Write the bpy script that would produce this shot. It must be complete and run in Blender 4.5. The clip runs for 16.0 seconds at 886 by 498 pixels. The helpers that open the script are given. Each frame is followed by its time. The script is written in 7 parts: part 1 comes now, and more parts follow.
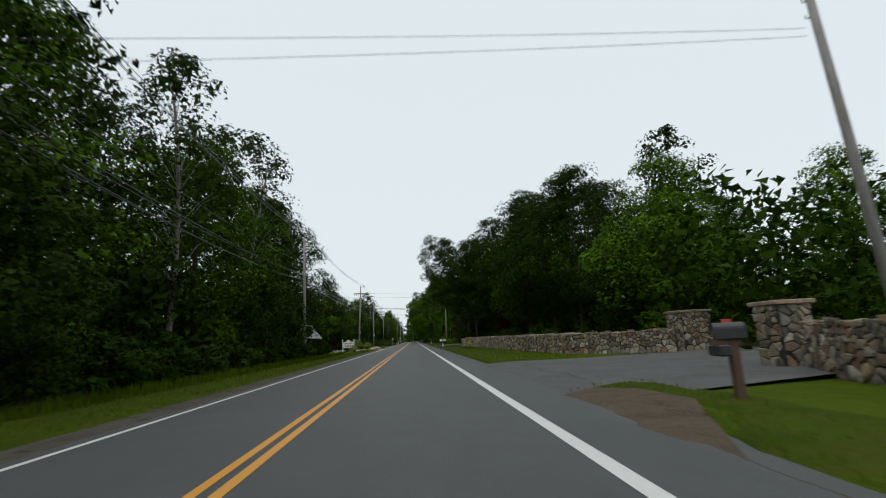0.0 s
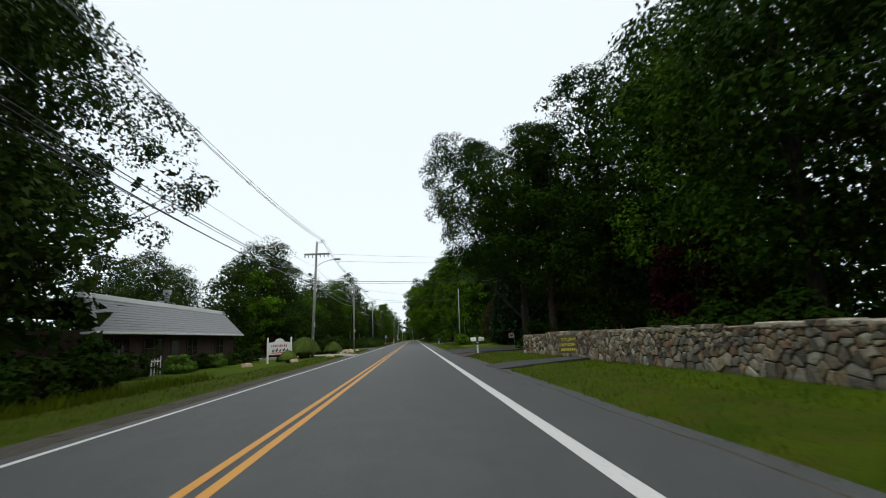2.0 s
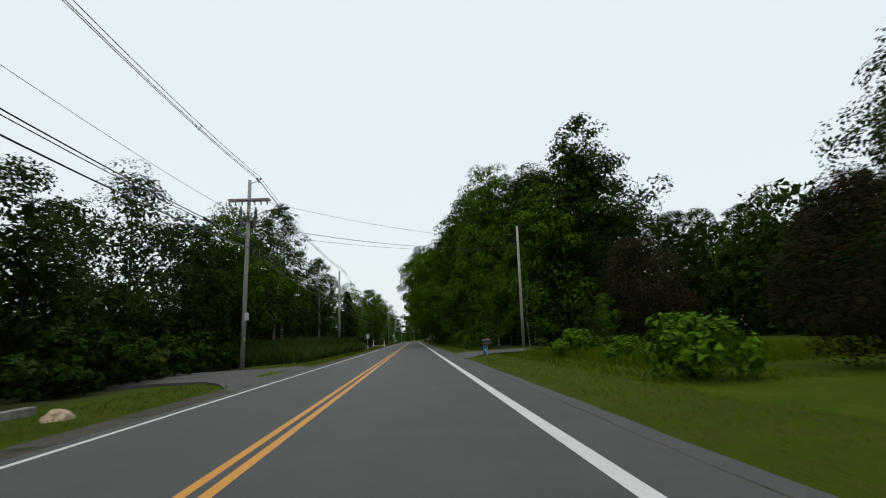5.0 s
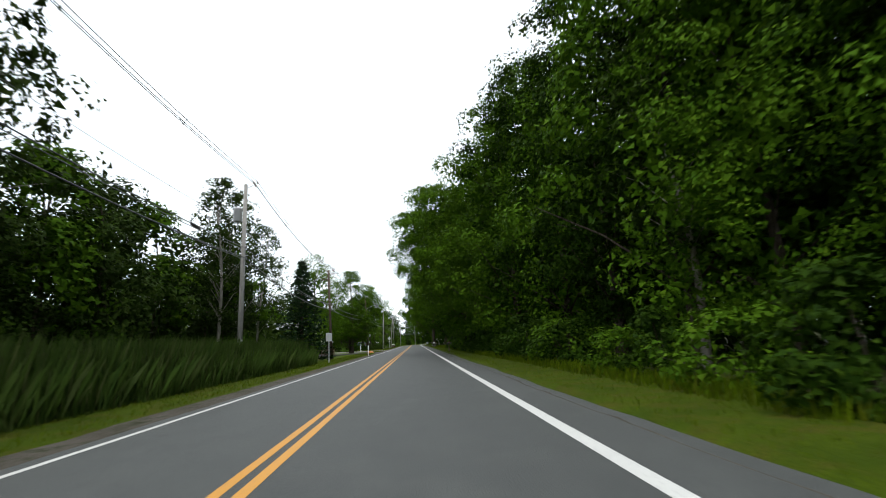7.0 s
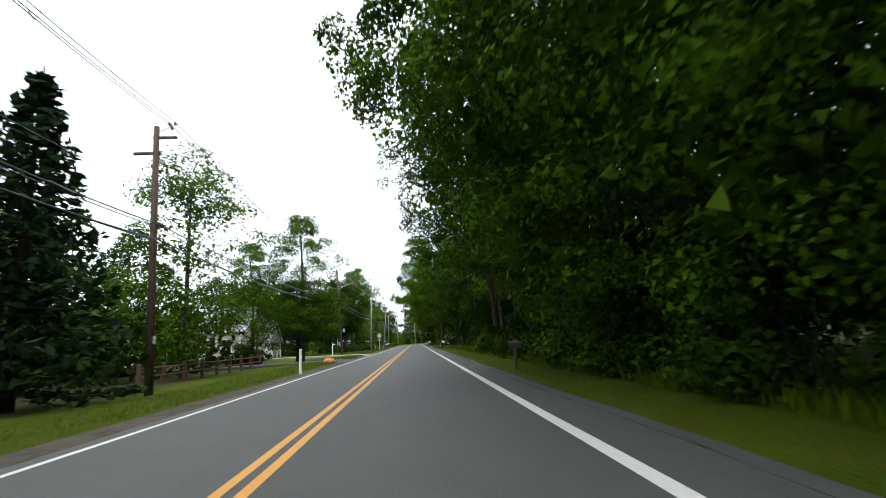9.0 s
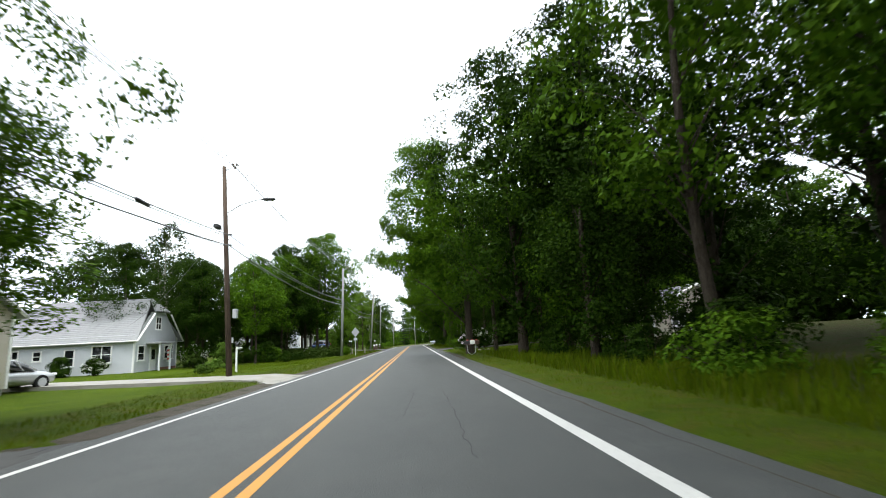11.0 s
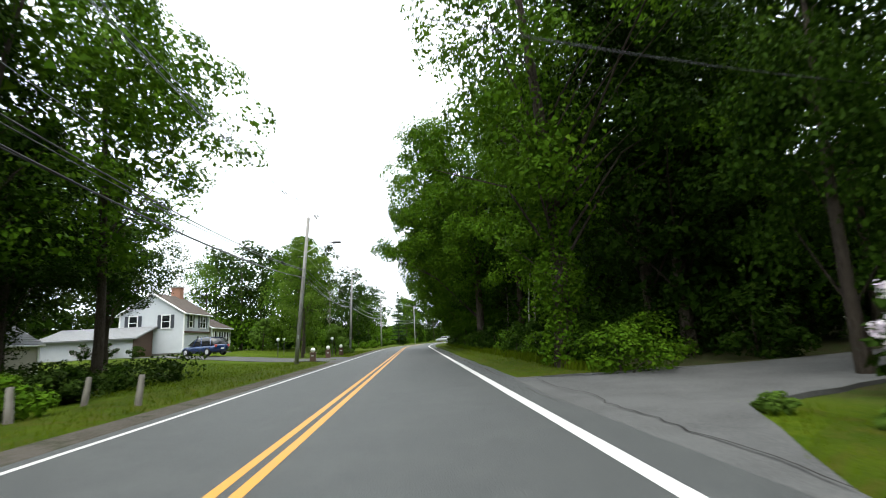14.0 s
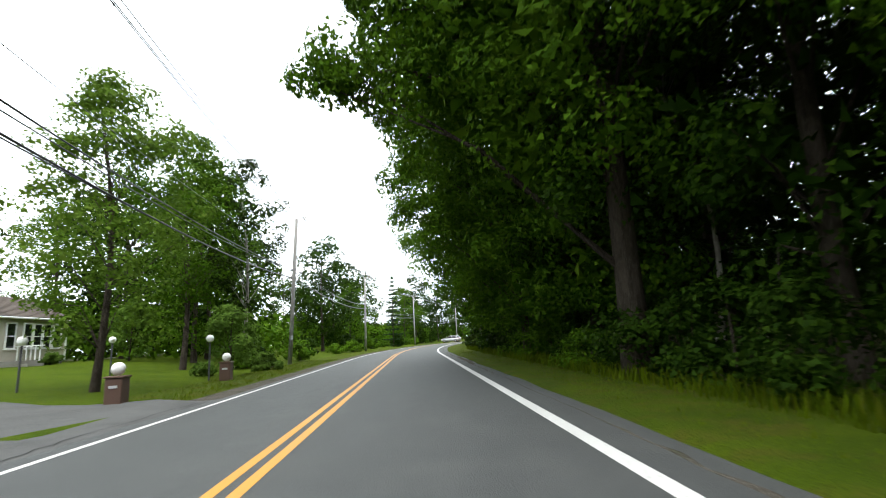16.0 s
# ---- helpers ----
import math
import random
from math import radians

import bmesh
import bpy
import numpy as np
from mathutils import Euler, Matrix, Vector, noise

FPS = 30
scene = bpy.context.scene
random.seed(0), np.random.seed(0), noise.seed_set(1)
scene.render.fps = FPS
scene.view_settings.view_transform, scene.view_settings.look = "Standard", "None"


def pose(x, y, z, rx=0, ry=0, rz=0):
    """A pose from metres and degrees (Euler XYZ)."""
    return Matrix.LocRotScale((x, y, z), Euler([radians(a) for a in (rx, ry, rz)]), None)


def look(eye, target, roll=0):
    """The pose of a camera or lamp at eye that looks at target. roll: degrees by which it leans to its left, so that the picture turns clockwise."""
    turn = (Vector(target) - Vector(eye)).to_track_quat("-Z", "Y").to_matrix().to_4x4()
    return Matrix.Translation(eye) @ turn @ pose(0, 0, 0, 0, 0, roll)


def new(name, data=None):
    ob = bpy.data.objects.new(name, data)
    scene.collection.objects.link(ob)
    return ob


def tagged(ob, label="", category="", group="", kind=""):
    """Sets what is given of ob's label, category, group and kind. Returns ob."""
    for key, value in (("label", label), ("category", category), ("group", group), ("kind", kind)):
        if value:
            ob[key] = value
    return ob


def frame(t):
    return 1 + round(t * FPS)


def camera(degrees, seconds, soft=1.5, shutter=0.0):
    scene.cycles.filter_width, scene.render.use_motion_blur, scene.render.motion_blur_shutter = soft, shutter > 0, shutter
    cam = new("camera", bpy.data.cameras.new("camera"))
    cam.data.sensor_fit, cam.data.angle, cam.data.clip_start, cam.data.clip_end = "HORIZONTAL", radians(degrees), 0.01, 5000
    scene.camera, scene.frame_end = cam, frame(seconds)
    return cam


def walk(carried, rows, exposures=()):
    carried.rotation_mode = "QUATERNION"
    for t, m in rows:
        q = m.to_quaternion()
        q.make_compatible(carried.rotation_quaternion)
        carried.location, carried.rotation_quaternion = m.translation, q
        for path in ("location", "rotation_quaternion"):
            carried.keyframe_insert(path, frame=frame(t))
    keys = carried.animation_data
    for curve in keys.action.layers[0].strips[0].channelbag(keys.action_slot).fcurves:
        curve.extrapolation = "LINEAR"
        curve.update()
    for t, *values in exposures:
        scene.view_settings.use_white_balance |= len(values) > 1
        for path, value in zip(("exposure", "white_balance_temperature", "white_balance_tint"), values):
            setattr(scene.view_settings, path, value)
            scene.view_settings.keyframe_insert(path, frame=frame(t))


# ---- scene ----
# ---- camera and its way along the road ----
cam = camera(86.0, 16.0, soft=1.0, shutter=0.15)
SEC = (0, .5, 1, 1.5, 2, 2.5, 3, 3.5, 6, 6.5, 7, 7.5, 8, 10.5, 11, 11.5, 12, 12.5, 13, 13.5, 14, 14.5, 15, 15.5, 16)
WAY = (-2.8, 7.5, 17.6, 27.3, 36.8, 46.1, 55.1, 63.9, 108.4, 117.6, 126.7, 135.6, 144.3, 189.6, 198.9, 208.2, 217.4, 226.4,
       235.1, 243.6, 251.8, 259.8, 267.5, 274.9, 282.0)
DRIFT = (.1, .1, .11, .14, .19, .24, .25, .24, .08, 0, -.07, -.09, -.08, -.12, -.12, -.11, -.08, -.06, -.07, -.07, -.08, -.07,
         -.08, -.08, -.06)
EYE_HEIGHT = 1.20
NOD = {2: -.2, 2.5: -.35, 3: -.3, 3.5: -.2, 7: .4, 7.5: .3, 8: .2, 10.5: .4, 11: .25, 11.5: .15}  # the car's nod on its springs, degrees


def eye_pose(t, x, y):
    k = min(max((t - 3.5) / 2.5, 0), 1)
    return pose(x, y, EYE_HEIGHT, 0, 0, -4.04 + .21 * k) @ pose(0, 0, 0, 90 + 10.65 - .12 * k + NOD.get(t, 0)) @ pose(0, 0, 0, 0, 0, -3.0)


walk(cam, [(t, eye_pose(t, x, y)) for t, x, y in zip(SEC, DRIFT, WAY)],
     exposures=[(0, -.36), (.6, -.28), (1.3, -.1), (3.6, -.12), (5.8, -.32), (6.2, -.25), (6.7, .35), (8.2, .65), (10.3, 1.2), (12, 1.2),
                (14, 1.25), (16, 1.4)])

# ---- world: an overcast summer sky ----
world = bpy.data.worlds.new("overcast_sky")
scene.world = world
world.use_nodes = True
wn, wl = world.node_tree.nodes, world.node_tree.links
sky = wn.new("ShaderNodeTexSky")
sky.sky_type, sky.sun_disc = "NISHITA", False
sky.sun_elevation, sky.sun_rotation, sky.dust_density, sky.air_density = radians(73), radians(200), 4.0, 1.2
dim = wn.new("ShaderNodeVectorMath")
dim.operation = "SCALE"
dim.inputs["Scale"].default_value = 0.10
veil = wn.new("ShaderNodeMix")
veil.data_type = "RGBA"
veil.inputs[0].default_value = 0.82
veil.inputs[7].default_value = (0.89, 0.97, 1.0, 1)
wl.new(sky.outputs[0], dim.inputs[0])
wl.new(dim.outputs[0], veil.inputs[6])
wl.new(veil.outputs[2], wn["Background"].inputs[0])
wn["Background"].inputs[1].default_value = 1.25

sun_data = bpy.data.lights.new("sun", "SUN")
sun_data.energy, sun_data.angle, sun_data.color = 1.5, radians(60), (1, .98, .94)
sun = new("sun", sun_data)
sun.matrix_world = look((0, 0, 200), (200 * math.sin(radians(200)) * -.3, 200 * math.cos(radians(200)) * -.3, 0))

# ---- materials ----
def rgb(c):
    return (*c, 1.0)


class Mat:
    """A principled material built up from noise layers."""

    def __init__(self, name, base, rough=.8, metal=0.0):
        self.m = bpy.data.materials.new(name)
        self.m.use_nodes = True
        self.n, self.l = self.m.node_tree.nodes, self.m.node_tree.links
        self.p = self.n["Principled BSDF"]
        self.p.inputs["Roughness"].default_value = rough
        self.p.inputs["Metallic"].default_value = metal
        if rough >= .8:
            self.p.inputs["Specular IOR Level"].default_value = .08
        self.p.inputs["Base Color"].default_value = rgb(base)
        c = self.n.new("ShaderNodeRGB")
        c.outputs[0].default_value = rgb(base)
        self.col = c.outputs[0]
        self.at = None

    def coords(self, scale=(1, 1, 1), space="Object"):
        tc, mp = self.n.new("ShaderNodeTexCoord"), self.n.new("ShaderNodeMapping")
        mp.inputs["Scale"].default_value = scale
        self.l.new(tc.outputs[space], mp.inputs[0])
        return mp.outputs[0]

    def noise(self, size, detail=4, stretch=(1, 1, 1), space="Object", lo=.4, hi=.6, rough=.6):
        t = self.n.new("ShaderNodeTexNoise")
        t.inputs["Scale"].default_value = 1.0 / size
        t.inputs["Detail"].default_value = detail
        t.inputs["Roughness"].default_value = rough
        self.l.new(self.coords(stretch, space), t.inputs["Vector"])
        r = self.n.new("ShaderNodeMapRange")
        r.inputs[1].default_value, r.inputs[2].default_value = lo, hi
        self.l.new(t.outputs[0], r.inputs[0])
        return r.outputs[0]

    def mix(self, fac, colour, blend="MIX", amount=1.0):
        x = self.n.new("ShaderNodeMix")
        x.data_type, x.blend_type = "RGBA", blend
        if amount != 1.0:
            k = self.n.new("ShaderNodeMath")
            k.operation = "MULTIPLY"
            k.inputs[1].default_value = amount
            self.l.new(fac, k.inputs[0])
            fac = k.outputs[0]
        self.l.new(fac, x.inputs[0])
        self.l.new(self.col, x.inputs[6])
        x.inputs[7].default_value = rgb(colour)
        self.col = x.outputs[2]
        return self

    def random(self, colours, source="object"):
        """Spread the colour over a ramp by a random number for each object or each island."""
        if source == "object":
            o = self.n.new("ShaderNodeObjectInfo").outputs["Random"]
        else:
            o = self.n.new("ShaderNodeNewGeometry").outputs["Random Per Island"]
        r = self.n.new("ShaderNodeValToRGB")
        els = r.color_ramp.elements
        while len(els) < len(colours):
            els.new(0.5)
        for i, c in enumerate(colours):
            els[i].position = i / max(len(colours) - 1, 1)
            els[i].color = rgb(c)
        self.l.new(o, r.inputs[0])
        self.col = r.outputs[0]
        return self

    def bump(self, fac, depth=.02, strength=.6):
        b = self.n.new("ShaderNodeBump")
        b.inputs["Distance"].default_value, b.inputs["Strength"].default_value = depth, strength
        self.l.new(fac, b.inputs["Height"])
        self.l.new(b.outputs[0], self.p.inputs["Normal"])
        return self

    def done(self):
        self.l.new(self.col, self.p.inputs["Base Color"])
        return self.m


def leaf_material(name, colours, see_through=.1, rough=.55):
    a = Mat(name, colours[0], rough)
    a.random(colours, "island")
    a.mix(a.noise(1.1, 2, lo=.42, hi=.62), tuple(c * .55 for c in colours[0]), amount=.55)
    a.mix(a.noise(3.2, 2, lo=.45, hi=.65), tuple(c * 1.25 for c in colours[1]), amount=.35)
    tint = a.n.new("ShaderNodeMapRange")
    tint.inputs[3].default_value, tint.inputs[4].default_value = .78, 1.12
    a.l.new(a.n.new("ShaderNodeObjectInfo").outputs["Random"], tint.inputs[0])
    vary = a.n.new("ShaderNodeVectorMath")
    vary.operation = "SCALE"
    a.l.new(a.col, vary.inputs[0])
    a.l.new(tint.outputs[0], vary.inputs["Scale"])
    a.col = vary.outputs[0]
    a.p.inputs["Specular IOR Level"].default_value = .02
    m = a.done()
    t = a.n.new("ShaderNodeBsdfTranslucent")
    a.l.new(a.col, t.inputs[0])
    s = a.n.new("ShaderNodeMixShader")
    s.inputs[0].default_value = see_through
    a.l.new(a.p.outputs[0], s.inputs[1])
    a.l.new(t.outputs[0], s.inputs[2])
    a.l.new(s.outputs[0], a.n["Material Output"].inputs[0])
    return m


def painted(name, base, rough=.5, dirt=.25, scale=1.0):
    a = Mat(name, base, rough)
    a.mix(a.noise(.6 * scale, 6, lo=.45, hi=.75), tuple(c * .7 for c in base), amount=dirt)
    a.mix(a.noise(.05 * scale, 3, lo=.5, hi=.8), tuple(c * .8 for c in base), amount=dirt)
    return a.done()


a = Mat("asphalt", (0.0681, 0.0729, 0.0716), .88)
a.mix(a.noise(7, 5, stretch=(0.8000, 0.0960, 0.8000), lo=.4, hi=.68), (0.0488, 0.0521, 0.0526))
a.mix(a.noise(.28, 5, stretch=(0.8000, 0.4800, 0.8000), lo=.42, hi=.66), (0.0465, 0.0499, 0.0496), amount=.55)
a.mix(a.noise(.9, 6, lo=.46, hi=.66), (0.0816, 0.0863, 0.0833), amount=.6)
a.mix(a.noise(.016, 2, lo=.42, hi=.62), (0.0379, 0.0401, 0.0402), amount=.75)
a.mix(a.noise(.01, 1, lo=.6, hi=.72), (0.1220, 0.1297, 0.1228), amount=.55)
a.mix(a.noise(3.5, 6, stretch=(2.2, .35, 1), lo=.5, hi=.64), (.052, .056, .055), amount=.6)
a.bump(a.noise(.02, 3, lo=.3, hi=.7), .008, .9)
a.p.inputs["Specular IOR Level"].default_value, a.p.inputs["Roughness"].default_value = .32, .68
ASPHALT = a.done()
a = Mat("old_asphalt", (0.0841, 0.0859, 0.0851), .9)
a.mix(a.noise(1.5, 6, lo=.4, hi=.7), (0.0549, 0.0560, 0.0560))
a.mix(a.noise(.03, 3, lo=.4, hi=.65), (0.1187, 0.1188, 0.1142), amount=.6)
a.bump(a.noise(.03, 3, lo=.3, hi=.7), .01, .7)
OLD_ASPHALT = a.done()
a = Mat("dark_asphalt", (0.0550, 0.0561, 0.0589), .85)
a.mix(a.noise(.6, 5, lo=.4, hi=.7), (0.0779, 0.0776, 0.0748))
a.mix(a.noise(.03, 3, lo=.4, hi=.65), (0.0320, 0.0327, 0.0337), amount=.6)
DARK_ASPHALT = a.done()
a = Mat("concrete_drive", (0.270, 0.262, 0.240), .9)
a.mix(a.noise(.8, 6, lo=.4, hi=.7), (0.203, 0.191, 0.165))
a.mix(a.noise(.03, 3, lo=.45, hi=.65), (0.315, 0.307, 0.285), amount=.5)
CONCRETE = a.done()
a = Mat("bare_dirt", (.085, .066, .046), .95)
a.mix(a.noise(.7, 6, lo=.4, hi=.65), (.048, .038, .026))
a.mix(a.noise(.04, 3, lo=.45, hi=.62), (.13, .105, .075), amount=.6)
a.bump(a.noise(.06, 4, lo=.3, hi=.7), .03, .8)
DIRT = a.done()
CRACK = Mat("tar_crack", (.022, .021, .020), .9).done()
a = Mat("gravel_shoulder", (0.0713, 0.0632, 0.0515), .95)
a.mix(a.noise(1.2, 6, lo=.4, hi=.65), (0.0409, 0.0366, 0.0248))
a.mix(a.noise(.035, 3, lo=.4, hi=.6), (0.1066, 0.0980, 0.0862), amount=.7)
a.mix(a.noise(.5, 4, lo=.55, hi=.7), (0.0223, 0.0310, 0.0093), amount=.8)
a.bump(a.noise(.05, 3, lo=.3, hi=.7), .03, .9)
GRAVEL = a.done()
a = Mat("white_line_paint", (0.5084, 0.5084, 0.4920), .6)
a.mix(a.noise(.05, 4, lo=.55, hi=.72), (0.2460, 0.2460, 0.2460), amount=.7)
a.mix(a.noise(2.5, 4, lo=.5, hi=.75), (0.4100, 0.4100, 0.4018), amount=.5)
WHITE_LINE = a.done()
a = Mat("yellow_line_paint", (0.4680, 0.2115, 0.0162), .6)
a.mix(a.noise(.05, 4, lo=.55, hi=.72), (0.2250, 0.1530, 0.0540), amount=.7)
a.mix(a.noise(2.5, 4, lo=.5, hi=.75), (0.3780, 0.1710, 0.0180), amount=.6)
YELLOW_LINE = a.done()

a = Mat("ground_cover", (0.0643, 0.1026, 0.0020), .95)
a.mix(a.noise(2.2, 6, lo=.4, hi=.62), (0.0414, 0.0743, 0.0018))
a.mix(a.noise(.25, 5, lo=.45, hi=.62), (0.0893, 0.1132, 0.0040), amount=.55)
a.mix(a.noise(.04, 3, lo=.45, hi=.6), (0.0300, 0.0566, 0.0015), amount=.6)
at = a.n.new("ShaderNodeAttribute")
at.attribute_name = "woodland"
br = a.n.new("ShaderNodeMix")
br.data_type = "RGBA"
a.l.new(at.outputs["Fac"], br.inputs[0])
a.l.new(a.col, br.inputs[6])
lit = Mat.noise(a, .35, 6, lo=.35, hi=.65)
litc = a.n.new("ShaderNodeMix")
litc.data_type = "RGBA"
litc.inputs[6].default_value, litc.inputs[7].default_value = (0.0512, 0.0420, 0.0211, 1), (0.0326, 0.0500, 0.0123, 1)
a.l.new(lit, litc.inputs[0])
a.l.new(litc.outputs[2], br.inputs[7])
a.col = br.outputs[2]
a.bump(a.noise(.06, 4, lo=.3, hi=.7), .05, .9)
GROUND = a.done()
a = Mat("verge_grass", (0.0610, 0.0927, 0.0022), .95)
a.mix(a.noise(1.6, 6, lo=.4, hi=.62), (0.0391, 0.0667, 0.0019))
a.mix(a.noise(.7, 6, lo=.47, hi=.62), (0.0764, 0.0711, 0.0096), amount=.75)
a.mix(a.noise(.04, 3, lo=.45, hi=.6), (0.0269, 0.0482, 0.0016), amount=.6)
a.bump(a.noise(.05, 4, lo=.3, hi=.7), .05, .9)
VERGE = a.done()

a = Mat("pole_wood", (.27, .26, .245), .9)
a.mix(a.noise(.5, 6, stretch=(6, 6, .5), lo=.4, hi=.65), (.17, .16, .145))
a.mix(a.noise(.06, 4, stretch=(4, 4, .15), lo=.45, hi=.6), (.36, .35, .33), amount=.6)
POLE = a.done()
a = Mat("brown_pole_wood", (.085, .06, .045), .9)
a.mix(a.noise(.5, 6, stretch=(6, 6, .5), lo=.4, hi=.65), (.05, .036, .028))
a.mix(a.noise(.06, 4, stretch=(4, 4, .15), lo=.45, hi=.6), (.13, .10, .08), amount=.6)
POLE_BROWN = a.done()
a = Mat("bark", (0.0600, 0.0480, 0.0360), .95)
a.mix(a.noise(.25, 6, stretch=(3, 3, .5), lo=.4, hi=.65), (0.0315, 0.0255, 0.0195))
a.mix(a.noise(.05, 4, stretch=(3, 3, .3), lo=.5, hi=.65), (0.0975, 0.0825, 0.0675), amount=.7)
a.bump(a.noise(.07, 4, stretch=(3, 3, .3), lo=.3, hi=.7), .04, 1)
BARK = a.done()
a = Mat("pale_bark", (.26, .24, .21), .9)
a.mix(a.noise(.3, 6, stretch=(2, 2, .6), lo=.4, hi=.65), (.14, .125, .105))
PALE_BARK = a.done()
CABLE = painted("black_cable", (.02, .02, .022), .5, .2)
WIRE = painted("weathered_wire", (.09, .095, .10), .5, .2)
GALV = painted("galvanised_steel", (.42, .43, .44), .45, .4)
DARK_METAL = painted("dark_metal", (.05, .05, .055), .5, .3)
PORCELAIN = painted("insulator_porcelain", (.12, .08, .06), .3, .2)
LAMP_GLASS = painted("milky_globe", (.80, .80, .78), .25, .12)

STONES = [(.25, .225, .17), (.085, .078, .066), (.33, .27, .17), (.22, .13, .075), (.085, .085, .08), (.46, .41, .32), (.15, .14, .115), (.29, .175, .10), (.40, .37, .30), (.11, .10, .08)]
a = Mat("field_stone", (0.216, 0.202, 0.180), .9)
a.random(STONES, "object")
a.mix(a.noise(.12, 6, lo=.45, hi=.7), (0.070, 0.062, 0.048), amount=.6)
a.mix(a.noise(.03, 4, lo=.5, hi=.7), (0.302, 0.288, 0.259), amount=.28)
a.mix(a.noise(.4, 5, lo=.55, hi=.72), (0.101, 0.108, 0.072), amount=.6)
a.bump(a.noise(.06, 5, lo=.3, hi=.7), .02, .8)
STONE = a.done()
a = Mat("field_stone_joined", (0.216, 0.202, 0.180), .9)
a.random(STONES, "island")
a.mix(a.noise(.12, 6, lo=.45, hi=.7), (0.070, 0.062, 0.048), amount=.6)
a.mix(a.noise(.03, 4, lo=.5, hi=.7), (0.302, 0.288, 0.259), amount=.28)
a.bump(a.noise(.06, 5, lo=.3, hi=.7), .02, .8)
STONE_JOINED = a.done()
a = Mat("dark_joint", (.030, .027, .022), .95)
a.mix(a.noise(.1, 5, lo=.4, hi=.7), (.055, .05, .04))
JOINT = a.done()
a = Mat("tan_boulder", (.42, .33, .22), .9)
a.mix(a.noise(.2, 6, lo=.4, hi=.65), (.28, .21, .14))
BOULDER = a.done()

WHITE_PAINT = painted("white_paint", (.78, .78, .76), .5, .2)
SIDING_WHITE = painted("white_siding", (.50, .52, .54), .6, .3)
SIDING_TAN = painted("tan_siding", (.46, .42, .34), .6, .3)
SIDING_GREY = painted("grey_brown_siding", (.22, .18, .16), .7, .4)
SIDING_DARK = painted("dark_brown_boards", (.060, .038, .034), .8, .5)
SHUTTER = painted("dark_shutter", (.035, .04, .05), .5, .2)
BRICK = painted("brick", (.30, .16, .11), .9, .5, .3)
RED_PAINT = painted("red_paint", (.45, .05, .04), .5, .2)
BLACK_PAINT = painted("black_paint", (.02, .02, .022), .5, .2)
BLUE_PAINT = painted("blue_plastic", (.025, .10, .38), .45, .2)
YELLOW_PAINT = painted("yellow_letters", (.72, .62, .09), .6, .1)
OLIVE_BOARD = painted("dark_sign_board", (.10, .085, .03), .7, .3)
ORANGE_PAINT = painted("orange_cover", (.58, .24, .09), .8, .4)
BROWN_STAIN = painted("brown_stained_wood", (.085, .045, .03), .7, .5)
SIGN_BACK = painted("sign_back_metal", (.45, .47, .48), .4, .25)
a = Mat("grey_shingles", (.27, .275, .28), .9)
a.mix(a.noise(.22, 2, stretch=(1, 1, 3), lo=.4, hi=.6), (.22, .225, .235), amount=.7)
a.mix(a.noise(.3, 5, lo=.45, hi=.7), (.19, .195, .2), amount=.6)
a.mix(a.noise(.02, 3, lo=.45, hi=.6), (.34, .34, .345), amount=.5)
SHINGLE = a.done()
a = Mat("brown_shingles", (.12, .10, .085), .9)
a.mix(a.noise(.22, 2, stretch=(1, 1, 3), lo=.4, hi=.6), (.095, .08, .07), amount=.7)
a.mix(a.noise(.3, 5, lo=.45, hi=.7), (.09, .078, .07), amount=.6)
SHINGLE_BROWN = a.done()
a = Mat("window_glass", (.012, .014, .016), .04)
a.p.inputs["Specular IOR Level"].default_value = .6
GLASS = a.done()
a = Mat("car_paint_blue", (.008, .030, .105), .25, .3)
a.p.inputs["Coat Weight"].default_value = .8
CAR_BLUE = a.done()
a = Mat("car_paint_silver", (.45, .46, .47), .3, .4)
a.p.inputs["Coat Weight"].default_value = .6
CAR_SILVER = a.done()
TYRE = painted("tyre_rubber", (.018, .018, .018), .85, .2)

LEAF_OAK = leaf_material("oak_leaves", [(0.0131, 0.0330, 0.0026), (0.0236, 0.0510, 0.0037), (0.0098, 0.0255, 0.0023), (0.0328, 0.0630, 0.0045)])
LEAF_MAPLE = leaf_material("maple_leaves", [(0.0441, 0.1073, 0.0046), (0.0725, 0.1459, 0.0069), (0.0309, 0.0771, 0.0041), (0.0968, 0.1692, 0.0092)], .14)
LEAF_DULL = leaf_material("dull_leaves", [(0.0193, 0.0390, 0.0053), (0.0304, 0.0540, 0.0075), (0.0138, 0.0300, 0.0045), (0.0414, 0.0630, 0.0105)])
LEAF_DARK = leaf_material("evergreen_sprays", [(0.0147, 0.0340, 0.0120), (0.0239, 0.0500, 0.0180), (0.0110, 0.0260, 0.0100)], .1)
LEAF_LIME = leaf_material("light_leaves", [(0.0764, 0.1430, 0.0190), (0.1030, 0.1730, 0.0260), (0.0589, 0.1120, 0.0170)], .35)
LEAF_BIRCH = leaf_material("birch_leaves", [(0.070, 0.130, 0.012), (0.098, 0.165, 0.018), (0.052, 0.105, 0.010), (0.120, 0.180, 0.024)], .3)
LEAF_RED = leaf_material("red_leaves", [(0.0303, 0.0044, 0.0050), (0.0215, 0.0039, 0.0044), (0.0396, 0.0066, 0.0055)], .2)
LEAF_RUSSET = leaf_material("russet_leaves", [(0.0273, 0.0186, 0.0074), (0.0357, 0.0254, 0.0105), (0.0164, 0.0186, 0.0068)], .2)
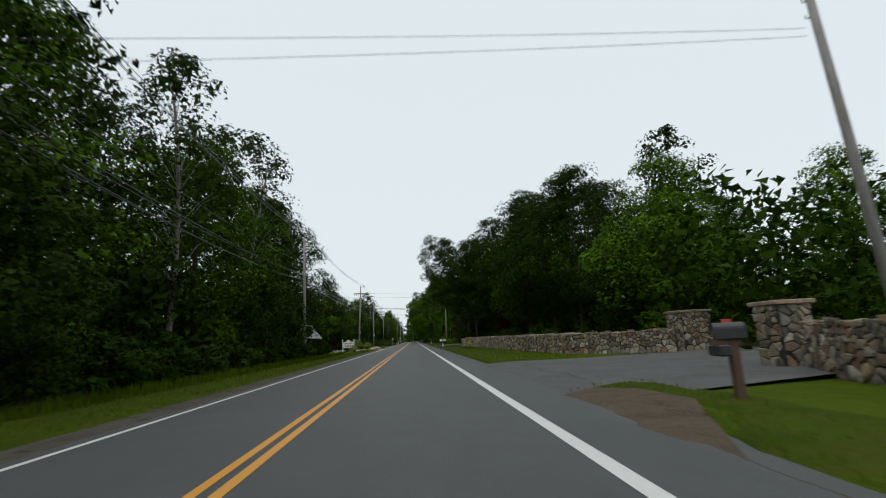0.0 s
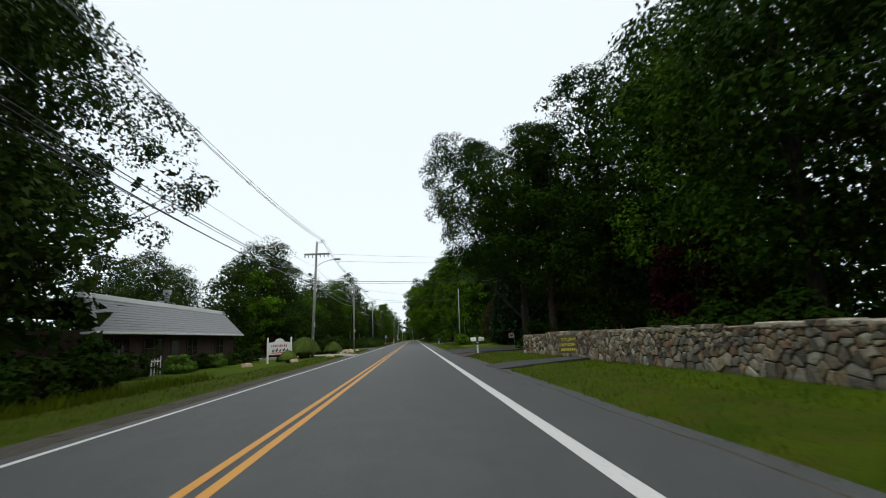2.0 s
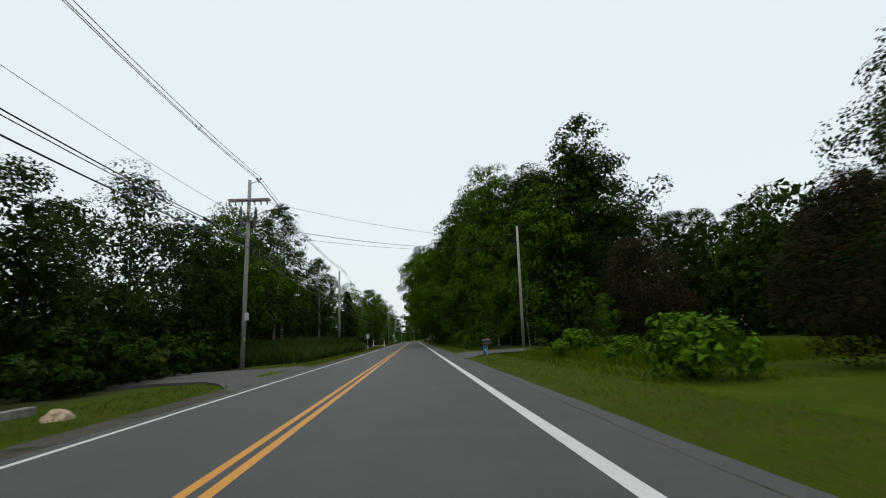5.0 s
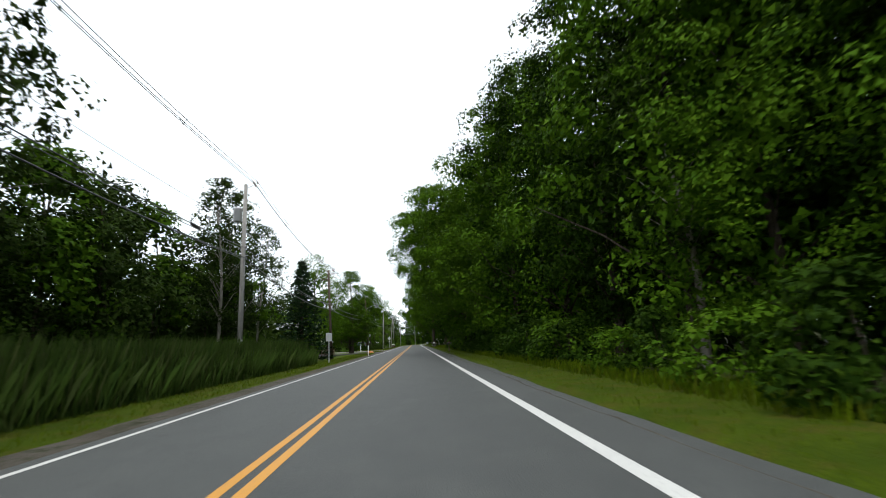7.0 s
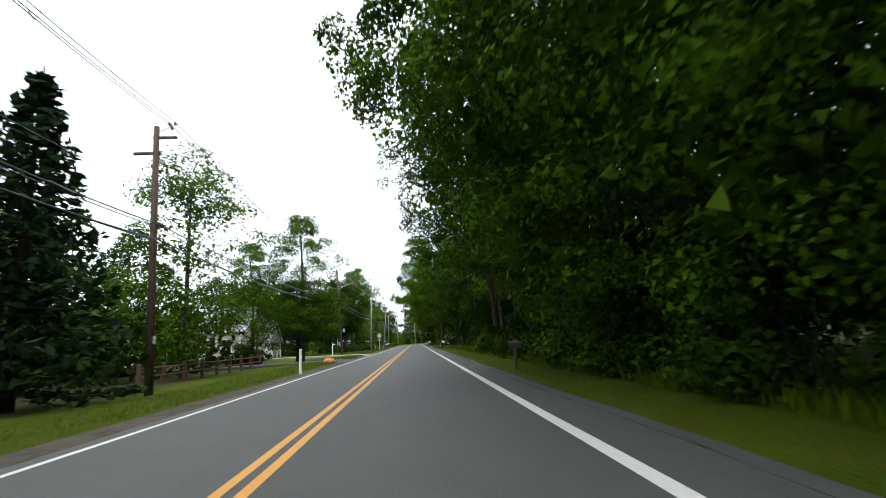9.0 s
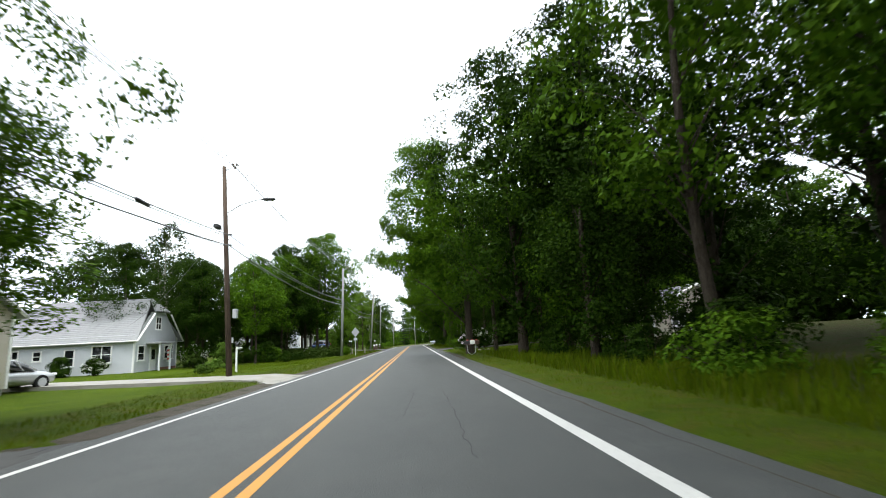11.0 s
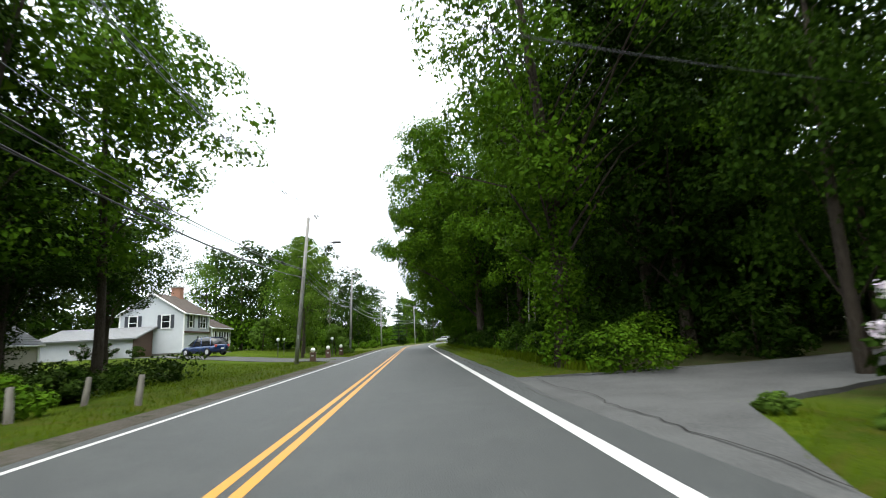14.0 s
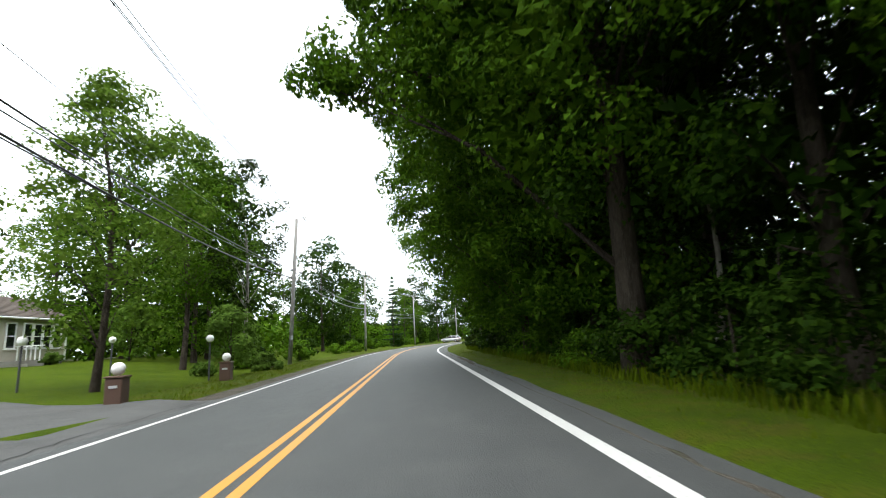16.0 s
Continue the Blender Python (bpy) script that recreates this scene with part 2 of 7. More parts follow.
BLADE = leaf_material("grass_blades", [(0.0664, 0.1118, 0.0030), (0.0899, 0.1319, 0.0039), (0.0485, 0.0838, 0.0027), (0.1173, 0.1240, 0.0114)], .3)
REED = leaf_material("reed_blades", [(0.0349, 0.0670, 0.0120), (0.0534, 0.0907, 0.0168), (0.0266, 0.0540, 0.0108), (0.0821, 0.0994, 0.0336)], .25)
PLUME = leaf_material("ornamental_grass", [(.10, .16, .02), (.16, .22, .05), (.075, .12, .015), (.22, .26, .09)], .3)
PETAL_WHITE = leaf_material("white_petals", [(.72, .72, .64), (.80, .80, .76), (.60, .62, .48)], .3)
PETAL_PINK = leaf_material("pink_petals", [(.60, .50, .60), (.70, .66, .70), (.46, .34, .46)], .3)

# ---- building kit ----
class Shape:
    """Collects faces for one mesh."""

    def __init__(self):
        self.v, self.f = [], []

    def add(self, verts, faces):
        k = len(self.v)
        self.v += [tuple(p) for p in verts]
        self.f += [tuple(i + k for i in f) for f in faces]
        return self

    def box(self, x0, y0, z0, x1, y1, z1, m=None, bevel=0.0):
        if bevel <= 0:
            vs = [(x, y, z) for z in (z0, z1) for y in (y0, y1) for x in (x0, x1)]
            fs = [(0, 2, 3, 1), (4, 5, 7, 6), (0, 1, 5, 4), (2, 6, 7, 3), (0, 4, 6, 2), (1, 3, 7, 5)]
        else:
            b = bevel
            vs, fs = [], []
            rings = [(z0, b), (z0 + b, 0), (z1 - b, 0), (z1, b)]
            for z, i in rings:
                c = b + i * .6
                xa, xb, ya, yb = x0 + i, x1 - i, y0 + i, y1 - i
                vs += [(xa + c, ya, z), (xb - c, ya, z), (xb, ya + c, z), (xb, yb - c, z), (xb - c, yb, z), (xa + c, yb, z),
                       (xa, yb - c, z), (xa, ya + c, z)]
            for r in range(3):
                for k in range(8):
                    fs.append((r * 8 + k, r * 8 + (k + 1) % 8, r * 8 + 8 + (k + 1) % 8, r * 8 + 8 + k))
            fs += [tuple(range(7, -1, -1)), tuple(range(24, 32))]
        if m is not None:
            vs = [m @ Vector(p) for p in vs]
        return self.add(vs, fs)

    def tube(self, path, radii, sides=8, caps=True):
        path = [Vector(p) for p in path]
        if not hasattr(radii, "__len__"):
            radii = [radii] * len(path)
        vs, fs = [], []
        for i, p in enumerate(path):
            d = (path[min(i + 1, len(path) - 1)] - path[max(i - 1, 0)])
            d = d.normalized() if d.length > 1e-9 else Vector((0, 0, 1))
            u = d.cross(Vector((0.31, 0.95, 0.05))) if abs(d.z) > .8 else d.cross(Vector((0, 0, 1)))
            u.normalize()
            w = d.cross(u)
            for k in range(sides):
                an = 2 * math.pi * k / sides
                vs.append(p + (u * math.cos(an) + w * math.sin(an)) * radii[i])
        for i in range(len(path) - 1):
            for k in range(sides):
                fs.append((i * sides + k, i * sides + (k + 1) % sides, (i + 1) * sides + (k + 1) % sides, (i + 1) * sides + k))
        if caps:
            fs += [tuple(range(sides - 1, -1, -1)), tuple(range((len(path) - 1) * sides, len(path) * sides))]
        return self.add(vs, fs)

    def lathe(self, profile, centre=(0, 0, 0), sides=16):
        cx, cy, cz = centre
        vs = [(cx + r * math.cos(2 * math.pi * k / sides), cy + r * math.sin(2 * math.pi * k / sides), cz + z) for r, z in profile
              for k in range(sides)]
        fs = [(i * sides + k, i * sides + (k + 1) % sides, (i + 1) * sides + (k + 1) % sides, (i + 1) * sides + k)
              for i in range(len(profile) - 1) for k in range(sides)]
        fs += [tuple(range(sides - 1, -1, -1)), tuple(range((len(profile) - 1) * sides, len(profile) * sides))]
        return self.add(vs, fs)

    def prism(self, outline, axis, lo, hi):
        """An outline in the plane across the axis ('x' or 'y' or 'z'), drawn out from lo to hi."""
        def at(p, t):
            return {"x": (t, p[0], p[1]), "y": (p[0], t, p[1]), "z": (p[0], p[1], t)}[axis]
        n = len(outline)
        vs = [at(p, lo) for p in outline] + [at(p, hi) for p in outline]
        fs = [(k, (k + 1) % n, n + (k + 1) % n, n + k) for k in range(n)] + [tuple(range(n - 1, -1, -1)), tuple(range(n, 2 * n))]
        return self.add(vs, fs)

    def mesh(self, name, material, smooth=False):
        me = bpy.data.meshes.new(name)
        me.from_pydata(self.v, [], self.f)
        me.materials.append(material)
        bm = bmesh.new()
        bm.from_mesh(me)
        bmesh.ops.recalc_face_normals(bm, faces=bm.faces)
        bm.to_mesh(me)
        bm.free()
        if smooth:
            me.shade_smooth()
        return me


def part(name, shape, material, parent=None, label="", smooth=False):
    """One mesh object under a thing or a part; shape: a Shape or a mesh."""
    me = shape.mesh(name, material, smooth) if isinstance(shape, Shape) else shape
    ob = new(name, me)
    ob.parent = parent
    return tagged(ob, label)


def thing(name, at=(0, 0, 0), turn=0.0, label="", category="", group="", kind="", scale=1.0):
    ob = new(name)
    ob.empty_display_size = .2
    ob.location, ob.rotation_euler, ob.scale = at, (0, 0, radians(turn)), (scale, scale, scale)
    return tagged(ob, label, category, group, kind)


# the road: straight, then a bend to the right
BEND, RADIUS = 318.0, 240.0


def along(s, off):
    """World x, y of a point s metres along the road and off metres to the right of the driver's line."""
    if s <= BEND:
        return off, s
    a = (s - BEND) / RADIUS
    return RADIUS - (RADIUS - off) * math.cos(a), BEND + (RADIUS - off) * math.sin(a)


def road_place(x, y):
    if y <= BEND:
        return y, x
    dx, dy = RADIUS - x, y - BEND
    return BEND + RADIUS * math.atan2(dy, dx), RADIUS - math.hypot(dx, dy)


def ramp(v, a, b):
    k = min(max((v - a) / (b - a), 0), 1)
    return k * k * (3 - 2 * k)


def lie(s, off):
    """Height of the ground."""
    z = -.10 if off < 0 else -.04
    if off > 6:
        z += 1.15 * ramp(off, 6, 24) * ramp(s, 196, 212) * (1 - .68 * ramp(s, 230, 241))
        z += .5 * ramp(off, 12, 40) * (1 - ramp(s, 196, 212))
    if off < -8:
        z += .9 * ramp(-off, 8, 24) * ramp(s, 272, 292)
        z -= .12 * ramp(-off, 8, 14) * (1 - ramp(s, 272, 292))
    z += .06 * noise.noise((off * .15, s * .15, 0)) * ramp(abs(off), 6, 10)
    return z


def on_ground(s, off):
    x, y = along(s, off)
    return x, y, lie(s, off)

# ---- ground, road and verges ----
def lawn_here(s, off):
    """1 in woodland, 0 on mown grass."""
    if off > 0:
        if s < 70:
            return ramp(off, 9.5, 13)
        if s < 132:
            return ramp(off, 22, 30)
        if 238 < s < 258:
            return ramp(off, 26, 34)
        return ramp(off, 5.0, 7.5)
    if s < 58:
        return ramp(-off, 8.0, 9.5)
    if s < 96:
        return ramp(-off, 24, 28)
    if s < 196:
        return ramp(-off, 9, 12)
    return ramp(-off, 30, 36)


def ground_sheet():
    xs = [-2600, -1200, -600, -300, -180, -120, -90, -70, -56, -46, -38, -32, -28, -24, -21, -18, -16, -14, -12.5, -11, -9.8, -8.8, -8,
          -7.2, -6.6, -6.1, -5.6, -5, -3, 0, 2, 2.6, 3, 3.4, 4, 5, 6, 7, 8, 9, 10.5, 12, 14, 16, 19, 22, 26, 30, 36, 43, 50, 60, 70, 82,
          95, 110, 130, 160, 220, 300, 600, 1200, 2600]
    ys = [-2600, -900, -300, -120, -60] + [-40 + 2.5 * i for i in range(205)] + [490, 520, 560, 620, 720, 900, 1300, 2600]
    v, f, wood = [], [], []
    for y in ys:
        for x in xs:
            s, off = road_place(x, y) if -60 < y < 720 and abs(x) < 230 else (y, x)
            z = lie(s, off)
            lo, hi = (-6.3, 3.5) if s < 300 else (-9, 6.5)
            if lo < off < hi:
                z = -.30
            v.append((x, y, z))
            wood.append(lawn_here(s, off))
    n = len(xs)
    for j in range(len(ys) - 1):
        for i in range(n - 1):
            f.append((j * n + i, j * n + i + 1, (j + 1) * n + i + 1, (j + 1) * n + i))
    me = bpy.data.meshes.new("ground")
    me.from_pydata(v, [], f)
    me.materials.append(GROUND)
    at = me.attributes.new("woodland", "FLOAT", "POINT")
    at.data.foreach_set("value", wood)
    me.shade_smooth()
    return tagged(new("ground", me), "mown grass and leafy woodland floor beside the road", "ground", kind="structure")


def strip(name, material, edges, s0, s1, step, label, category, lift=0.0, parent=None):
    """A long strip; edges(s) gives a list of (off, z) from left to right."""
    v, f, n = [], [], 0
    count = max(int((s1 - s0) / step), 1)
    for j in range(count + 1):
        s = s0 + (s1 - s0) * j / count
        row = edges(s)
        n = len(row)
        for off, z in row:
            x, y = along(s, off)
            v.append((x, y, z + lift))
    for j in range(count):
        for i in range(n - 1):
            f.append((j * n + i, j * n + i + 1, (j + 1) * n + i + 1, (j + 1) * n + i))
    me = bpy.data.meshes.new(name)
    me.from_pydata(v, [], f)
    me.materials.append(material)
    me.shade_smooth()
    ob = new(name, me)
    ob.parent = parent
    return tagged(ob, label, category, kind="" if parent else "structure")


LEFT_LINE, MID, RIGHT_LINE = -5.0, -1.72, 1.83


def crown(off):
    return (off - MID) * .034 if off < MID else 0.0


ground_sheet()


def wob(s, k, size):
    return size * (noise.noise((s * .35, k * 7.3, 0)) + .5 * noise.noise((s * 1.4, k * 3.1, 5)))


def right_edge(s):
    return 2.72 + .35 * ramp(s, -20, 10) * (1 - ramp(s, 60, 90)) - .34 * ramp(s, 242, 264) + wob(s, 1, .10)


def road_edges(s):
    le, ri = -5.52 + wob(s, 2, .09), right_edge(s)
    return [(le - .7, -.19), (le, crown(le) - .01)] + [(o, crown(o)) for o in (-5, -4.2, -3.4, -2.6, MID, -.8, .2, 1.2, 1.83)] + [
        (ri, -.012), (ri + .6, -.07)]


road = strip("road", ASPHALT, road_edges, -60, 560, 1.0, "worn grey asphalt two-lane road", "road")


def line(name, mat, centre, width, label, lift=.004):
    def edges(s):
        w0, w1 = width / 2 + wob(s, centre + 3, .006), width / 2 + wob(s, centre + 9, .006)
        return [(centre - w0, crown(centre - w0)), (centre + w1, crown(centre + w1))]
    ob = strip(name, mat, edges, -60, 560, 1.0, "", "", lift, road)
    tagged(ob, label)


line("edge_line", WHITE_LINE, RIGHT_LINE, .19, "painted white edge line")
line("edge_line", WHITE_LINE, LEFT_LINE, .14, "painted white edge line")
line("centre_line", YELLOW_LINE, MID - .12, .125, "painted yellow centre line")
line("centre_line", YELLOW_LINE, MID + .12, .125, "painted yellow centre line")


DRIVES = (
    ("driveway", [(5.5, 2.4), (10.2, 5), (10.6, 11), (11, 26), (19.6, 26), (19.2, 13), (18.2, 7.5), (18.6, 2.4)], OLD_ASPHALT,
     "cracked grey asphalt driveway through stone gate piers", "driveway"),
    ("driveway", [(53.6, 2.4), (54.4, 4.5), (57.2, 8.4), (58.6, 8.4), (57.0, 4.5), (56.8, 2.4)], DARK_ASPHALT,
     "narrow dark asphalt path to the stone wall", "driveway"),
    ("driveway", [(69, 2.4), (71, 5), (72.5, 14), (73.5, 30), (78, 30), (79, 14), (80.5, 6), (81, 2.4)], DARK_ASPHALT,
     "dark gravelled asphalt driveway under oaks", "driveway"),
    ("driveway", [(81.5, -5.3), (84.8, -8), (86.6, -14), (87, -22), (90.4, -22), (90, -14), (89.4, -8), (89.4, -5.3)], CONCRETE,
     "pale concrete driveway entrance", "driveway"),
    ("side_road", [(106, -5.3), (110, -8), (111, -14), (111, -26), (118, -26), (118, -14), (118.4, -8), (121, -5.3)], OLD_ASPHALT,
     "grey asphalt side road mouth", "side road"),
    ("driveway", [(116, 2.4), (121.4, 5.2), (124.6, 12), (127, 30), (130.4, 30), (128.6, 12), (126.6, 6), (126.6, 2.4)], OLD_ASPHALT,
     "grey asphalt driveway beside lawn", "driveway"),
    ("driveway", [(200.6, -5.3), (200.9, -8), (199, -14), (198.4, -27), (202.6, -27), (203.6, -14), (205, -8.4), (208, -5.3)], OLD_ASPHALT,
     "grey asphalt driveway in front of tan house", "driveway"),
    ("driveway", [(217.8, -5.3), (220.2, -8), (224.5, -22), (227.6, -22), (223.4, -8), (223.6, -5.3)], CONCRETE,
     "sandy concrete driveway to white bungalow", "driveway"),
    ("driveway", [(254, 2.4), (258.6, 4.6), (261, 10), (264, 26), (268, 26), (265.5, 10), (264.6, 4.6), (265.6, 2.4)], OLD_ASPHALT,
     "cracked asphalt driveway into the woods", "driveway"),
    ("driveway", [(285.6, -5.3), (289, -8.2), (291, -13), (294, -26), (299, -26), (297, -13), (295, -8.4), (296, -5.3)], OLD_ASPHALT,
     "grey asphalt driveway between lamp piers", "driveway"),
)


DIRT_PATCHES = (
    ("dirt_patch", [(1.2, 2.9), (3, 3.7), (5, 4.6), (6.6, 4.6), (7.3, 3.8), (6.5, 2.6), (3.5, 2.5)], DIRT, "bare brown dirt beside the drive mouth", "dirt", .012),
    ("dirt_patch", [(65, 3.0), (67, 4.0), (69.5, 5.2), (71.2, 4.6), (70.2, 3.2), (68, 2.6)], DIRT, "bare brown dirt beside the drive mouth", "dirt", .012))


def in_drive(s, off, grow=.25):
    """Whether a place lies on a drive or side road."""
    for drive in DRIVES + DIRT_PATCHES:
        pl, hit = drive[1], False
        if not (min(p[0] for p in pl) - 1 < s < max(p[0] for p in pl) + 1) or off * pl[0][1] < 0:
            continue
        for (s0, o0), (s1, o1) in zip(pl, pl[1:] + pl[:1]):
            if (o0 > off) != (o1 > off) and s < s0 + (off - o0) * (s1 - s0) / (o1 - o0) + (grow if s0 + s1 > 2 * s else -grow):
                hit = not hit
        if hit:
            return True
    return False


def sunk(s, rows):
    return [(o, z - .35 if in_drive(s, o) else z) for o, z in rows]


def left_gravel(s):
    w = .55 + .45 * noise.noise((s * .05, 3, 1)) + .5 * ramp(s, 196, 204) * (1 - ramp(s, 262, 275))
    w = max(w, .25)
    return sunk(s, [(-5.36, crown(-5.36) - .04), (-5.50 + wob(s, 2, .09), crown(-5.5) - .022), (-5.62 - w * .5 + wob(s, 5, .05), -.14), (-5.7 - w + wob(s, 4, .16), -.15)])


strip("gravel_shoulder", GRAVEL, left_gravel, -60, 540, .6, "sandy gravel shoulder with thin weeds", "shoulder", .02)


def right_gravel(s):
    w = max(.14 + .25 * noise.noise((s * .06, 9, 2)) + .5 * ramp(s, 226, 236) * (1 - ramp(s, 244, 252)), .12)
    e = right_edge(s)
    return sunk(s, [(e - .16, -.05), (e + .01, -.022), (e + w * .5 + wob(s, 6, .04), -.035), (e + w + wob(s, 7, .12), -.05)])


strip("gravel_shoulder", GRAVEL, right_gravel, -60, 540, .6, "sandy dirt shoulder beside the asphalt", "shoulder", .012)


def verge_l(s):
    w = wob(s, 11, .25)
    return sunk(s, [(-5.95 + wob(s, 12, .12), -.18), (-6.4, -.085), (-7.0, -.06), (-7.6, -.05), (-8.6 + w, -.06), (-9.6 + w, -.25)])


def verge_r(s):
    w = wob(s, 13, .25)
    e = right_edge(s)
    return sunk(s, [(e + .2 + wob(s, 14, .1), -.10), (e + .6, .0), (e + 1.1, .01), (e + 1.6, .02), (e + 2.6 + w, .0), (e + 3.6 + w, -.25)])


strip("grass_verge", VERGE, verge_l, -60, 540, .8, "short patchy grass verge along the road", "verge")
strip("grass_verge", VERGE, verge_r, -60, 540, .8, "short patchy grass verge along the road", "verge")


def slab(name, outline, material, label, category, lift=.03, thick=.25):
    """A drive or side road; outline: (s, off) corners, refined and laid on the ground."""
    pts = []
    n = len(outline)
    for i in range(n):
        a, b = outline[i], outline[(i + 1) % n]
        k = max(int(math.hypot(b[0] - a[0], b[1] - a[1]) / .8), 1)
        for j in range(k):
            t = j / k
            pts.append((a[0] + (b[0] - a[0]) * t, a[1] + (b[1] - a[1]) * t))
    v = []
    for i, (s, off) in enumerate(pts):
        if abs(off) > 4:
            s, off = s + .12 * noise.noise((s, off, 3)), off + .12 * noise.noise((s, off, 8))
        x, y = along(s, off)
        z = max(lie(s, off), -.05 if off < 0 else .02) + lift
        if off < 0:
            z = min(z, crown(off) - .03 + .05 * max(-5.4 - off, 0)) if off > -6.6 else z
        elif off < 3.6:
            z = min(z, -.03 + .03 * max(off - 2.5, 0))
        v.append((x, y, z))
    m = len(v)
    bm = bmesh.new()
    top = [bm.verts.new(p) for p in v]
    low = [bm.verts.new((p[0], p[1], p[2] - thick)) for p in v]
    bm.faces.new(top)
    for i in range(m):
        bm.faces.new((top[i], low[i], low[(i + 1) % m], top[(i + 1) % m]))
    bmesh.ops.triangulate(bm, faces=bm.faces[:])
    bmesh.ops.recalc_face_normals(bm, faces=bm.faces[:])
    me = bpy.data.meshes.new(name)
    bm.to_mesh(me)
    bm.free()
    me.materials.append(material)
    return tagged(new(name, me), label, category, kind="structure")




def crack(drive, parent, off, seed):
    """A thin tarred crack where a drive meets the road."""
    pl = drive[1]
    s0, s1 = pl[0][0] + 1.2, pl[-1][0] - 1.0

    def edges(s):
        o = off + .35 * noise.noise((s * .5, seed, 2)) + .12 * noise.noise((s * 3.1, seed, 4)) + .06 * noise.noise((s * 8, seed, 5))
        z = (.012 if off > 0 else crown(off) + .012)
        w = .011 + .008 * noise.noise((s * 2, seed, 6))
        return [(o - w, z), (o + w, z)]
    tagged(strip("crack", CRACK, edges, s0, s1, .3, "", "", .004, parent), "dark tarred crack")


for k, (s0, s1, o) in enumerate(((67, 76, -.15), (204, 211, .45), (207, 211, -.3), (240, 244, .3))):
    def lane_crack(q, o=o, k=k):
        c = o + .22 * noise.noise((q * .45, k * 3.7, 1)) + .07 * noise.noise((q * 2.6, k * 3.7, 2)) + .03 * noise.noise((q * 7, k, 3))
        w = .0035 + .003 * noise.noise((q * 1.7, k, 6))
        return [(c - w, crown(c) + .003), (c + w, crown(c) + .003)]
    tagged(strip("crack", CRACK, lane_crack, s0, s1, .2, "", "", .002, road), "thin dark crack in the asphalt")
for k, drive in enumerate(DRIVES):
    crack(drive, slab(*drive), 4.4 if k == 0 else 3.05 if drive[1][0][1] > 0 else -5.75, k)
for patch in DIRT_PATCHES:
    slab(*patch)

# ---- plants ----
RNG = np.random.default_rng(7)


def quads_mesh(name, verts, material):
    """verts: (n, 4, 3), a folded leaf each, as two triangles."""
    n = len(verts)
    me = bpy.data.meshes.new(name)
    me.vertices.add(n * 4)
    me.vertices.foreach_set("co", verts.reshape(-1).astype(np.float32))
    k = np.arange(n) * 4
    loops = np.stack([k, k + 1, k + 2, k, k + 2, k + 3], 1).reshape(-1)
    me.loops.add(n * 6)
    me.loops.foreach_set("vertex_index", loops.astype(np.int32))
    me.polygons.add(n * 2)
    me.polygons.foreach_set("loop_start", (np.arange(n * 2) * 3).astype(np.int32))
    me.polygons.foreach_set("loop_total", np.full(n * 2, 3, np.int32))
    me.update(calc_edges=True)
    me.validate()
    me.materials.append(material)
    return me


def tris_mesh(name, verts, material):
    """verts: (n, 3, 3), one triangle a leaf."""
    n = len(verts)
    me = bpy.data.meshes.new(name)
    me.vertices.add(n * 3)
    me.vertices.foreach_set("co", verts.reshape(-1).astype(np.float32))
    me.loops.add(n * 3)
    me.loops.foreach_set("vertex_index", np.arange(n * 3).astype(np.int32))
    me.polygons.add(n)
    me.polygons.foreach_set("loop_start", (np.arange(n) * 3).astype(np.int32))
    me.polygons.foreach_set("loop_total", np.full(n, 3, np.int32))
    me.update(calc_edges=True)
    me.validate()
    me.materials.append(material)
    return me


def unit(a):
    return a / np.maximum(np.linalg.norm(a, axis=-1, keepdims=True), 1e-9)


def leaves(centres, size, rng, up=.35, long=1.5, droop=0.0):
    """A folded rhombic leaf at each centre."""
    n = len(centres)
    d = unit(rng.normal(size=(n, 3)) + (0, 0, -droop))
    w = unit(np.cross(d, unit(rng.normal(size=(n, 3)) + (0, 0, up))))
    nm = np.cross(d, w)
    s = size * rng.uniform(.6, 1.35, (n, 1))
    a, b = centres - d * s * long * .5, centres + d * s * long * .5
    fold = nm * s * .18
    return np.stack([a, centres + w * s * .5 + fold, b, centres - w * s * .5 + fold], 1)


def sprays(centres, size, rng, up=.35):
    """A small pointed triangle at each centre."""
    n = len(centres)
    d = unit(rng.normal(size=(n, 3)))
    w = unit(np.cross(d, unit(rng.normal(size=(n, 3)) + (0, 0, up))))
    s = size * rng.uniform(.6, 1.4, (n, 1))
    return np.stack([centres - d * s * .75 + w * s * .12, centres + d * s * .15 + w * s * .62, centres + d * s * .6 - w * s * .42], 1)


def clump_points(centres, radii, per, rng, flat=.75):
    out = []
    for c, r in zip(centres, radii):
        k = max(int(per * rng.uniform(.7, 1.3)), 4)
        p = unit(rng.normal(size=(k, 3))) * (rng.uniform(0, 1, (k, 1)) ** .45) * r
        out.append(c + p * (1, 1, flat))
    return np.concatenate(out)


def crown_clumps(rng, n, r, base, top, inner=.3, shape=.75, lean=(0, 0)):
    """Clump centres in an uneven crown between base and top."""
    out = []
    lobes = rng.uniform(.78, 1.1, 7)
    while len(out) < n:
        z = rng.uniform(0, 1)
        prof = max(math.sin(math.pi * (z ** shape) * .93 + .12), .05) ** .72
        an = rng.uniform(0, 2 * math.pi)
        lobe = lobes[int(an / (2 * math.pi) * 7) % 7] * (.9 + .2 * math.sin(5 * z + an))
        rr = r * prof * lobe * (rng.uniform(inner ** 2, 1) ** .5)
        if z < .14 and rr > .42 * r:
            continue
        out.append((rr * math.cos(an) + lean[0] * z, rr * math.sin(an) + lean[1] * z, base + (top - base) * z))
    return np.array(out)


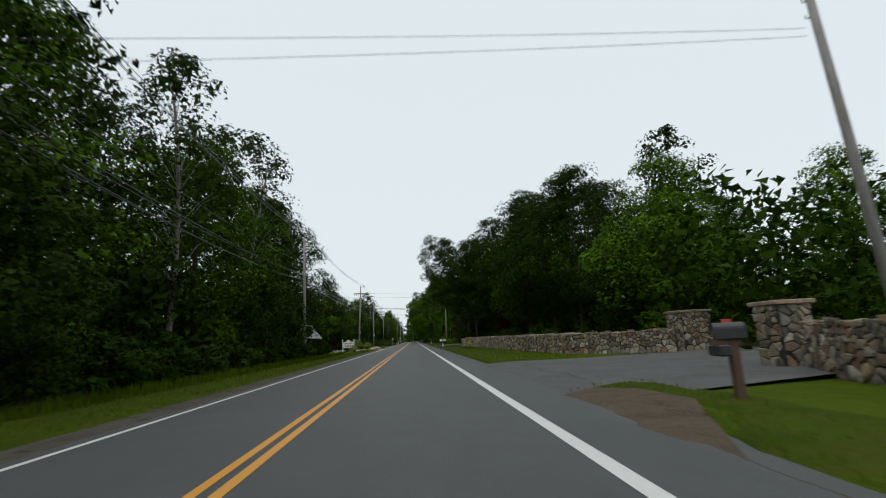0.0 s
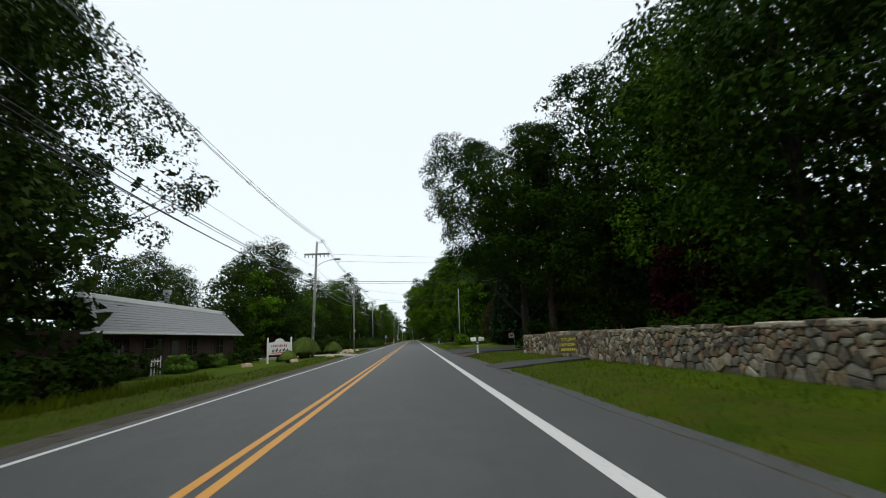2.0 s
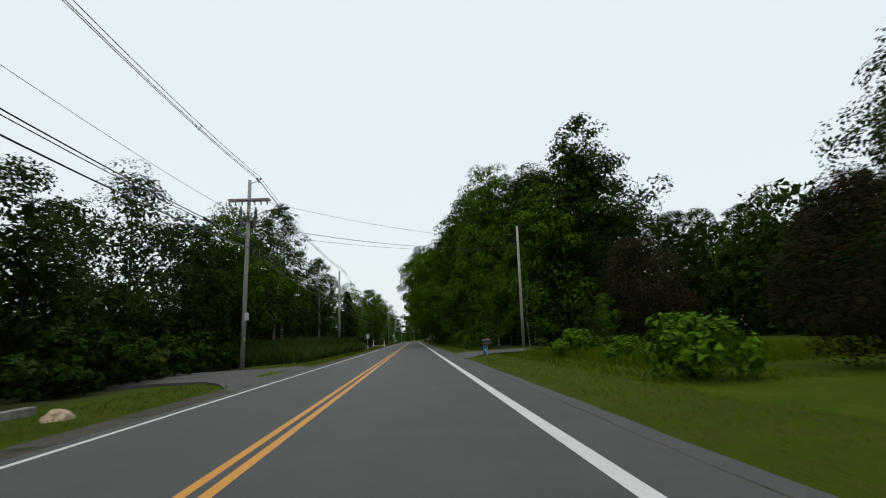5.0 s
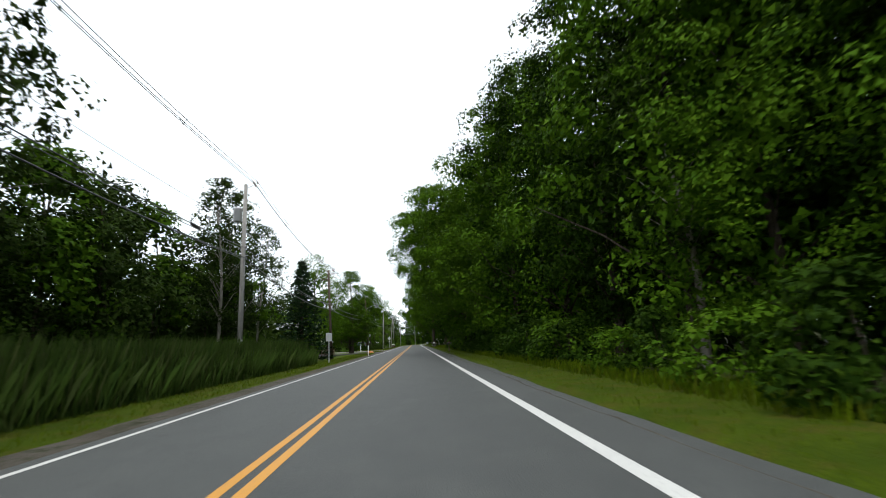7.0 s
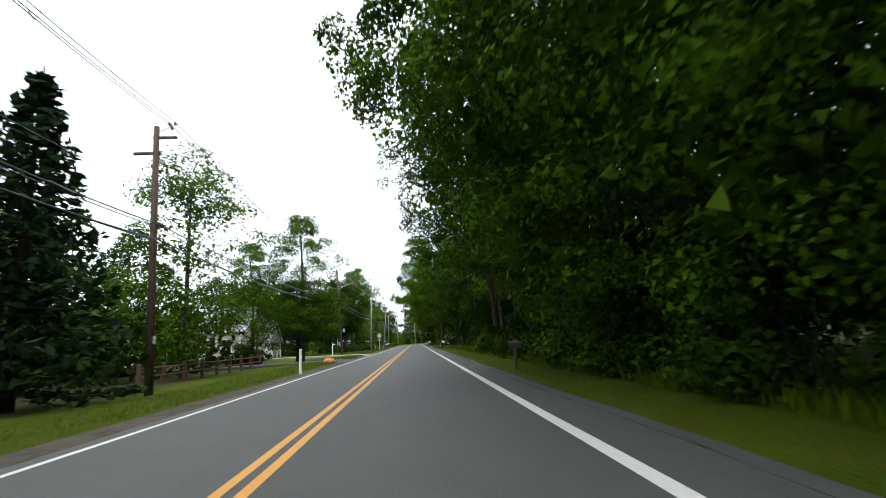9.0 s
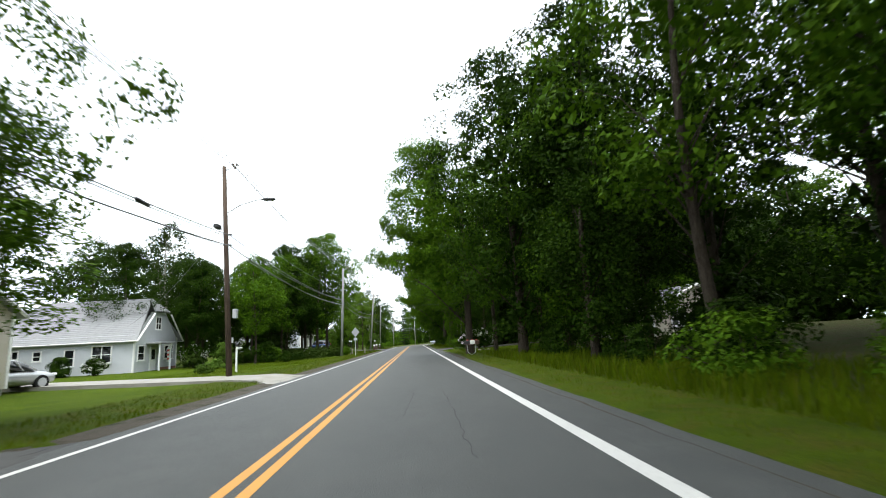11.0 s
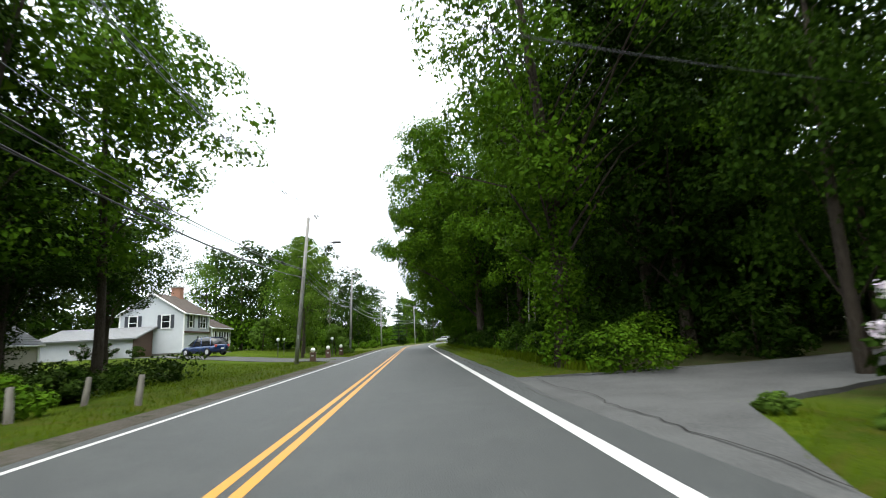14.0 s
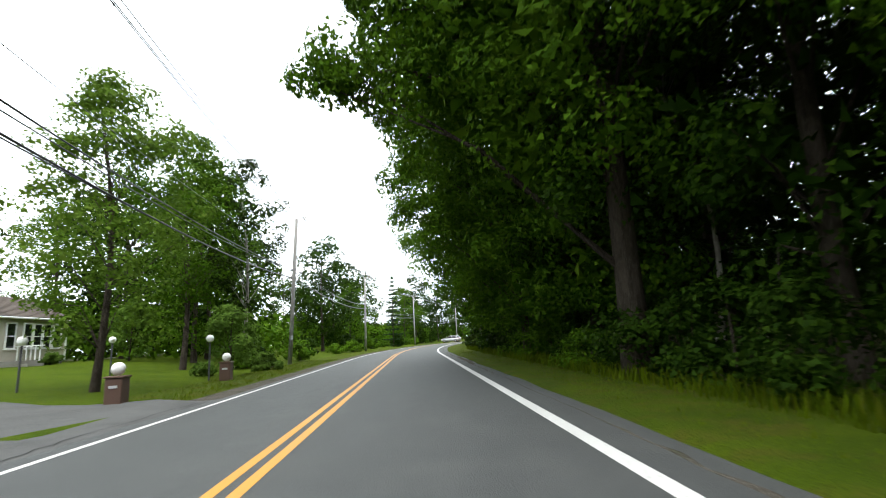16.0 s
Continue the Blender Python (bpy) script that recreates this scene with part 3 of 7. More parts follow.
def bough_clumps(rng, start, tip):
    """Clump centres along the outer half of a long side bough, fanning out towards its tip."""
    out = []
    for k in np.linspace(.4, 1.0, 13):
        for _ in range(2):
            p = np.array((0, 0, start)) * (1 - k) + np.array(tip) * k + (0, 0, 1.0 * math.sin(k * 3.1))
            out.append(p + rng.normal(size=3) * (.35, .95 * k, .42))
    return np.array(out)


def trunk_shape(rng, height, radius, clumps, limbs, bend=.3, boughs=()):
    sh = Shape()
    ph = rng.uniform(0, 6, 4)

    def axis(z):
        k = z / height
        return (bend * math.sin(k * 3 + ph[0]) * k, bend * math.sin(k * 2.6 + ph[1]) * k, z)
    path = [axis(height * i / 9) for i in range(10)]
    sh.tube([(path[0][0], path[0][1], -.25)] + path, [radius * 1.5] + [radius * (1.18 if i == 0 else 1 - .085 * i) for i in range(10)], 8)
    for start, tip in boughs:
        a, b = Vector(axis(start)), Vector(tip)
        r0 = radius * .4
        pts = [a.lerp(b, k) + Vector((0, .25 * math.sin(7 * k + start), 1.0 * math.sin(k * 3.1) - .15)) for k in (0, .15, .32, .5, .68, .84, 1)]
        sh.tube([a] + pts[1:], [r0, r0 * .8, r0 * .66, r0 * .5, r0 * .36, r0 * .22, r0 * .08], 6, caps=False)
    order = rng.permutation(len(clumps))[:limbs]
    for i in order:
        c = Vector(clumps[i])
        z0 = min(max(c.z - .8 * math.hypot(c.x, c.y) - .5, height * .14), height * .85)
        a = Vector(axis(z0))
        mid = a.lerp(c, .5) + Vector((rng.uniform(-.4, .4), rng.uniform(-.4, .4), rng.uniform(.1, .9)))
        r0 = radius * (1 - .75 * z0 / height) * .27
        sh.tube([a, a.lerp(mid, .55), mid, mid.lerp(c, .6), c], [r0, r0 * .8, r0 * .6, r0 * .4, r0 * .18], 3, caps=False)
    return sh


def leafy_clumps(cl, rad, per, leaf, rng, flat=.78, hide=7):
    """Triangular leaves laid like scales over rounded clumps, turned outward and up, with coarser leaves deep inside each clump."""
    mid = np.array([cl[:, 0].mean(), cl[:, 1].mean(), cl[:, 2].min() * .45 + cl[:, 2].max() * .55])
    pts, nrm, deep = [], [], []
    for c, r in zip(cl, rad):
        k = max(int(per * rng.uniform(.75, 1.25)), 6)
        away = c - mid
        away = away / max(np.linalg.norm(away), .5)
        d = unit(unit(rng.normal(size=(k, 3))) + away * .55 + (0, 0, .34))
        q = c + d * r * (rng.uniform(.55, 1.0, (k, 1)) ** .5) * (1, 1, flat) * rng.uniform(.93, 1.13, (k, 1))
        pts.append(q)
        nrm.append(unit(d + (0, 0, .35) + rng.normal(size=(k, 3)) * .42))
        if hide:
            deep.append(c + rng.normal(size=(hide, 3)) * r * .2)
    pts, nrm = np.concatenate(pts), np.concatenate(nrm)
    u = unit(np.cross(nrm, rng.normal(size=nrm.shape)))
    w = np.cross(nrm, u)
    z = leaf * rng.uniform(.65, 1.4, (len(pts), 1))
    out = np.stack([pts - u * z * .72 + w * z * .1, pts + u * z * .3 + w * z * .58, pts + u * z * .5 - w * z * .5], 1)
    if hide:
        out = np.concatenate([out, sprays(np.concatenate(deep), min(max(leaf * 1.6, .15), .34), rng)])
    out[:, :, 2] = np.maximum(out[:, :, 2], .03)
    return out


PLANTS = {}


def define(key, name, label, category, trunk, crown_me, extra=None, size=1.0):
    PLANTS[key] = (name, label, category, trunk, crown_me, extra)


def inmost(clumps, count, rng):
    """Places deep inside a crown, drawn in from its clumps to the stem."""
    if not count:
        return np.zeros((0, 3))
    c = clumps[rng.integers(len(clumps), size=count)]
    mid = np.array([c[:, 0].mean(), c[:, 1].mean()])
    k = rng.uniform(.05, .66, (count, 1))
    out = c.copy()
    out[:, :2] = mid + (c[:, :2] - mid) * k
    low, top = clumps[:, 2].min(), clumps[:, 2].max()
    out[:, 2] = low + .6 + (top - low - 2.0) * np.clip((c[:, 2] - low) / (top - low), 0, 1)
    return out + rng.normal(0, .25, out.shape)


def broadleaf(key, name, label, material, seed, height, r, base, n, per, leaf, trunk_r=.22, limbs=22, clump=(.9, 1.7), bark=None,
              shape=.75, inner=.3, lean=(0, 0), bend=.3, core=0, boughs=()):
    rng = np.random.default_rng(seed)
    cl = crown_clumps(rng, n, r, base, height - .6, inner, shape, lean)
    rad = rng.uniform(*clump, n)
    for start, tip in boughs:
        far = bough_clumps(rng, start, tip)
        cl = np.concatenate([cl, far])
        rad = np.concatenate([rad, rng.uniform(.5, .85, len(far))])
    tr = trunk_shape(rng, height * .86, trunk_r, cl, limbs, bend, boughs).mesh("trunk", bark or BARK, True)
    define(key, name, label, "tree", tr,
           tris_mesh("crown", np.concatenate([leafy_clumps(cl, rad, per, leaf, rng), sprays(inmost(cl, core * 3, rng), .34, rng)]), material))


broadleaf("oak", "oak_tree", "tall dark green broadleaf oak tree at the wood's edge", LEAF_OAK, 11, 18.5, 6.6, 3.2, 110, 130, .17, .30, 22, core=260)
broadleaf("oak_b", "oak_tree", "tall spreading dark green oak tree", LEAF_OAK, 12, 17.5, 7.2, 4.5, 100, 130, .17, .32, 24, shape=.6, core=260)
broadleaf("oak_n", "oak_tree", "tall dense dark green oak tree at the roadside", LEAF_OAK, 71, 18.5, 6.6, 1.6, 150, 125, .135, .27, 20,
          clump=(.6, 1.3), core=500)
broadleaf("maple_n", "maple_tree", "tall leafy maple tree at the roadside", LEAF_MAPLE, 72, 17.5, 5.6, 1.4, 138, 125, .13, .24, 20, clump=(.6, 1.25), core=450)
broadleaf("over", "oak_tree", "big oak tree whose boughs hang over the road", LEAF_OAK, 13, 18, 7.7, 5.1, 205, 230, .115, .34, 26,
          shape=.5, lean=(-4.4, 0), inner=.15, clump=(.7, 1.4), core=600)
broadleaf("over_b", "maple_tree", "big leafy maple tree leaning out over the road", LEAF_MAPLE, 23, 18.5, 7.8, 4.4, 220, 230, .11, .33, 24,
          shape=.42, lean=(-3.2, 0), inner=.15, clump=(.7, 1.4), core=800, bend=.12,
          boughs=((5.6, (-7.5, .6, 8.0)), (7.0, (-6.6, 1.6, 10.8))))
broadleaf("edge", "maple_tree", "bushy maple tree leaning low over the road's edge", LEAF_MAPLE, 83, 14.5, 6.4, 2.2, 190, 190, .115, .22, 20,
          shape=.62, lean=(-5.0, 0), inner=.2, clump=(.6, 1.25), core=600)
broadleaf("bough", "oak_tree", "oak tree with high boughs reaching across the road", LEAF_OAK, 29, 18.5, 10.4, 6.6, 150, 230, .105, .2, 22,
          shape=.6, lean=(-4.2, 0), inner=.15, clump=(.6, 1.3), bend=.8, core=300)
broadleaf("oak_h", "oak_tree", "dense oak tree with a high dark crown", LEAF_OAK, 73, 18.5, 7.0, 5.2, 165, 150, .14, .3, 20,
          clump=(.7, 1.4), core=600, shape=.6)
broadleaf("maple", "maple_tree", "leafy green maple tree beside the road", LEAF_MAPLE, 14, 15.5, 5.2, 2.0, 80, 130, .155, .22, 18, core=150)
broadleaf("high", "maple_tree", "tall maple tree with a bare lower trunk", LEAF_MAPLE, 27, 17, 5.4, 5.2, 110, 105, .15, .2, 24, shape=.7, bend=.6,
          clump=(.7, 1.4), core=170)
broadleaf("sapling", "slender_tree", "slender pale-trunked tree inside the wood", LEAF_MAPLE, 28, 13, 2.2, 7.0, 30, 60, .2, .11, 12, clump=(.6, 1.1), bark=PALE_BARK, bend=1.1)
broadleaf("maple_b", "maple_tree", "rounded mid-green maple tree", LEAF_MAPLE, 15, 13.5, 5.0, 1.6, 76, 130, .15, .2, 22, shape=.65, core=180)
broadleaf("dull", "ash_tree", "grey-green ash tree in a roadside thicket", LEAF_DULL, 16, 14, 4.2, 1.2, 76, 125, .145, .16, 18, bend=.7, core=110)
broadleaf("airy", "locust_tree", "thin airy locust tree with open feathery crown", LEAF_DULL, 17, 16.5, 3.9, 4.5, 84, 46, .16, .16, 40,
          clump=(.5, 1.1), bend=.9, bark=PALE_BARK)
broadleaf("young", "young_tree", "slim young leafy tree in a roadside thicket", LEAF_DULL, 18, 10.5, 2.5, .7, 54, 110, .14, .1, 18,
          clump=(.6, 1.1), bend=.5, core=90)
broadleaf("young_b", "young_tree", "slim bright green young tree", LEAF_MAPLE, 19, 10, 2.7, .8, 50, 75, .19, .1, 18, clump=(.6, 1.1), bend=.5)
broadleaf("red", "red_maple_tree", "small dark red leaved ornamental maple", LEAF_RED, 20, 6.2, 3.2, 1.2, 36, 90, .18, .13, 14, clump=(.6, 1.0))
broadleaf("russet", "crabapple_tree", "russet brown leaved crabapple tree on lawn", LEAF_RUSSET, 21, 8.5, 4.0, 1.2, 120, 190, .105, .16, 18)
broadleaf("lime", "small_tree", "small round light green ornamental tree", LEAF_LIME, 22, 3.9, 1.25, .5, 26, 80, .13, .06, 10, clump=(.4, .7))
broadleaf("garden", "garden_tree", "spreading garden tree with bare lower trunk and dense skirt", LEAF_MAPLE, 25, 13.5, 5.0, 2.5, 135, 210, .095, .24,
          40, clump=(.55, 1.15), shape=.55)
broadleaf("birch", "birch_tree", "airy light green birch tree on the lawn", LEAF_BIRCH, 85, 12, 4.4, 1.8, 120, 105, .115, .15, 40, clump=(.5, 1.05), shape=.6, bend=.5)
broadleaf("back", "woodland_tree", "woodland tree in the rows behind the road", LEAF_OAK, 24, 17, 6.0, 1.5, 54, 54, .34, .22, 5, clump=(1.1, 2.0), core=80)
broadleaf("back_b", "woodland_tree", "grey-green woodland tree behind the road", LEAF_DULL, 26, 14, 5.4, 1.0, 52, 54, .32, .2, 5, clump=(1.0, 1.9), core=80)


def bush(key, name, label, material, seed, height, r, n, per, leaf, clump=(.35, .7)):
    rng = np.random.default_rng(seed)
    cl = crown_clumps(rng, n, r, .1, height - .2, .1, .55)
    tris = leafy_clumps(cl, rng.uniform(*clump, n), per, leaf, rng, hide=3)
    sh = Shape()
    for i in range(7):
        c = Vector(cl[i])
        sh.tube([(c.x * .1, c.y * .1, -.1), (c.x * .5, c.y * .5, c.z * .6), tuple(c)], [.035, .025, .01], 5, caps=False)
    define(key, name, label, "shrub", sh.mesh("woody_base", BARK, True), tris_mesh("foliage", tris, material))


bush("under", "undergrowth_bush", "dense tangled undergrowth bush at the wood's edge", LEAF_OAK, 31, 2.6, 2.1, 34, 40, .2)
bush("under_b", "undergrowth_bush", "dull green undergrowth bush", LEAF_DULL, 32, 2.2, 1.9, 30, 46, .19)
bush("under_c", "undergrowth_bush", "bright green weedy bush on the bank", LEAF_MAPLE, 33, 1.8, 1.8, 30, 46, .17)
bush("under_n", "undergrowth_bush", "dense tangled undergrowth bush at the roadside", LEAF_OAK, 36, 2.5, 2.0, 44, 50, .125)
bush("under_m", "undergrowth_bush", "leafy green undergrowth bush at the roadside", LEAF_MAPLE, 37, 2.0, 1.8, 40, 50, .115)
bush("globe", "clipped_bush", "clipped rounded dark green bush", LEAF_OAK, 34, 1.5, .85, 30, 90, .09, (.25, .4))
bush("low", "low_shrub", "low leafy garden shrub", LEAF_LIME, 35, .9, .8, 18, 70, .12, (.2, .35))


def conifer(key, name, label, seed, height, r, tiers, material, dense):
    rng = np.random.default_rng(seed)
    pts, dirs = [], []
    sh = Shape().tube([(0, 0, -.2), (0, 0, height * .5), (0, 0, height * .98)], [.17, .1, .02], 8)
    for t in range(tiers):
        z = .5 + (height - .9) * (t / tiers) ** .92
        rr = r * (1 - t / tiers) ** (.85 if dense else .95) + .12
        arms = 9 if dense else 8
        for k in range(arms):
            an = 2 * math.pi * (k + rng.uniform(-.3, .3)) / arms + t * .7
            L = rr * rng.uniform(.72, 1.12)
            m = int((26 if dense else 22) * (L / r) + 6)
            u = rng.uniform(.08, 1, m) ** .8
            side = rng.normal(0, .16 + .10 * L * .3, m) * (1.2 - u * .6)
            dz = (-.22 * u * L + .18 * (u ** 2) * L) if not dense else (.10 * u * L)
            x = np.cos(an) * u * L - np.sin(an) * side
            y = np.sin(an) * u * L + np.cos(an) * side
            pts.append(np.stack([x, y, z + dz + rng.normal(0, .08 if not dense else .25, m)], 1))
            if not dense and k % 2 == 0:
                sh.tube([(0, 0, z), (math.cos(an) * L * .9, math.sin(an) * L * .9, z - .1 * L)], [.03, .008], 4, caps=False)
    pts = np.concatenate(pts)
    define(key, name, label, "tree", sh.mesh("trunk", BARK, True), quads_mesh("crown", leaves(pts, .17 if not dense else .22, rng, .2, 2.0, .3), material))


conifer("spruce", "spruce_tree", "dark blue-green spruce tree with layered boughs", 41, 10.9, 2.4, 26, LEAF_DARK, False)
conifer("arbor", "arborvitae_tree", "dense dark conical evergreen tree", 42, 10.5, 2.2, 34, LEAF_DARK, True)
conifer("pine", "pine_tree", "tall thin pine tree against the sky", 43, 15, 2.2, 16, LEAF_DARK, False)


def flowering(key, name, label, seed, height, r, petals, stem):
    rng = np.random.default_rng(seed)
    n = 30
    cl = crown_clumps(rng, n, r, stem, height - .2, .2, .7)
    pts = clump_points(cl, rng.uniform(.28, .5, n), 60, rng)
    sh = Shape()
    for i in range(8):
        c = Vector(cl[i])
        sh.tube([(c.x * .08, c.y * .08, -.1), (c.x * .25, c.y * .25, max(stem, .3) * .9), tuple(c)], [.04, .03, .01], 5, caps=False)
    heads = cl * (1.1, 1.1, 1.02) + rng.normal(0, .1, cl.shape)
    fl = clump_points(heads[heads[:, 2] > stem + .2], np.full(n, .24), 80, rng, .8)
    define(key, name, label, "shrub", sh.mesh("woody_base", BARK, True), quads_mesh("foliage", leaves(pts, .13, rng), LEAF_OAK),
           ("blossoms", quads_mesh("blossoms", leaves(fl, .065, rng, .8, 1.1), petals)))


flowering("hydrangea", "hydrangea_bush", "hydrangea bush covered in white flower heads", 51, 1.5, .9, PETAL_WHITE, .2)
flowering("lilac", "rose_of_sharon_bush", "flowering shrub with pale pink blossoms", 52, 2.3, 1.35, PETAL_PINK, .3)
flowering("standard", "flowering_tree", "small flowering tree with white blossoms on a stem", 53, 1.75, .62, PETAL_WHITE, .75)


def vine_column(key, seed, height, r, trunk_h):
    """A trunk wrapped in climbing vines, with a crown above."""
    rng = np.random.default_rng(seed)
    cl = crown_clumps(rng, 140, 6.0, 5.2, 17.0, .1, .6, (.9, 0))
    tris = leafy_clumps(cl, rng.uniform(.8, 1.5, 140), 170, .13, rng)
    k = 5200
    z = rng.uniform(.2, trunk_h, k)
    an = rng.uniform(0, 2 * math.pi, k)
    rr = r * (.55 + .45 * np.sin(z * 1.3 + 1) ** 2) * rng.uniform(.5, 1.1, k)
    vine = np.stack([rr * np.cos(an), rr * np.sin(an), z], 1)
    tr = trunk_shape(rng, height * .86, .3, cl, 30, .9).mesh("trunk", BARK, True)
    define(key, "vine_clad_tree", "tall tree with climbing vines round its forked trunk", "tree", tr,
           tris_mesh("crown", tris, LEAF_MAPLE), ("vines", quads_mesh("vines", leaves(vine, .10, rng), LEAF_MAPLE)))


vine_column("vine", 61, 18.5, .75, 8.0)


def vine_mound(key, seed):
    rng = np.random.default_rng(seed)
    cl = crown_clumps(rng, 60, 2.7, .5, 8.6, .3, .6)
    pts = clump_points(cl, rng.uniform(.6, 1.1, 60), 220, rng)
    tr = trunk_shape(rng, 8, .22, cl, 14, .4).mesh("trunk", BARK, True)
    define(key, "vine_covered_tree", "tree stump wholly covered in hanging bright vines", "tree", tr,
           quads_mesh("vines", leaves(pts, .115, rng, .1, 1.3, .5), LEAF_OAK))


vine_mound("mound", 62)


def plant(key, s, off, scale=1.0, turn=None, group="", tall=None, label=""):
    name, lab, cat, tr, cr, extra = PLANTS[key]
    x, y, z = on_ground(s, off)
    if turn is None:
        turn = float(RNG.uniform(0, 360))
    e = thing(name, (x, y, z - .02), turn, label or lab, cat, group)
    e.scale = (scale, scale, scale if tall is None else tall)
    part(tr.name.split(".")[0], tr, None, e)
    part(cr.name.split(".")[0], cr, None, e)
    if extra:
        part(extra[0], extra[1], None, e)
    return e


def row(keys, s0, s1, step, off0, off1, scale0, scale1, group, seed):
    rng = np.random.default_rng(seed)
    s = s0
    while s < s1:
        plant(keys[int(rng.integers(len(keys)))], s + rng.uniform(-.3, .3) * step, rng.uniform(off0, off1), float(rng.uniform(scale0, scale1)),
              float(rng.uniform(0, 360)), group)
        s += step * rng.uniform(.8, 1.2)


def thicket(name, label, s0, s1, off0, off1, h0, h1, count, leaf, material, seed):
    """Leaves that fill the depth of a wood, one mesh nobody could count."""
    rng = np.random.default_rng(seed)
    n = count
    s, o = rng.uniform(s0, s1, n), rng.uniform(off0, off1, n)
    hs = np.array([h0 + (h1 - h0) * (.5 + .5 * noise.noise((a * .13, b * .13, seed))) for a, b in zip(s, o)])
    z = rng.uniform(0, 1, n) ** .8 * hs
    p = np.array([(*along(a, b), lie(a, b)) for a, b in zip(s, o)])
    p[:, 2] += z
    tagged(new(name, tris_mesh(name, sprays(p, leaf, rng), material)), label, "undergrowth", kind="stuff")


# -- woods along the way --
W = "trees along the road"
row(["maple", "dull", "airy", "dull"], -14, 55, 4.6, -16.5, -14.2, 1.0, 1.15, W, 101)
row(["young", "under", "under_b", "under"], -10, 56, 2.5, -11.2, -10.1, .55, .82, W, 102)
row(["back", "back_b"], -10, 58, 9, -26, -20, .85, 1.0, W, 103)
plant("airy", 12, -13.2, 1.12, 40, W)
plant("airy", 24.5, -13.4, 1.18, 140, W)
plant("airy", 38, -13.5, 1.25, 250, W)
plant("oak_h", 59.6, -18.6, 1.12, 20, W)
plant("dull", 49, -14, 1.25, 70, W)
row(["back_b", "back"], 56, 100, 7, -44, -32, .7, .85, W, 104)
row(["young", "young_b", "dull"], 87, 100, 3.4, -19, -15.5, .9, 1.08, W, 105)
plant("young", 79, -22, 1.0, 15, W)
row(["young", "dull", "maple_b"], 98, 150, 4.2, -17, -14.4, .84, 1.0, W, 106)
for s, off, sc in ((100, -29, .78), (104.5, -31.5, .92), (108.5, -36, 1.05), (112, -43, 1.15), (103, -37, .98)):
    plant("dull", s, off, sc, 53 * s, W)
plant("maple_b", 131, -15, .98, 30, W)
plant("dull", 136, -14.6, 1.0, 30, W)
row(["back_b"], 96, 160, 8, -24, -18, .75, .95, W, 107)
row(["under", "under_b"], 96, 128, 3.0, -13.0, -11.2, .6, .95, W, 108)
row(["young", "young_b", "young"], 146, 172, 3.8, -18, -14.6, 1.0, 1.2, W, 109)
plant("airy", 139.5, -13.2, .98, 30, W)
plant("airy", 134.5, -12.4, .86, 190, W)
plant("airy", 166.3, -14.4, .9, 30, W)
plant("airy", 160.5, -13.6, .85, 130, W)
plant("airy", 171, -14.2, .8, 200, W)
row(["back_b"], 160, 200, 8, -34, -22, .7, .9, W, 110)
plant("spruce", 176.6, -11.6, 1.3, 10, tall=1.0)
plant("maple", 190, -13.0, .85, 77)
plant("garden", 203.5, -13.8, .78, 50)
plant("garden", 206.9, -10.4, .98, 10, tall=1.02)
plant("garden", 207.5, -10.8, 1.1, 200, tall=.56, label="low spreading garden tree under a taller one")
row(["back", "back_b"], 200, 330, 9, -54, -40, .95, 1.15, W, 111)
row(["high", "high", "dull"], 248, 258, 5.2, -19.5, -15.5, .64, .76, W, 112)
for s, off, sc in ((265.5, -21.5, .52), (270, -22.5, .56), (274, -24, .58)):
    plant("maple_n", s, off, sc, 20 * s, W)
plant("high", 276, -21.5, .82, 20, W)
plant("high", 273.0, -13.4, 1.1, 65)
plant("high", 267, -13.6, 1.0, 165)
row(["under", "under_b", "low"], 249, 272, 2.8, -13.5, -10.6, .3, .5, W, 113)
row(["under_n", "under_m"], 250, 258, 2.0, -19, -14, .7, 1.0, W, 147)
row(["under_b", "under"], 259, 275, 2.6, -12, -10.4, .28, .45, W, 150)
for s, off, sc in ((251, -24, .62), (256, -19.5, .62), (258.5, -25.5, .66), (261.5, -16.5, .8), (266.5, -15.2, .76), (270.5, -15.4, .6), (246, -27.5, .66), (249, -22, .58), (283.5, -19.6, .74), (277, -20.5, .7)):
    plant("oak_h", s, off, sc, 41 * s, W)
plant("airy", 254, -27.5, 1.0, 10, W)
plant("airy", 259, -31, 1.0, 110, W)
plant("dull", 251, -34, 1.0, 200, W)
plant("birch", 299.4, -11.0, .98, 200)
plant("high", 311, -13.5, .84, 0)
plant("airy", 313.5, -11.0, .85, 120)
plant("maple_b", 318, -16, 1.0, 50)
plant("back_b", 309, -42, .95, 20, W)
plant("maple", 324, -31, .9, 20, W)
row(["young", "dull"], 256, 277, 3.6, -23, -17.5, .62, .82, W, 149)
plant("back", 327, -27, 1.0, 20, W)
plant("back_b", 331, -33, 1.2, 20, W)
plant("pine", 322, -42, 1.25, 20, W)
plant("back", 318, -40, 1.1, 90, W)
plant("lime", 306, -8.9, .95, 0)
plant("low", 309, -8.4, 1.2, 0)
row(["back", "back", "maple_b"], 322, 470, 8, -22, -13, .75, 1.0, W, 115)
row(["back", "back_b"], 330, 470, 14, -42, -26, .8, 1.05, W, 116)
row(["under", "under_c"], 314, 420, 5, -12.5, -9.5, .5, .9, W, 117)
plant("pine", 372, -10.5, .95, 0)

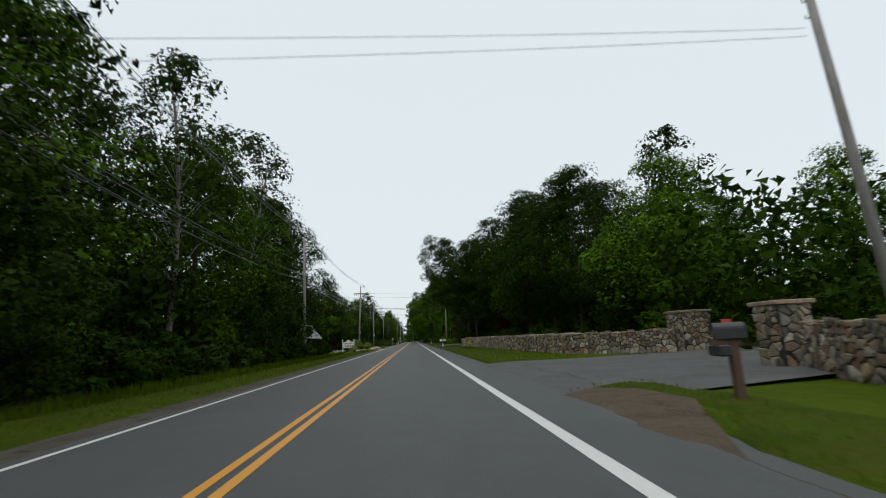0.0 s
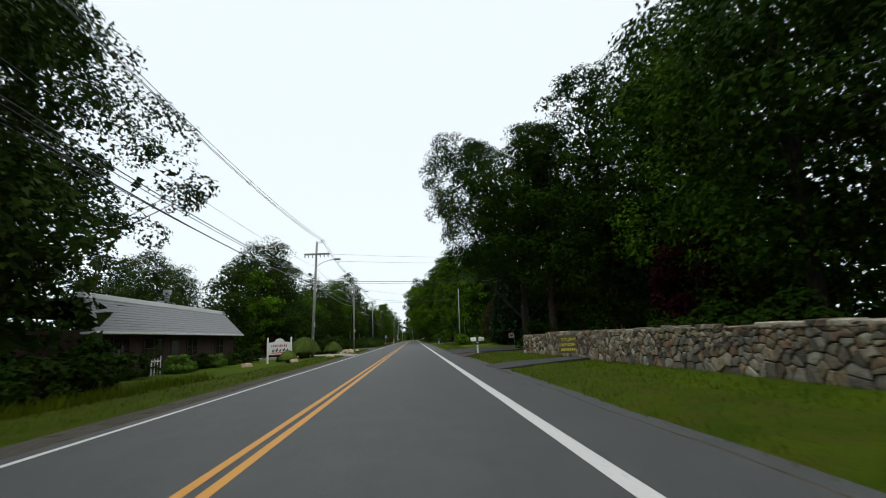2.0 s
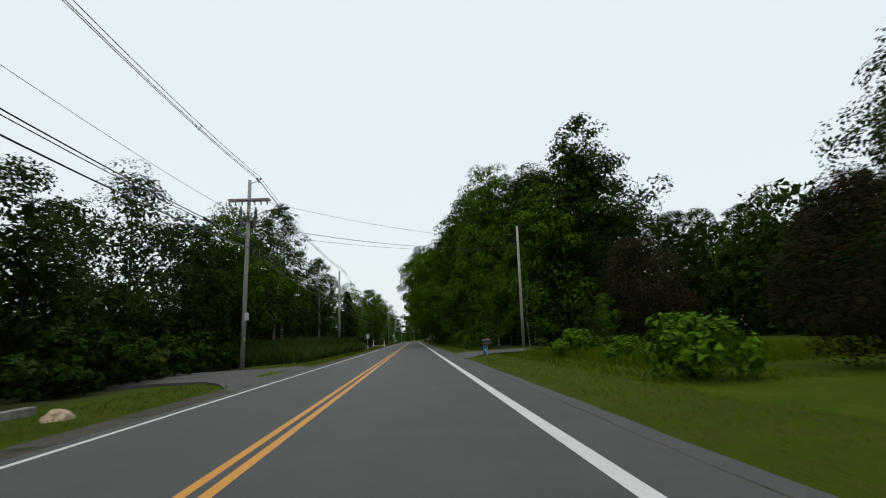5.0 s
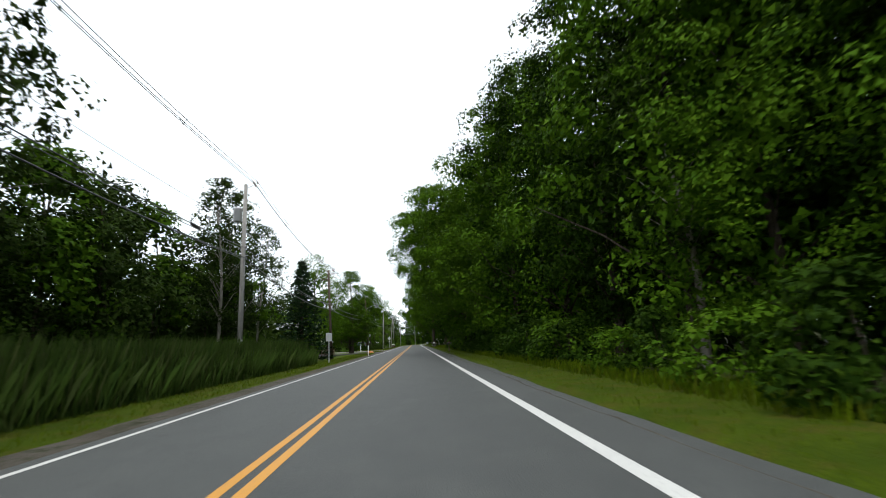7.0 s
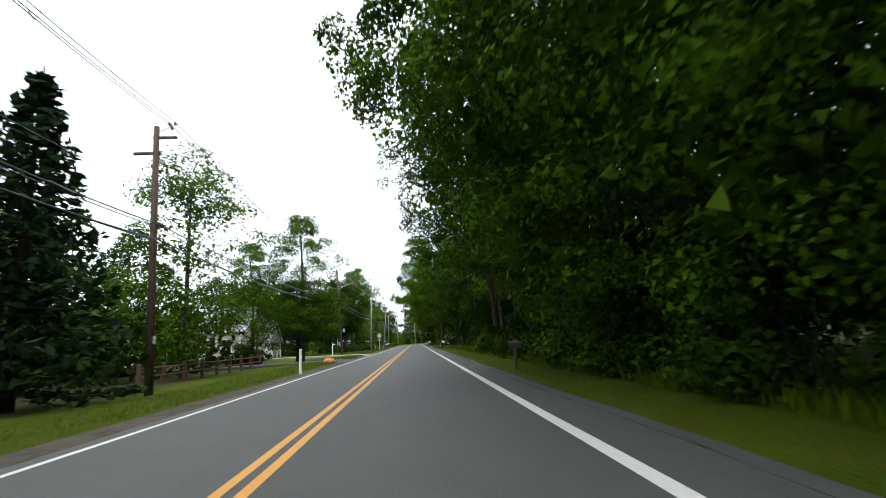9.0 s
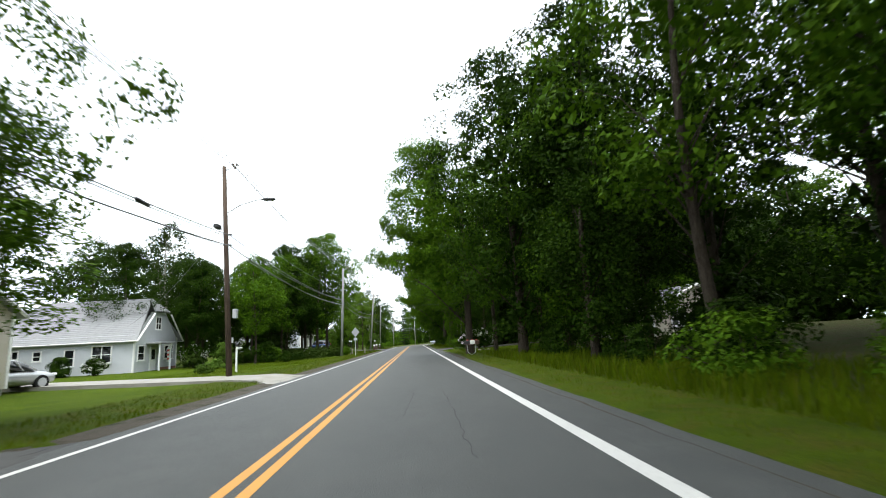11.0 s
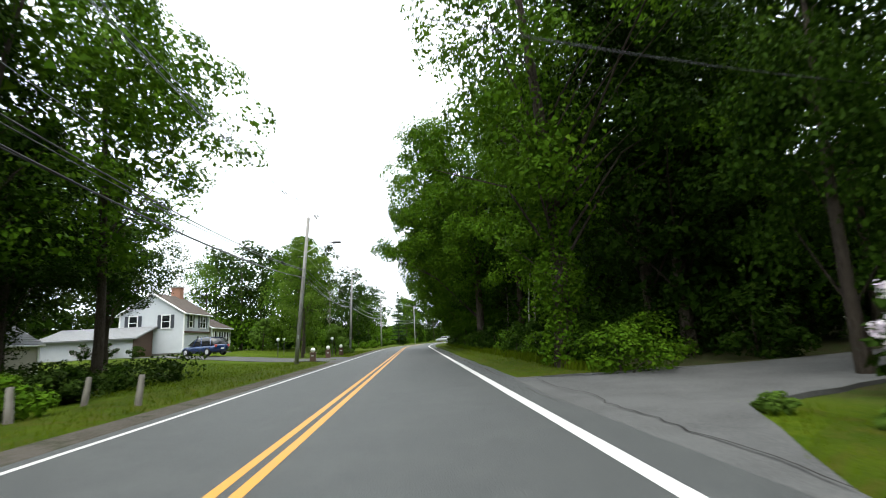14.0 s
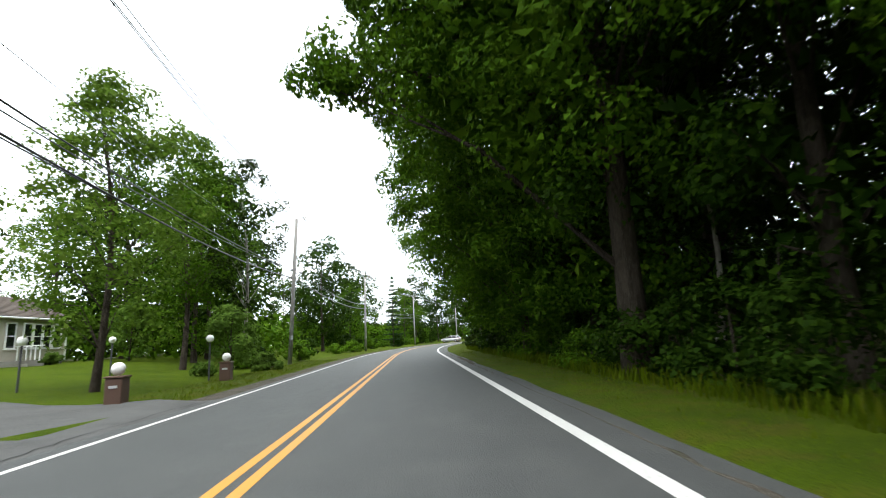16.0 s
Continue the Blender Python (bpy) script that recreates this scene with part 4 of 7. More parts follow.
row(["maple_b", "dull", "oak_b"], 26, 48, 5.0, 14.0, 16.5, .82, .93, W, 121)
for s, off, sc in ((31, 24, .58), (36, 21.5, .64), (41, 22, .7), (46, 21, .76)):
    plant("oak_n", s, off, sc, 31 * s, W)
row(["oak", "maple"], 50, 68, 5.5, 13.5, 16.5, .95, 1.06, W, 141)
plant("oak", 62.3, 17.2, 1.1, 10, W)
plant("oak_b", 60.5, 26.5, 1.25, 100, W)
plant("airy", 47, 30, 1.45, 50, W)
row(["dull", "maple_b"], 22, 50, 7.5, 21, 28, .72, .88, W, 122)
row(["under", "under_b"], 28, 70, 4, 10.4, 11.6, .5, .8, W, 123)
plant("red", 56.5, 12.4, .85, 10)
plant("over", 74.2, 9.1, 1.0, 350, W)
plant("oak_n", 79, 13.2, 1.0, 8, W)
plant("under_n", 69.0, 8.6, .8, 8, W)
plant("oak_n", 66, 12.8, 1.0, 15, W)
plant("oak_b", 84, 17, .95, 80, W)
plant("oak_h", 68.6, 9.6, .86, 40, W)
for k, (s, off, sc) in enumerate([(88.5, 11.6, .98), (90.5, 13.6, 1.05), (93, 11.4, .95), (96, 12.6, .9), (91, 10.4, .78)]):
    plant("arbor", s, off, sc, 30 * k, "evergreens beside the drive")
row(["maple", "maple_b", "dull"], 98, 109, 6, 15, 20, .75, .9, W, 124)
row(["back", "oak"], 84, 112, 6.5, 24, 32, .85, 1.05, W, 125)
for s, off, sc in ((132, 20.6, .66), (132.2, 24.2, .62), (133, 28, .64), (134.5, 32.5, .66), (126.5, 33.5, .6), (121, 32, .58)):
    plant("oak_n", s, off, sc, 37 * off, W)
row(["under_n", "under_m"], 131.6, 134, .8, 19.5, 30, .7, 1.0, W, 152)
plant("russet", 121.3, 15.3, .84, 0)
plant("russet", 101, 11.2, .55, 50)
for s, off, sc in ((117, 9.6, .36), (120.4, 8.2, .42), (119.0, 11.5, .55), (114.5, 12.5, .5), (121.6, 10.2, .3)):
    plant("under_b", s, off, sc)
plant("young", 118.4, 10.4, .3, 20)
plant("young_b", 120.8, 12.6, .36, 80)
row(["under_c", "low"], 100, 117, 4.5, 6.4, 9.5, .45, .8, W, 126)
plant("oak_b", 139, 18.5, 1.05, 0, W)
plant("oak_n", 142.5, 13, 1.0, 50, W)
plant("oak", 147, 15, 1.05, 90, W)
plant("oak", 153.5, 14.5, 1.05, 150, W)
plant("oak", 133, 17.5, 1.0, 20, W)
plant("airy", 135, 18, 1.4, 0, W)
plant("maple", 133.5, 12.8, .95, 0, W)
plant("oak", 137.5, 13.5, 1.0, 0, W)
plant("maple_n", 139, 10, .8, 0, W)
plant("airy", 141.8, 9.2, .9, 0, W)
row(["under", "under_b", "young"], 112, 140, 4, 25, 32, .9, 1.3, W, 144)
row(["oak_n", "maple_n", "maple_n"], 143, 160, 5.2, 8.8, 10.2, 1.05, 1.18, W, 127)
row(["maple_n", "edge", "maple_n"], 161, 174, 5.2, 6.4, 7.6, 1.02, 1.14, W, 142)
plant("edge", 175.6, 5.6, 1.05, 4, W)
plant("edge", 169.0, 7.5, 1.08, 8, W)
plant("oak_n", 181.0, 7.8, 1.1, 80, W)
row(["under_n", "under_m", "under_n"], 133, 200, 2.6, 5.6, 6.8, .7, 1.0, W, 128)
row(["back"], 136, 205, 8, 14.5, 22, 1.0, 1.15, W, 129)
plant("over", 186.5, 8.0, 1.1, 350, W)
plant("bough", 199.5, 6.3, 1.0, 8, W)
plant("high", 193.0, 9.4, 1.12, 15, W)
plant("high", 199.0, 12.2, 1.05, 75, W)
row(["under_m", "under_n"], 204, 224, 3.2, 10.5, 13.5, .5, .75, W, 151)
plant("airy", 206.5, 13.2, 1.1, 75, W)
plant("high", 204.5, 9.0, 1.12, 10, W)
plant("high", 213.5, 9.4, 1.12, 80, W)
plant("high", 208.5, 12.5, 1.1, 40, W)
plant("oak_n", 223.5, 10.4, 1.1, 10, W)
plant("oak_n", 228.0, 6.4, 1.08, 10, W)
plant("mound", 218.5, 7.3, .95, 0)
plant("oak_n", 213.5, 15.8, 1.0, 60, W)
plant("oak_n", 219.5, 13.6, .95, 160, W)
plant("maple_n", 226.5, 13.6, .9, 100, W)
row(["under_n", "under"], 219, 227, 2.2, 13.5, 17.5, .8, 1.1, W, 153)
row(["under_m", "under_n"], 204, 232, 2.6, 6.8, 9.2, .5, .8, W, 130)
row(["back", "maple"], 206, 236, 9, 30, 38, .9, 1.05, W, 131)
row(["oak_n", "maple_n"], 225, 235, 5, 8.4, 10.2, 1.0, 1.1, W, 132)
plant("over_b", 237.0, 4.15, .96, 8, label="big maple tree with a thick trunk close to the road")
plant("high", 241.6, 7.0, 1.05, 30)
plant("oak_n", 241.0, 14.5, 1.0, 200, W)
plant("oak", 243.5, 21, 1.0, 100, W)
plant("high", 239.5, 13, 1.1, 30, W)
row(["oak", "maple", "oak_b"], 240, 266, 6, 24, 30, 1.0, 1.15, W, 143)
plant("maple_b", 249, 21, .8, 0)
plant("oak_h", 258, 22, 1.0, 30, W)
plant("oak_b", 252, 26, 1.0, 130, W)
plant("oak_b", 245.5, 28, 1.0, 230, W)
plant("garden", 255.5, 19.9, .68, 0)
row(["back"], 240, 262, 7.5, 32, 42, .9, 1.1, W, 133)
plant("standard", 247.8, 6.3, 1.25, 0)
plant("lilac", 256.3, 5.9, .95, 0)
plant("lilac", 258.3, 8.4, 1.1, 90)
plant("mound", 261.2, 9.0, .74, 40, tall=1.2)
row(["low", "low"], 254, 259, 1.4, 4.7, 5.6, .25, .42, W, 134)
plant("vine", 268.2, 5.0, 1.1, 0)
plant("oak_h", 259, 15.8, 1.05, 0, W)
plant("oak_n", 270.5, 10.8, 1.05, 0, W)
plant("maple", 272, 16.5, 1.0, 80, W)
plant("oak_n", 275.5, 14.2, 1.15, 30, W)
plant("oak_h", 280, 18.5, 1.15, 130, W)
row(["under_n", "under_m"], 267, 274, 2.4, 8.5, 12, .8, 1.0, W, 148)
row(["oak_n", "maple_n"], 273, 306, 5.8, 8.2, 10.5, .98, 1.12, W, 135)
row(["oak", "maple", "oak_b"], 306, 328, 6.0, 8.2, 10.5, .98, 1.12, W, 145)
row(["under_n", "under_m"], 265.5, 310, 2.4, 5.4, 6.8, .6, .85, W, 136)
row(["under", "under_b"], 310, 328, 2.6, 5.4, 6.8, .6, .85, W, 146)
row(["back"], 268, 330, 8, 16, 24, .95, 1.15, W, 137)
plant("oak_h", 287.5, 12.5, 1.0, 60, W)
plant("over_b", 287, 12.0, 1.15, 5, W)
plant("over_b", 294.6, 5.8, 1.18, 355, W)
plant("edge", 301.5, 7.4, 1.15, 350, W)
plant("edge", 298, 8.8, 1.15, 5, W)
plant("edge", 306.5, 5.6, .95, 10, W)
plant("edge", 315.0, 6.0, 1.0, 350, W)
for k, (s, off, sc) in enumerate(((286.5, 8.4, .8), (289, 9.2, .9), (294.5, 8.0, .85), (297, 9.6, .95), (301, 8.6, .8), (305, 9.2, .9))):
    plant("sapling", s, off, sc, 50 * k, "slender trunks in the wood")
for k, (s, off) in enumerate(((134.4, 10.8), (134.6, 11.3))):
    plant("sapling", s, off, .85, 170 * k, "slender trunks in the wood")
plant("oak_b", 334, 6.6, .95, 60, W)
row(["maple", "back", "back"], 336, 440, 7, 7.5, 12, .85, 1.0, W, 138)
row(["back"], 336, 450, 15, 18, 30, .9, 1.1, W, 139)
row(["under", "under_b"], 330, 400, 5, 5.4, 7, .6, .9, W, 140)

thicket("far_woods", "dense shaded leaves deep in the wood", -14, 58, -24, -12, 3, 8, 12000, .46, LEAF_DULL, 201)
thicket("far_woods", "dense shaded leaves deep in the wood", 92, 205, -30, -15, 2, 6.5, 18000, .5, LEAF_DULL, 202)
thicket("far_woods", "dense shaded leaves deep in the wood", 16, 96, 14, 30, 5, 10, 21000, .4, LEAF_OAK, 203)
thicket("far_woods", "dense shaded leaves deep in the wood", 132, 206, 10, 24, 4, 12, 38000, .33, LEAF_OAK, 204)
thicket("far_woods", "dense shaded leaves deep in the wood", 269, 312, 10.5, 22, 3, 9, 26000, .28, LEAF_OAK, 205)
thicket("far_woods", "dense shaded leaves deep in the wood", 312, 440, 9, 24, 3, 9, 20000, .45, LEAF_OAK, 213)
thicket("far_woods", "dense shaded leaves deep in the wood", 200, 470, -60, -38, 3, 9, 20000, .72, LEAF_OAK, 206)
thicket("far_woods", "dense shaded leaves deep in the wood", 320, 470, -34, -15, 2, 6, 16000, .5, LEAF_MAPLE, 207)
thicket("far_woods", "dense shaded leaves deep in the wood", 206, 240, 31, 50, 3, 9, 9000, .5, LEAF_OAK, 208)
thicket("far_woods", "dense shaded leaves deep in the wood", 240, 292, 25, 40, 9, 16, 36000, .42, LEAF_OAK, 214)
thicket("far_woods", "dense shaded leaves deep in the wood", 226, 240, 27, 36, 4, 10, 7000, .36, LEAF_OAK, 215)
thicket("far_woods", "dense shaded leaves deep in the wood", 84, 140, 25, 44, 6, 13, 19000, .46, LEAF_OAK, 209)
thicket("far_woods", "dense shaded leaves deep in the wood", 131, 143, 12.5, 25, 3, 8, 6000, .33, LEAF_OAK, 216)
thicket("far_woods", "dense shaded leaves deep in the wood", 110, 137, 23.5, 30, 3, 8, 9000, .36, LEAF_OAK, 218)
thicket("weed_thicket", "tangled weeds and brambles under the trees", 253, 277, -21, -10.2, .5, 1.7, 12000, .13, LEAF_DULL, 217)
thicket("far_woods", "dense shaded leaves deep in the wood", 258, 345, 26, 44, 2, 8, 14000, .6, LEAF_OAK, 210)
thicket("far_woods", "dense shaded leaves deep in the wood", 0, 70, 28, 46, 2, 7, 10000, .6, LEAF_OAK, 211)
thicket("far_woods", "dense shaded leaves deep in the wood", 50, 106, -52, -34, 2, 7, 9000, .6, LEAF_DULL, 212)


# -- grass and reeds --
def blades(name, label, s0, s1, off0, off1, count, h, width, material, seed, bend=.35, keep=None):
    rng = np.random.default_rng(seed)
    s, o = rng.uniform(s0, s1, count), rng.uniform(off0, off1, count)
    if keep:
        k = np.array([keep(a, b) for a, b in zip(s, o)])
        s, o = s[k], o[k]
    n = len(s)
    p = np.array([(*along(a, b), lie(a, b) + .02) for a, b in zip(s, o)])
    hh = h * rng.uniform(.5, 1.2, (n, 1)) * (1, )
    an = rng.uniform(0, 2 * math.pi, n)
    d = np.stack([np.cos(an), np.sin(an), np.zeros(n)], 1)
    w = np.stack([-np.sin(an), np.cos(an), np.zeros(n)], 1) * width
    lean = d * hh * bend * rng.uniform(.2, 1, (n, 1))
    up = np.stack([np.zeros(n), np.zeros(n), hh[:, 0]], 1)
    q = np.stack([p - w * .5, p + w * .5 + up * .0, p + lean * .4 + up * .6 + w * .35, p + lean + up], 1)
    tagged(new(name, quads_mesh(name, q, material)), label, "grass", kind="stuff")


def off_drives(a, b):
    return not in_drive(a, b)


blades("grass", "short rough grass along the verge", -4, 320, 3.3, 5.4, 34000, .10, .022, BLADE, 301, keep=off_drives)
blades("grass", "short rough grass along the verge", 0, 320, -8.4, -6.1, 30000, .11, .024, BLADE, 302, keep=off_drives)
blades("weeds", "taller grass and weeds on the bank", 203, 233, 4.6, 9.5, 8000, .4, .04, BLADE, 303)
blades("weeds", "taller grass and weeds at the wood's edge", 132, 205, 4.8, 6.0, 6500, .35, .035, BLADE, 304)
blades("weeds", "taller grass and weeds at the wood's edge", 266, 330, 4.6, 6.0, 6500, .35, .035, BLADE, 305)
blades("weeds", "taller grass and weeds at the wood's edge", -6, 58, -9.6, -8.2, 6500, .35, .035, BLADE, 306)
blades("reeds", "dense bed of tall green reeds", 127, 163, -12.5, -7.9, 26000, 1.7, .02, REED, 307, .3)
blades("reeds", "tangled lower weeds among the reeds", 125, 165, -12.0, -7.6, 14000, 1.2, .03, REED, 309, .6)
blades("grass", "lawn grass beside the stone wall", 18, 66, 5.6, 8.6, 8000, .07, .025, BLADE, 308, keep=off_drives)


blades("weeds", "tall unmown grass on the lawn by the drive", 104, 121, 7.0, 17, 11000, .42, .03, BLADE, 310, keep=off_drives)
blades("grass", "rough lawn grass by the drive", 100, 122, 5.2, 9, 7000, .12, .022, BLADE, 311, keep=off_drives)
blades("grass", "mown lawn grass by the flowering shrubs", 236, 256, 4.8, 14, 16000, .06, .02, BLADE, 312, keep=off_drives)
blades("grass", "mown lawn grass before the houses", 228, 252, -17, -8, 16000, .06, .02, BLADE, 313, keep=off_drives)
blades("grass", "mown lawn grass before the split-level house", 268, 288, -15, -8, 13000, .06, .02, BLADE, 314, keep=off_drives)


def ornamental_grass(s, off, h, r, seed, label):
    rng = np.random.default_rng(seed)
    x, y, z = on_ground(s, off)
    e = thing("ornamental_grass", (x, y, z), 0, label, "grass clump")
    n = 2600
    an = rng.uniform(0, 2 * math.pi, n)
    out = rng.uniform(.1, 1, n) ** .6
    d = np.stack([np.cos(an), np.sin(an), np.zeros(n)], 1)
    w = np.stack([-np.sin(an), np.cos(an), np.zeros(n)], 1) * .028
    b = d * (.25 * r * out[:, None])
    hh = h * (1.08 - .35 * out ** 2) * rng.uniform(.75, 1.08, n)
    top = b + d * (r * .62 * out)[:, None] + np.stack([0 * hh, 0 * hh, hh], 1)
    tip = b + d * (r * out * rng.uniform(.85, 1.1, n))[:, None] + np.stack([0 * hh, 0 * hh, hh * (1 - .62 * out ** 1.5)], 1)
    q1 = np.stack([b - w, b + w, top + w * .8, top - w * .8], 1)
    q2 = np.stack([top - w * .8, top + w * .8, tip + w * .1, tip], 1)
    part("blades", quads_mesh("blades", np.concatenate([q1, q2]), PLUME), None, e)
    part("root_clump", Shape().lathe([(.3 * r, -.05), (.34 * r, .15), (.2 * r, .35)], sides=10), BARK, e)


ornamental_grass(83.2, -10.1, 1.75, 1.35, 1, "large rounded clump of striped ornamental grass")
ornamental_grass(85.6, -10.6, 1.45, 1.0, 2, "rounded clump of ornamental grass beside pole")
ornamental_grass(93, -9.0, 1.25, .95, 3, "smaller rounded clump of ornamental grass")
ornamental_grass(73.8, -9.2, .8, .6, 4, "small tuft of ornamental grass by the sign")

# ---- utility poles and wires ----
POLE_LIST = [  # s, off, height, wood, fittings
    (6.4, -9.8, 11.2, POLE, ""), (45.3, -10.5, 12.1, POLE, ""), (84.5, -9.65, 11.4, POLE, "arms lamp box"), (119.4, -9.9, 11.6, POLE, "arms lamp box gear"),
    (153.3, -9.5, 10.7, POLE, "can"), (179, -9.0, 9.6, POLE_BROWN, "arm"), (223.4, -9.25, 10.9, POLE_BROWN, "lamp box"),
    (255.2, -8.6, 10.2, POLE, ""), (284.8, -8.05, 10.1, POLE, "lamp"), (315.6, -8.6, 10.2, POLE, ""), (347, -8.6, 10.0, POLE, ""),
    (380, -8.4, 10, POLE, ""), (414, -8.2, 10, POLE, "")]
LEANS = (0, -.1, .5, .2, .1, -.3, -.6, .3, .8, .4, .1, 0, 0)


def utility_pole(s, off, h, wood, fit, lean):
    x, y, z = on_ground(s, off)
    e = thing("utility_pole", (x, y, z), 0, "weathered grey wooden utility pole on the verge" if wood is POLE else
              "dark brown wooden utility pole on the verge", "utility pole", "utility poles")

    def ax(t):
        return (lean * t / h, 0, t)
    part("pole_shaft", Shape().tube([ax(-.4), ax(h * .5), ax(h)], [.145, .125, .10], 12), wood, e, smooth=True)
    part("tag_plate", Shape().box(.12, -.17, 1.7, .2, -.15, 1.95), GALV, e)
    part("top_bracket", Shape().tube([ax(h - .25), (lean + .35, 0, h - .1), (lean + .55, 0, h + .02)], .025, 6), GALV, e)
    for k in (-.10, .10, 0):
        zz = h + .02 if k else h - .16
        part("insulator", Shape().lathe([(.03, 0), (.06, .02), (.06, .06), (.035, .08), (.055, .1), (.03, .14)], (lean + .55 + k, 0, zz), 8), PORCELAIN, e)
    if "arms" in fit:
        for dy in (-.14, .14):
            part("crossarm", Shape().box(lean - 1.25, dy - .05, h - 1.35, lean + 1.25, dy + .05, h - 1.22, bevel=.01), POLE, e)
        for k in range(7):
            px = lean - 1.15 + k * .38
            part("insulator", Shape().lathe([(.02, -.3), (.06, -.26), (.03, -.2), (.06, -.15), (.03, -.08), (.045, 0)], (px, -.16, h - 1.36), 8), PORCELAIN, e)
    if "arm" in fit.split():
        part("crossarm", Shape().box(lean - .1, -.05, h - .5, lean + .75, .05, h - .4, bevel=.01), POLE_BROWN, e)
        part("crossarm", Shape().box(lean - .75, -.05, h - 1.1, lean + .2, .05, h - 1.0, bevel=.01), POLE_BROWN, e)
    if "gear" in fit:
        for k, (dx, dz) in enumerate(((-.45, 2.1), (.45, 2.2), (-.35, 2.8), (.4, 2.75), (0, 2.5))):
            sh = Shape().lathe([(.05, -.25), (.1, -.22), (.1, .15), (.04, .2), (.06, .3), (.03, .4)], (lean + dx, -.18, h - dz), 10)
            part("cutout", sh, DARK_METAL, e)
    if "can" in fit:
        part("transformer", Shape().lathe([(.2, 0), (.235, .04), (.235, .72), (.25, .74), (.2, .82), (.05, .86)], (lean * .8 - .38, 0, h - 2.2), 14),
             GALV, e, "grey cylindrical transformer", True)
    if "lamp" in fit:
        r = e
        pts = [(lean * .7, 0, h - 2.6), (lean * .7 + .7, 0, h - 2.15), (lean * .7 + 1.5, 0, h - 1.9), (lean * .7 + 2.0, 0, h - 1.86)]
        arm = part("lamp_arm", Shape().tube(pts, .03, 7), GALV, r, "curved steel lamp arm")
        part("lamp_head", Shape().box(lean * .7 + 1.85, -.13, h - 1.95, lean * .7 + 2.5, .13, h - 1.80, bevel=.05), DARK_METAL, arm, "cobra-head street lamp")
    if "box" in fit:
        part("splice_box", Shape().box(lean * .5 - .45, -.75, h - 3.5, lean * .5 - .22, -.2, h - 3.27, bevel=.04), BLACK_PAINT, e, "black cable splice case")
        part("meter_box", Shape().box(.1, -.12, 2.9, .3, .12, 3.35, bevel=.02), GALV, e)
    for hz in (3.7, 4.25):
        part("cable_clamp", Shape().box(lean * .45 - .2, -.06, h - hz - .05, lean * .45 + .2, .06, h - hz + .03), DARK_METAL, e)
    return e


for p, ln in zip(POLE_LIST, LEANS):
    utility_pole(*p, ln)


def hang(name, label, a, b, sag, r, mat, group="overhead wires", n=14):
    a, b = Vector(a), Vector(b)
    pts = []
    for i in range(n + 1):
        t = i / n
        p = a.lerp(b, t)
        p.z -= sag * 4 * t * (1 - t)
        pts.append(p)
    return tagged(new(name, Shape().tube(pts, r, 5).mesh(name, mat, True)), label, "wire", group)


def head(i, dx, down):
    s, off, h, _, _ = POLE_LIST[i]
    x, y, z = on_ground(s, off)
    return (x + LEANS[i] * (1 - down / h) + dx, y, z + h - down)


START = (-10.0, -32, 0)
for i in range(-1, len(POLE_LIST) - 1):
    def end(k, dx, down):
        return head(k, dx, down) if k >= 0 else (START[0] + dx, START[1], 11 - down)
    for dx, dn, r in ((.45, -.16, .014), (.65, -.16, .014), (.55, .02, .014)):
        hang("power_line", "grey spacer-cable power line between poles", end(i, dx, dn), end(i + 1, dx, dn), .75, r, WIRE)
    for k in range(1, 4):
        a, b = Vector(end(i, .55, -.12)), Vector(end(i + 1, .55, -.12))
        p = a.lerp(b, k / 4)
        p.z -= .75 * 4 * k / 4 * (1 - k / 4)
        tagged(new("cable_spacer", Shape().tube([p + Vector((-.14, 0, .06)), p + Vector((0, 0, -.2)), p + Vector((.14, 0, .06))], .02, 5)
                   .mesh("cable_spacer", DARK_METAL)), "dark cable spacer on the power line", "spacer", "cable spacers")
    hang("neutral_wire", "thin bare wire between poles", end(i, -.12, 2.5), end(i + 1, -.12, 2.5), .6, .009, WIRE)
    for dx, dn, r, sg in ((-.2, 3.7, .017, .55), (.2, 3.75, .022, .6), (-.18, 4.25, .018, .5), (.18, 4.3, .028, .65)):
        hang("telephone_cable", "black telephone cable between poles", end(i, dx, dn), end(i + 1, dx, dn), sg, r, CABLE)
    p = Vector(end(i, .2, 3.75)).lerp(Vector(end(i + 1, .2, 3.75)), .82)
    p.z -= .6 * 4 * .82 * .18
    tagged(new("splice_case", Shape().tube([p + Vector((0, -.5, .02)), p + Vector((0, -.42, -.03)), p + Vector((0, .3, -.04)), p + Vector((0, .4, .02))],
                                           [.03, .075, .075, .03], 8).mesh("splice_case", BLACK_PAINT, True)),
           "black splice case hung on the cable", "splice case")


def plain_pole(s, off, h, lean, label):
    x, y, z = on_ground(s, off)
    e = thing("utility_pole", (x, y, z), 0, label, "utility pole", "utility poles")
    part("pole_shaft", Shape().tube([(0, 0, -.4), (lean * .5, 0, h * .5), (lean, 0, h)], [.14, .12, .095], 12), POLE, e, smooth=True)
    for k in (2.2, 2.7):
        part("wire_hook", Shape().tube([(lean * .8 - .13, 0, h - k), (lean * .8 - .25, 0, h - k), (lean * .8 - .25, 0, h - k + .08)], .02, 6), DARK_METAL, e)


plain_pole(129.8, 9.1, 10.3, .25, "weathered grey pole beside the driveway")
plain_pole(266.6, 21.3, 8.2, -.6, "bare weathered grey pole in front of the woods")
plain_pole(8.1, 11.9, 12.0, -.7, "grey utility pole behind the stone wall")
